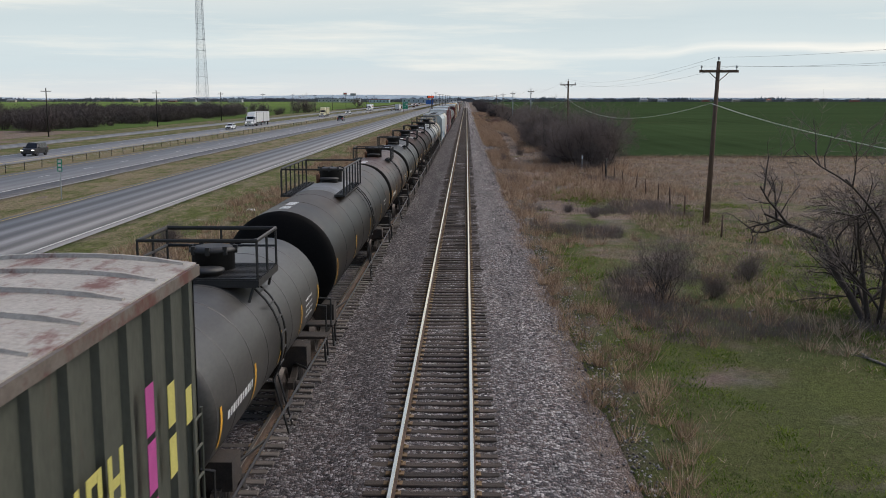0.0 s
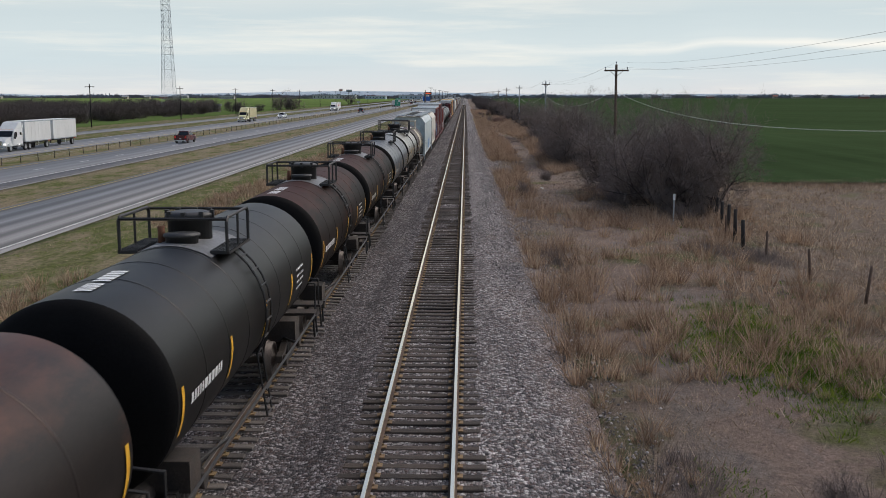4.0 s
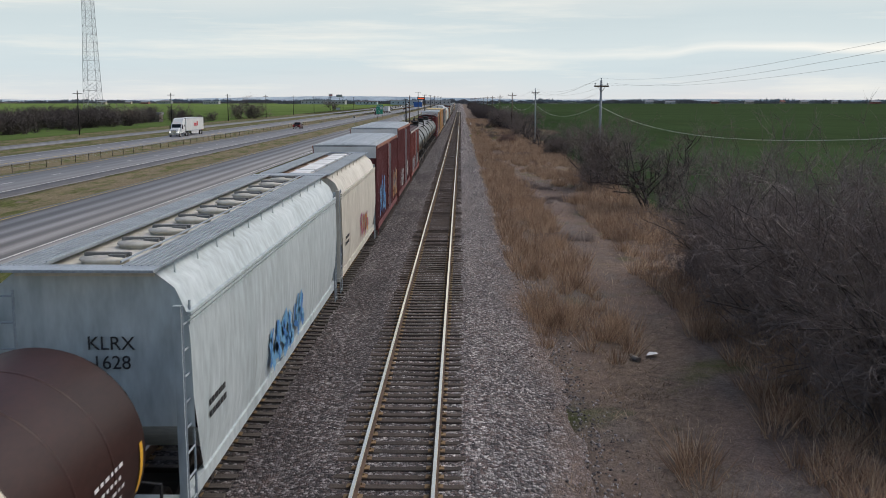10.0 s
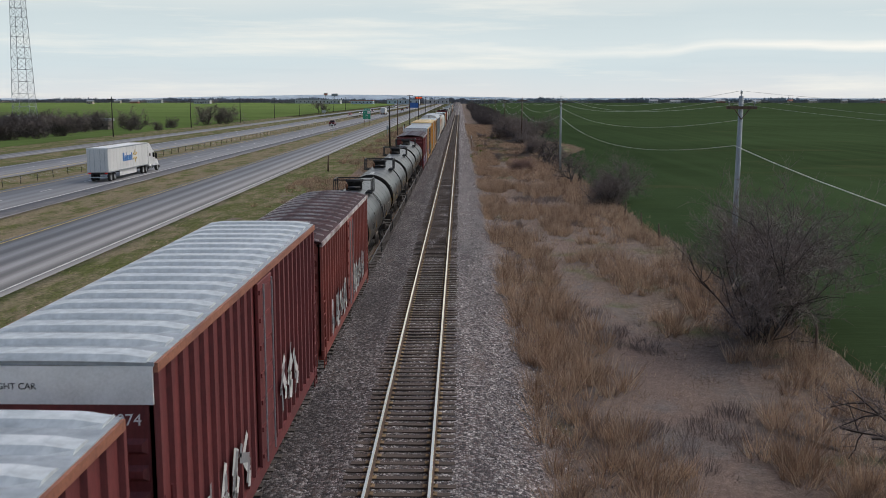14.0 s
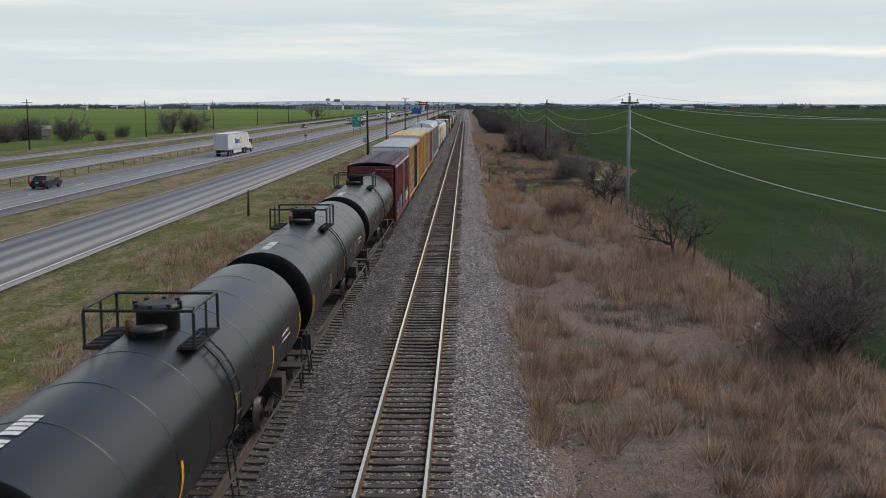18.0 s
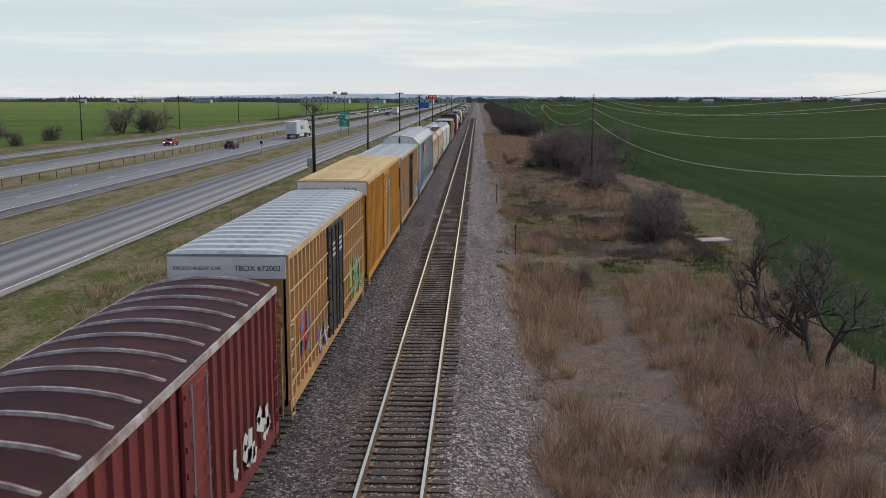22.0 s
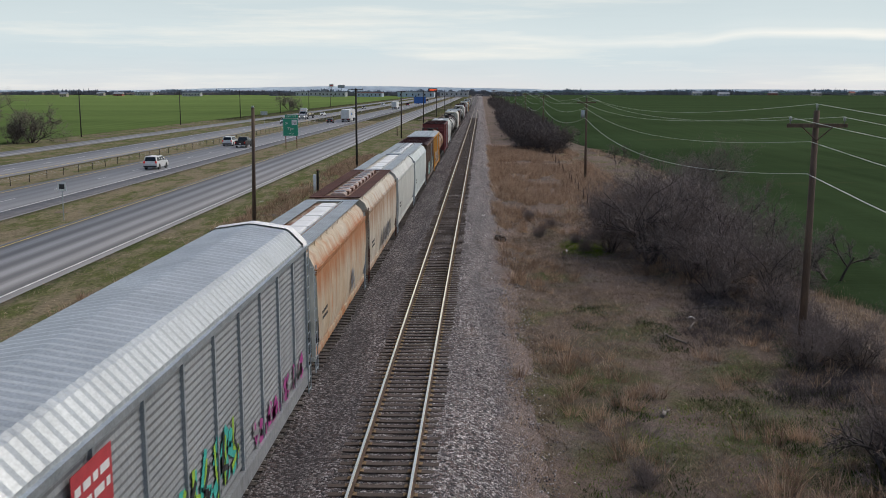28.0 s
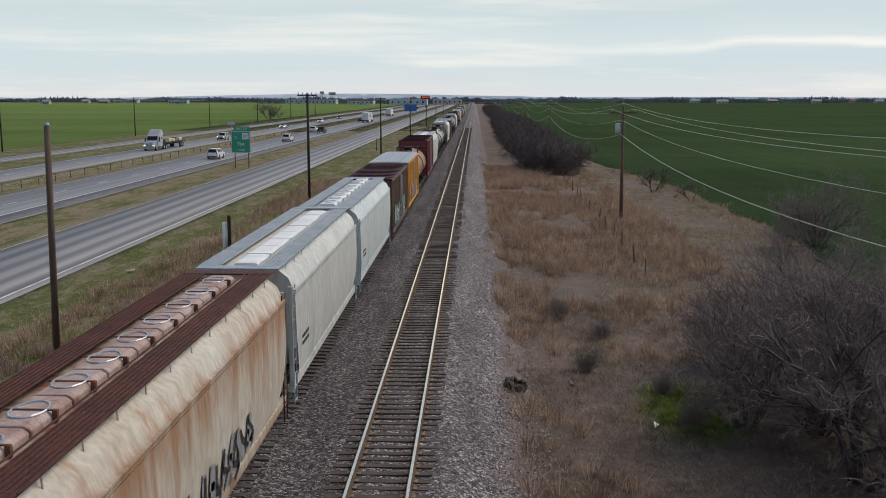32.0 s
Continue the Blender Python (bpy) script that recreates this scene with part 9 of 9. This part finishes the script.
# ---- town and far distance ----
def building(name, x, y, w, d, h, wall, roof, label, pitched=False, windows=4):
    t = thing(name, pose(x, y, -1.15), label, "building", "buildings on the horizon")
    bm = bmesh.new()
    box(bm, -w / 2, w / 2, -d / 2, d / 2, -0.3, h)
    part("wall", bm, wall, t)
    bm = bmesh.new()
    if pitched:
        prism_x(bm, ((-d / 2 - 0.5, h), (0, h + d * 0.28), (d / 2 + 0.5, h)), -w / 2 - 0.5, w / 2 + 0.5)
    else:
        box(bm, -w / 2 - 0.3, w / 2 + 0.3, -d / 2 - 0.3, d / 2 + 0.3, h, h + 0.9)
    part("roof", bm, roof, t)
    bm = bmesh.new()
    box(bm, -0.6, 0.6, -d / 2 - 0.06, -d / 2 + 0.02, 0, 2.2)
    part("door", bm, TRIM_BLACK, t)
    for k in range(windows):
        if abs((k + 0.5) / windows - 0.5) * w < 1.2:
            continue
        bm = bmesh.new()
        c = -w / 2 + (k + 0.5) * w / windows
        box(bm, c - 0.9, c + 0.9, -d / 2 - 0.06, -d / 2 + 0.02, h * 0.35, h * 0.75)
        part("window", bm, GLASS_DARK, t)
    return t


# flat colour for far buildings, with the haze of distance mixed into it
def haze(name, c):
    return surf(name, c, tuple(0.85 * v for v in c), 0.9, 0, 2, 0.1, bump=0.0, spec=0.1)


H_WALL, H_BLUE_W, H_BRICK, H_TAN_W, H_ROOF = haze("haze_pale_wall", (0.45, 0.46, 0.47)), haze("blue_far_cladding", (0.42, 0.5, 0.57)), haze("brick_far_wall", (0.32, 0.14, 0.11)), haze("tan_far_wall", (0.45, 0.4, 0.33)), haze("grey_far_roof", (0.3, 0.31, 0.33))
rng = random.Random(77)
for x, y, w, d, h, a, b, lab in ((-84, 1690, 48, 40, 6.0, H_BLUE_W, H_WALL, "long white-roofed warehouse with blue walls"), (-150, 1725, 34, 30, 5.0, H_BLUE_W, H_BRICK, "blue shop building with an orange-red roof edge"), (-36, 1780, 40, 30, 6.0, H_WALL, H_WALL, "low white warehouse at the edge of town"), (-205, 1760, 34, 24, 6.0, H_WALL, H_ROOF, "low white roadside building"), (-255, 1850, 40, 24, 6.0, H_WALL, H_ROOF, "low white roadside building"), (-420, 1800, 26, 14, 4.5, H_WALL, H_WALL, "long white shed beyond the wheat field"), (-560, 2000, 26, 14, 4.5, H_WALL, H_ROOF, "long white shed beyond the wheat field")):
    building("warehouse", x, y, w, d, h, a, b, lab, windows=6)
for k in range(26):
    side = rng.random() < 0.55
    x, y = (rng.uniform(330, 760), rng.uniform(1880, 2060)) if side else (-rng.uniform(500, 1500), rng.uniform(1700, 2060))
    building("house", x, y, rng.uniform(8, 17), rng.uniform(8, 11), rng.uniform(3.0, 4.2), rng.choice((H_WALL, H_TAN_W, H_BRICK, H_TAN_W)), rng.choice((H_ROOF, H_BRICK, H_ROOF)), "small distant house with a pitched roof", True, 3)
for x, y, w, d, h, wl, lab in ((-113, 486, 9, 5, 2.8, GREY_WOOD, "low grey shed by bare trees"), (-143, 507, 14, 6, 3.2, H_TAN_W, "low tan trailer home by bare trees"), (-131, 470, 8, 4, 2.6, WHITE, "small white trailer near the mast")):
    building("shed", x, y, w, d, h, wl, H_ROOF, lab, False, 2)


def sign_on_poles(x, y, w, h, top, mat, label, bar=None, poles=2):
    t = thing("billboard", pose(x, y, -1.15), label, "billboard", "roadside billboards")
    for s in ((-0.3, 0.3) if poles == 2 else (0,)):
        bm = bmesh.new()
        cyl(bm, (s * w, 0.3, -0.3), (s * w, 0.3, top - h * 0.5), 0.3, 8)
        part("post", bm, TRIM_BLACK, t)
    bm = bmesh.new()
    box(bm, -w / 2, w / 2, -0.3, 0.1, top - h, top)
    p = part("panel", bm, mat, t, bevel=0.05)
    if bar:
        bm = bmesh.new()
        box(bm, -w * 0.35, w * 0.42, -0.34, -0.3, top - h * 0.65, top - h * 0.3)
        part("sign_bar", bm, bar, p)
    return t


sign_on_poles(-56, 1560, 11, 4, 11.5, DECAL_BLACK, "black billboard with a bright red bar", glow("lit_red_sign", (0.9, 0.1, 0.03), 0.8))
sign_on_poles(-238, 1950, 7, 5, 18.5, WHITE, "tall red and white pole sign", LOGO_RED, 1)
sign_on_poles(-222, 1950, 11, 4.5, 17, H_ROOF, "tall grey pole sign", None, 1)


def treeline(name, label, pts, count, high, seed, mat, deep=60):
    """Ragged band of far trees from many small slivers."""
    r = np.random.default_rng(seed)
    u = r.uniform(0, len(pts) - 1.001, count)
    i = u.astype(int)
    P = np.array(pts, float)
    base = P[i] + (P[i + 1] - P[i]) * (u - i)[:, None]
    base[:, 1] += r.uniform(-deep, deep, count)
    lump = 0.55 + 0.45 * np.sin(base[:, 0] * 0.031 + seed) * np.sin(base[:, 0] * 0.0133 + 1.3) + 0.25 * np.sin(base[:, 0] * 0.21)
    h = high * np.clip(lump, 0.25, 1.2) * r.uniform(0.5, 1.0, count)
    w = r.uniform(1.5, 4.5, count)
    z0 = -1.3 + r.uniform(0, 0.3, count) * h
    a = np.stack([base[:, 0] - w, base[:, 1], z0], 1)
    b = np.stack([base[:, 0] + w, base[:, 1] + r.uniform(-3, 3, count), z0], 1)
    c = np.stack([base[:, 0] + r.uniform(-2, 2, count), base[:, 1] + r.uniform(-2, 2, count), -1.3 + h], 1)
    tri = np.arange(3 * count).reshape(-1, 3)
    return solid(name, quick_mesh(name, np.stack([a, b, c], 1).reshape(-1, 3), tri, mat), None, label, "woodland", kind="stuff")


# distance haze is put into these wood colours, bluer for the farther band
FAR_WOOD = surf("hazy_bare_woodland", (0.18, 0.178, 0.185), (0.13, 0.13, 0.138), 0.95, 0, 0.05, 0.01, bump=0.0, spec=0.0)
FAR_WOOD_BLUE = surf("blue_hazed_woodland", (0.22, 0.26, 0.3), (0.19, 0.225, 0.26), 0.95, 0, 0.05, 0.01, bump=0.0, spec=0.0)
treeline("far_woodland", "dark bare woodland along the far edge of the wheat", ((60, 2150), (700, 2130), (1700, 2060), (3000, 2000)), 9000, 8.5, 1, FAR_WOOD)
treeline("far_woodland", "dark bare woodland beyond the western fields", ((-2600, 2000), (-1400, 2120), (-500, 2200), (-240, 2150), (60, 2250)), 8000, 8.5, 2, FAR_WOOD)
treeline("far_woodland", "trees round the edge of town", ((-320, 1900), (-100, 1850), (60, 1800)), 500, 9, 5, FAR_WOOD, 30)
treeline("hazy_woodland", "woodland near the horizon, coloured with blue haze", ((-3600, 2900), (-900, 3200), (900, 3200), (3600, 2900)), 9000, 12, 3, FAR_WOOD_BLUE, 90)
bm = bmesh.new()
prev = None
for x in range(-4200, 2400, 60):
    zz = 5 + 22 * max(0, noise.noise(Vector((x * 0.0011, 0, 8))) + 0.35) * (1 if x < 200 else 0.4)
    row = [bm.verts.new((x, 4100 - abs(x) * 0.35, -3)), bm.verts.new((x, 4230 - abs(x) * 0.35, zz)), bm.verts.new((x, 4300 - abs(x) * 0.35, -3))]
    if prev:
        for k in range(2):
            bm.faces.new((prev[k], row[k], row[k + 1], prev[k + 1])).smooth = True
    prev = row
# the ridge's pale blue is air haze painted into its base colour
solid("backdrop_ridge", bm, surf("haze_blue_ridge", (0.42, 0.49, 0.56), (0.39, 0.46, 0.53), 1.0, 0, 0.02, 0.004, bump=0.0, spec=0.0), "faint ridge along the horizon, coloured with blue haze", "hills", kind="structure")


# ---- ties, last ----
def ties_of(track, lo, hi, seed, wood):
    rng = random.Random(seed)
    shapes = []
    for k in range(8):
        bm = bmesh.new()
        h = 1.32 + rng.uniform(-0.05, 0.05)
        d = rng.uniform(-0.05, 0.05)
        box(bm, -h + d, h + d, -0.105 - rng.uniform(0, 0.012), 0.105 + rng.uniform(0, 0.012), -0.36, -0.187)
        bmesh.ops.bevel(bm, geom=[e for e in bm.edges if min(v.co.z for v in e.verts) > -0.2], offset=0.018, segments=1, affect="EDGES")
        shapes.append(mesh_of(bm, "tie", wood))
    n = 0
    rest, plates = bmesh.new(), bmesh.new()
    y = -10.0
    while y < 700:
        yy = y + rng.uniform(-0.03, 0.03)
        yaw = rng.uniform(-0.9, 0.9)
        if lo <= y and n < 300 and y < hi:
            o = new("tie", rng.choice(shapes))
            o.parent = track
            o.matrix_basis = pose(0, yy, rng.uniform(-0.012, 0.006), 0, rng.uniform(-0.4, 0.4), yaw)
            n += 1
        else:
            d = rng.uniform(-0.06, 0.06)
            box(rest, -1.32 + d, 1.32 + d, yy - 0.108, yy + 0.108, -0.36, -0.187 + rng.uniform(-0.01, 0.006))
        for s in (-0.7525, 0.7525):
            box(plates, s - 0.18, s - 0.08, yy - 0.09, yy + 0.09, -0.19, -0.168)
            box(plates, s + 0.08, s + 0.18, yy - 0.09, yy + 0.09, -0.19, -0.168)
            for q in (-0.1, 0.1):
                box(plates, s + q - 0.018, s + q + 0.018, yy + 0.05 * (1 if q > 0 else -1) - 0.018, yy + 0.05 * (1 if q > 0 else -1) + 0.018, -0.17, -0.14)
        y += 0.495
    part("ties", rest, wood, track)["kind"] = "stuff"
    part("tie_plates", plates, PLATE, track, "rusty ochre tie plates and spikes")["kind"] = "stuff"


ties_of(MAIN_TRACK, 8, 170, 3, TIE)
ties_of(SIDING, 8, 90, 4, TIE_DUSTY)


def motions():
    for ob, rows in MOVING:
        walk(ob, rows)


motions()
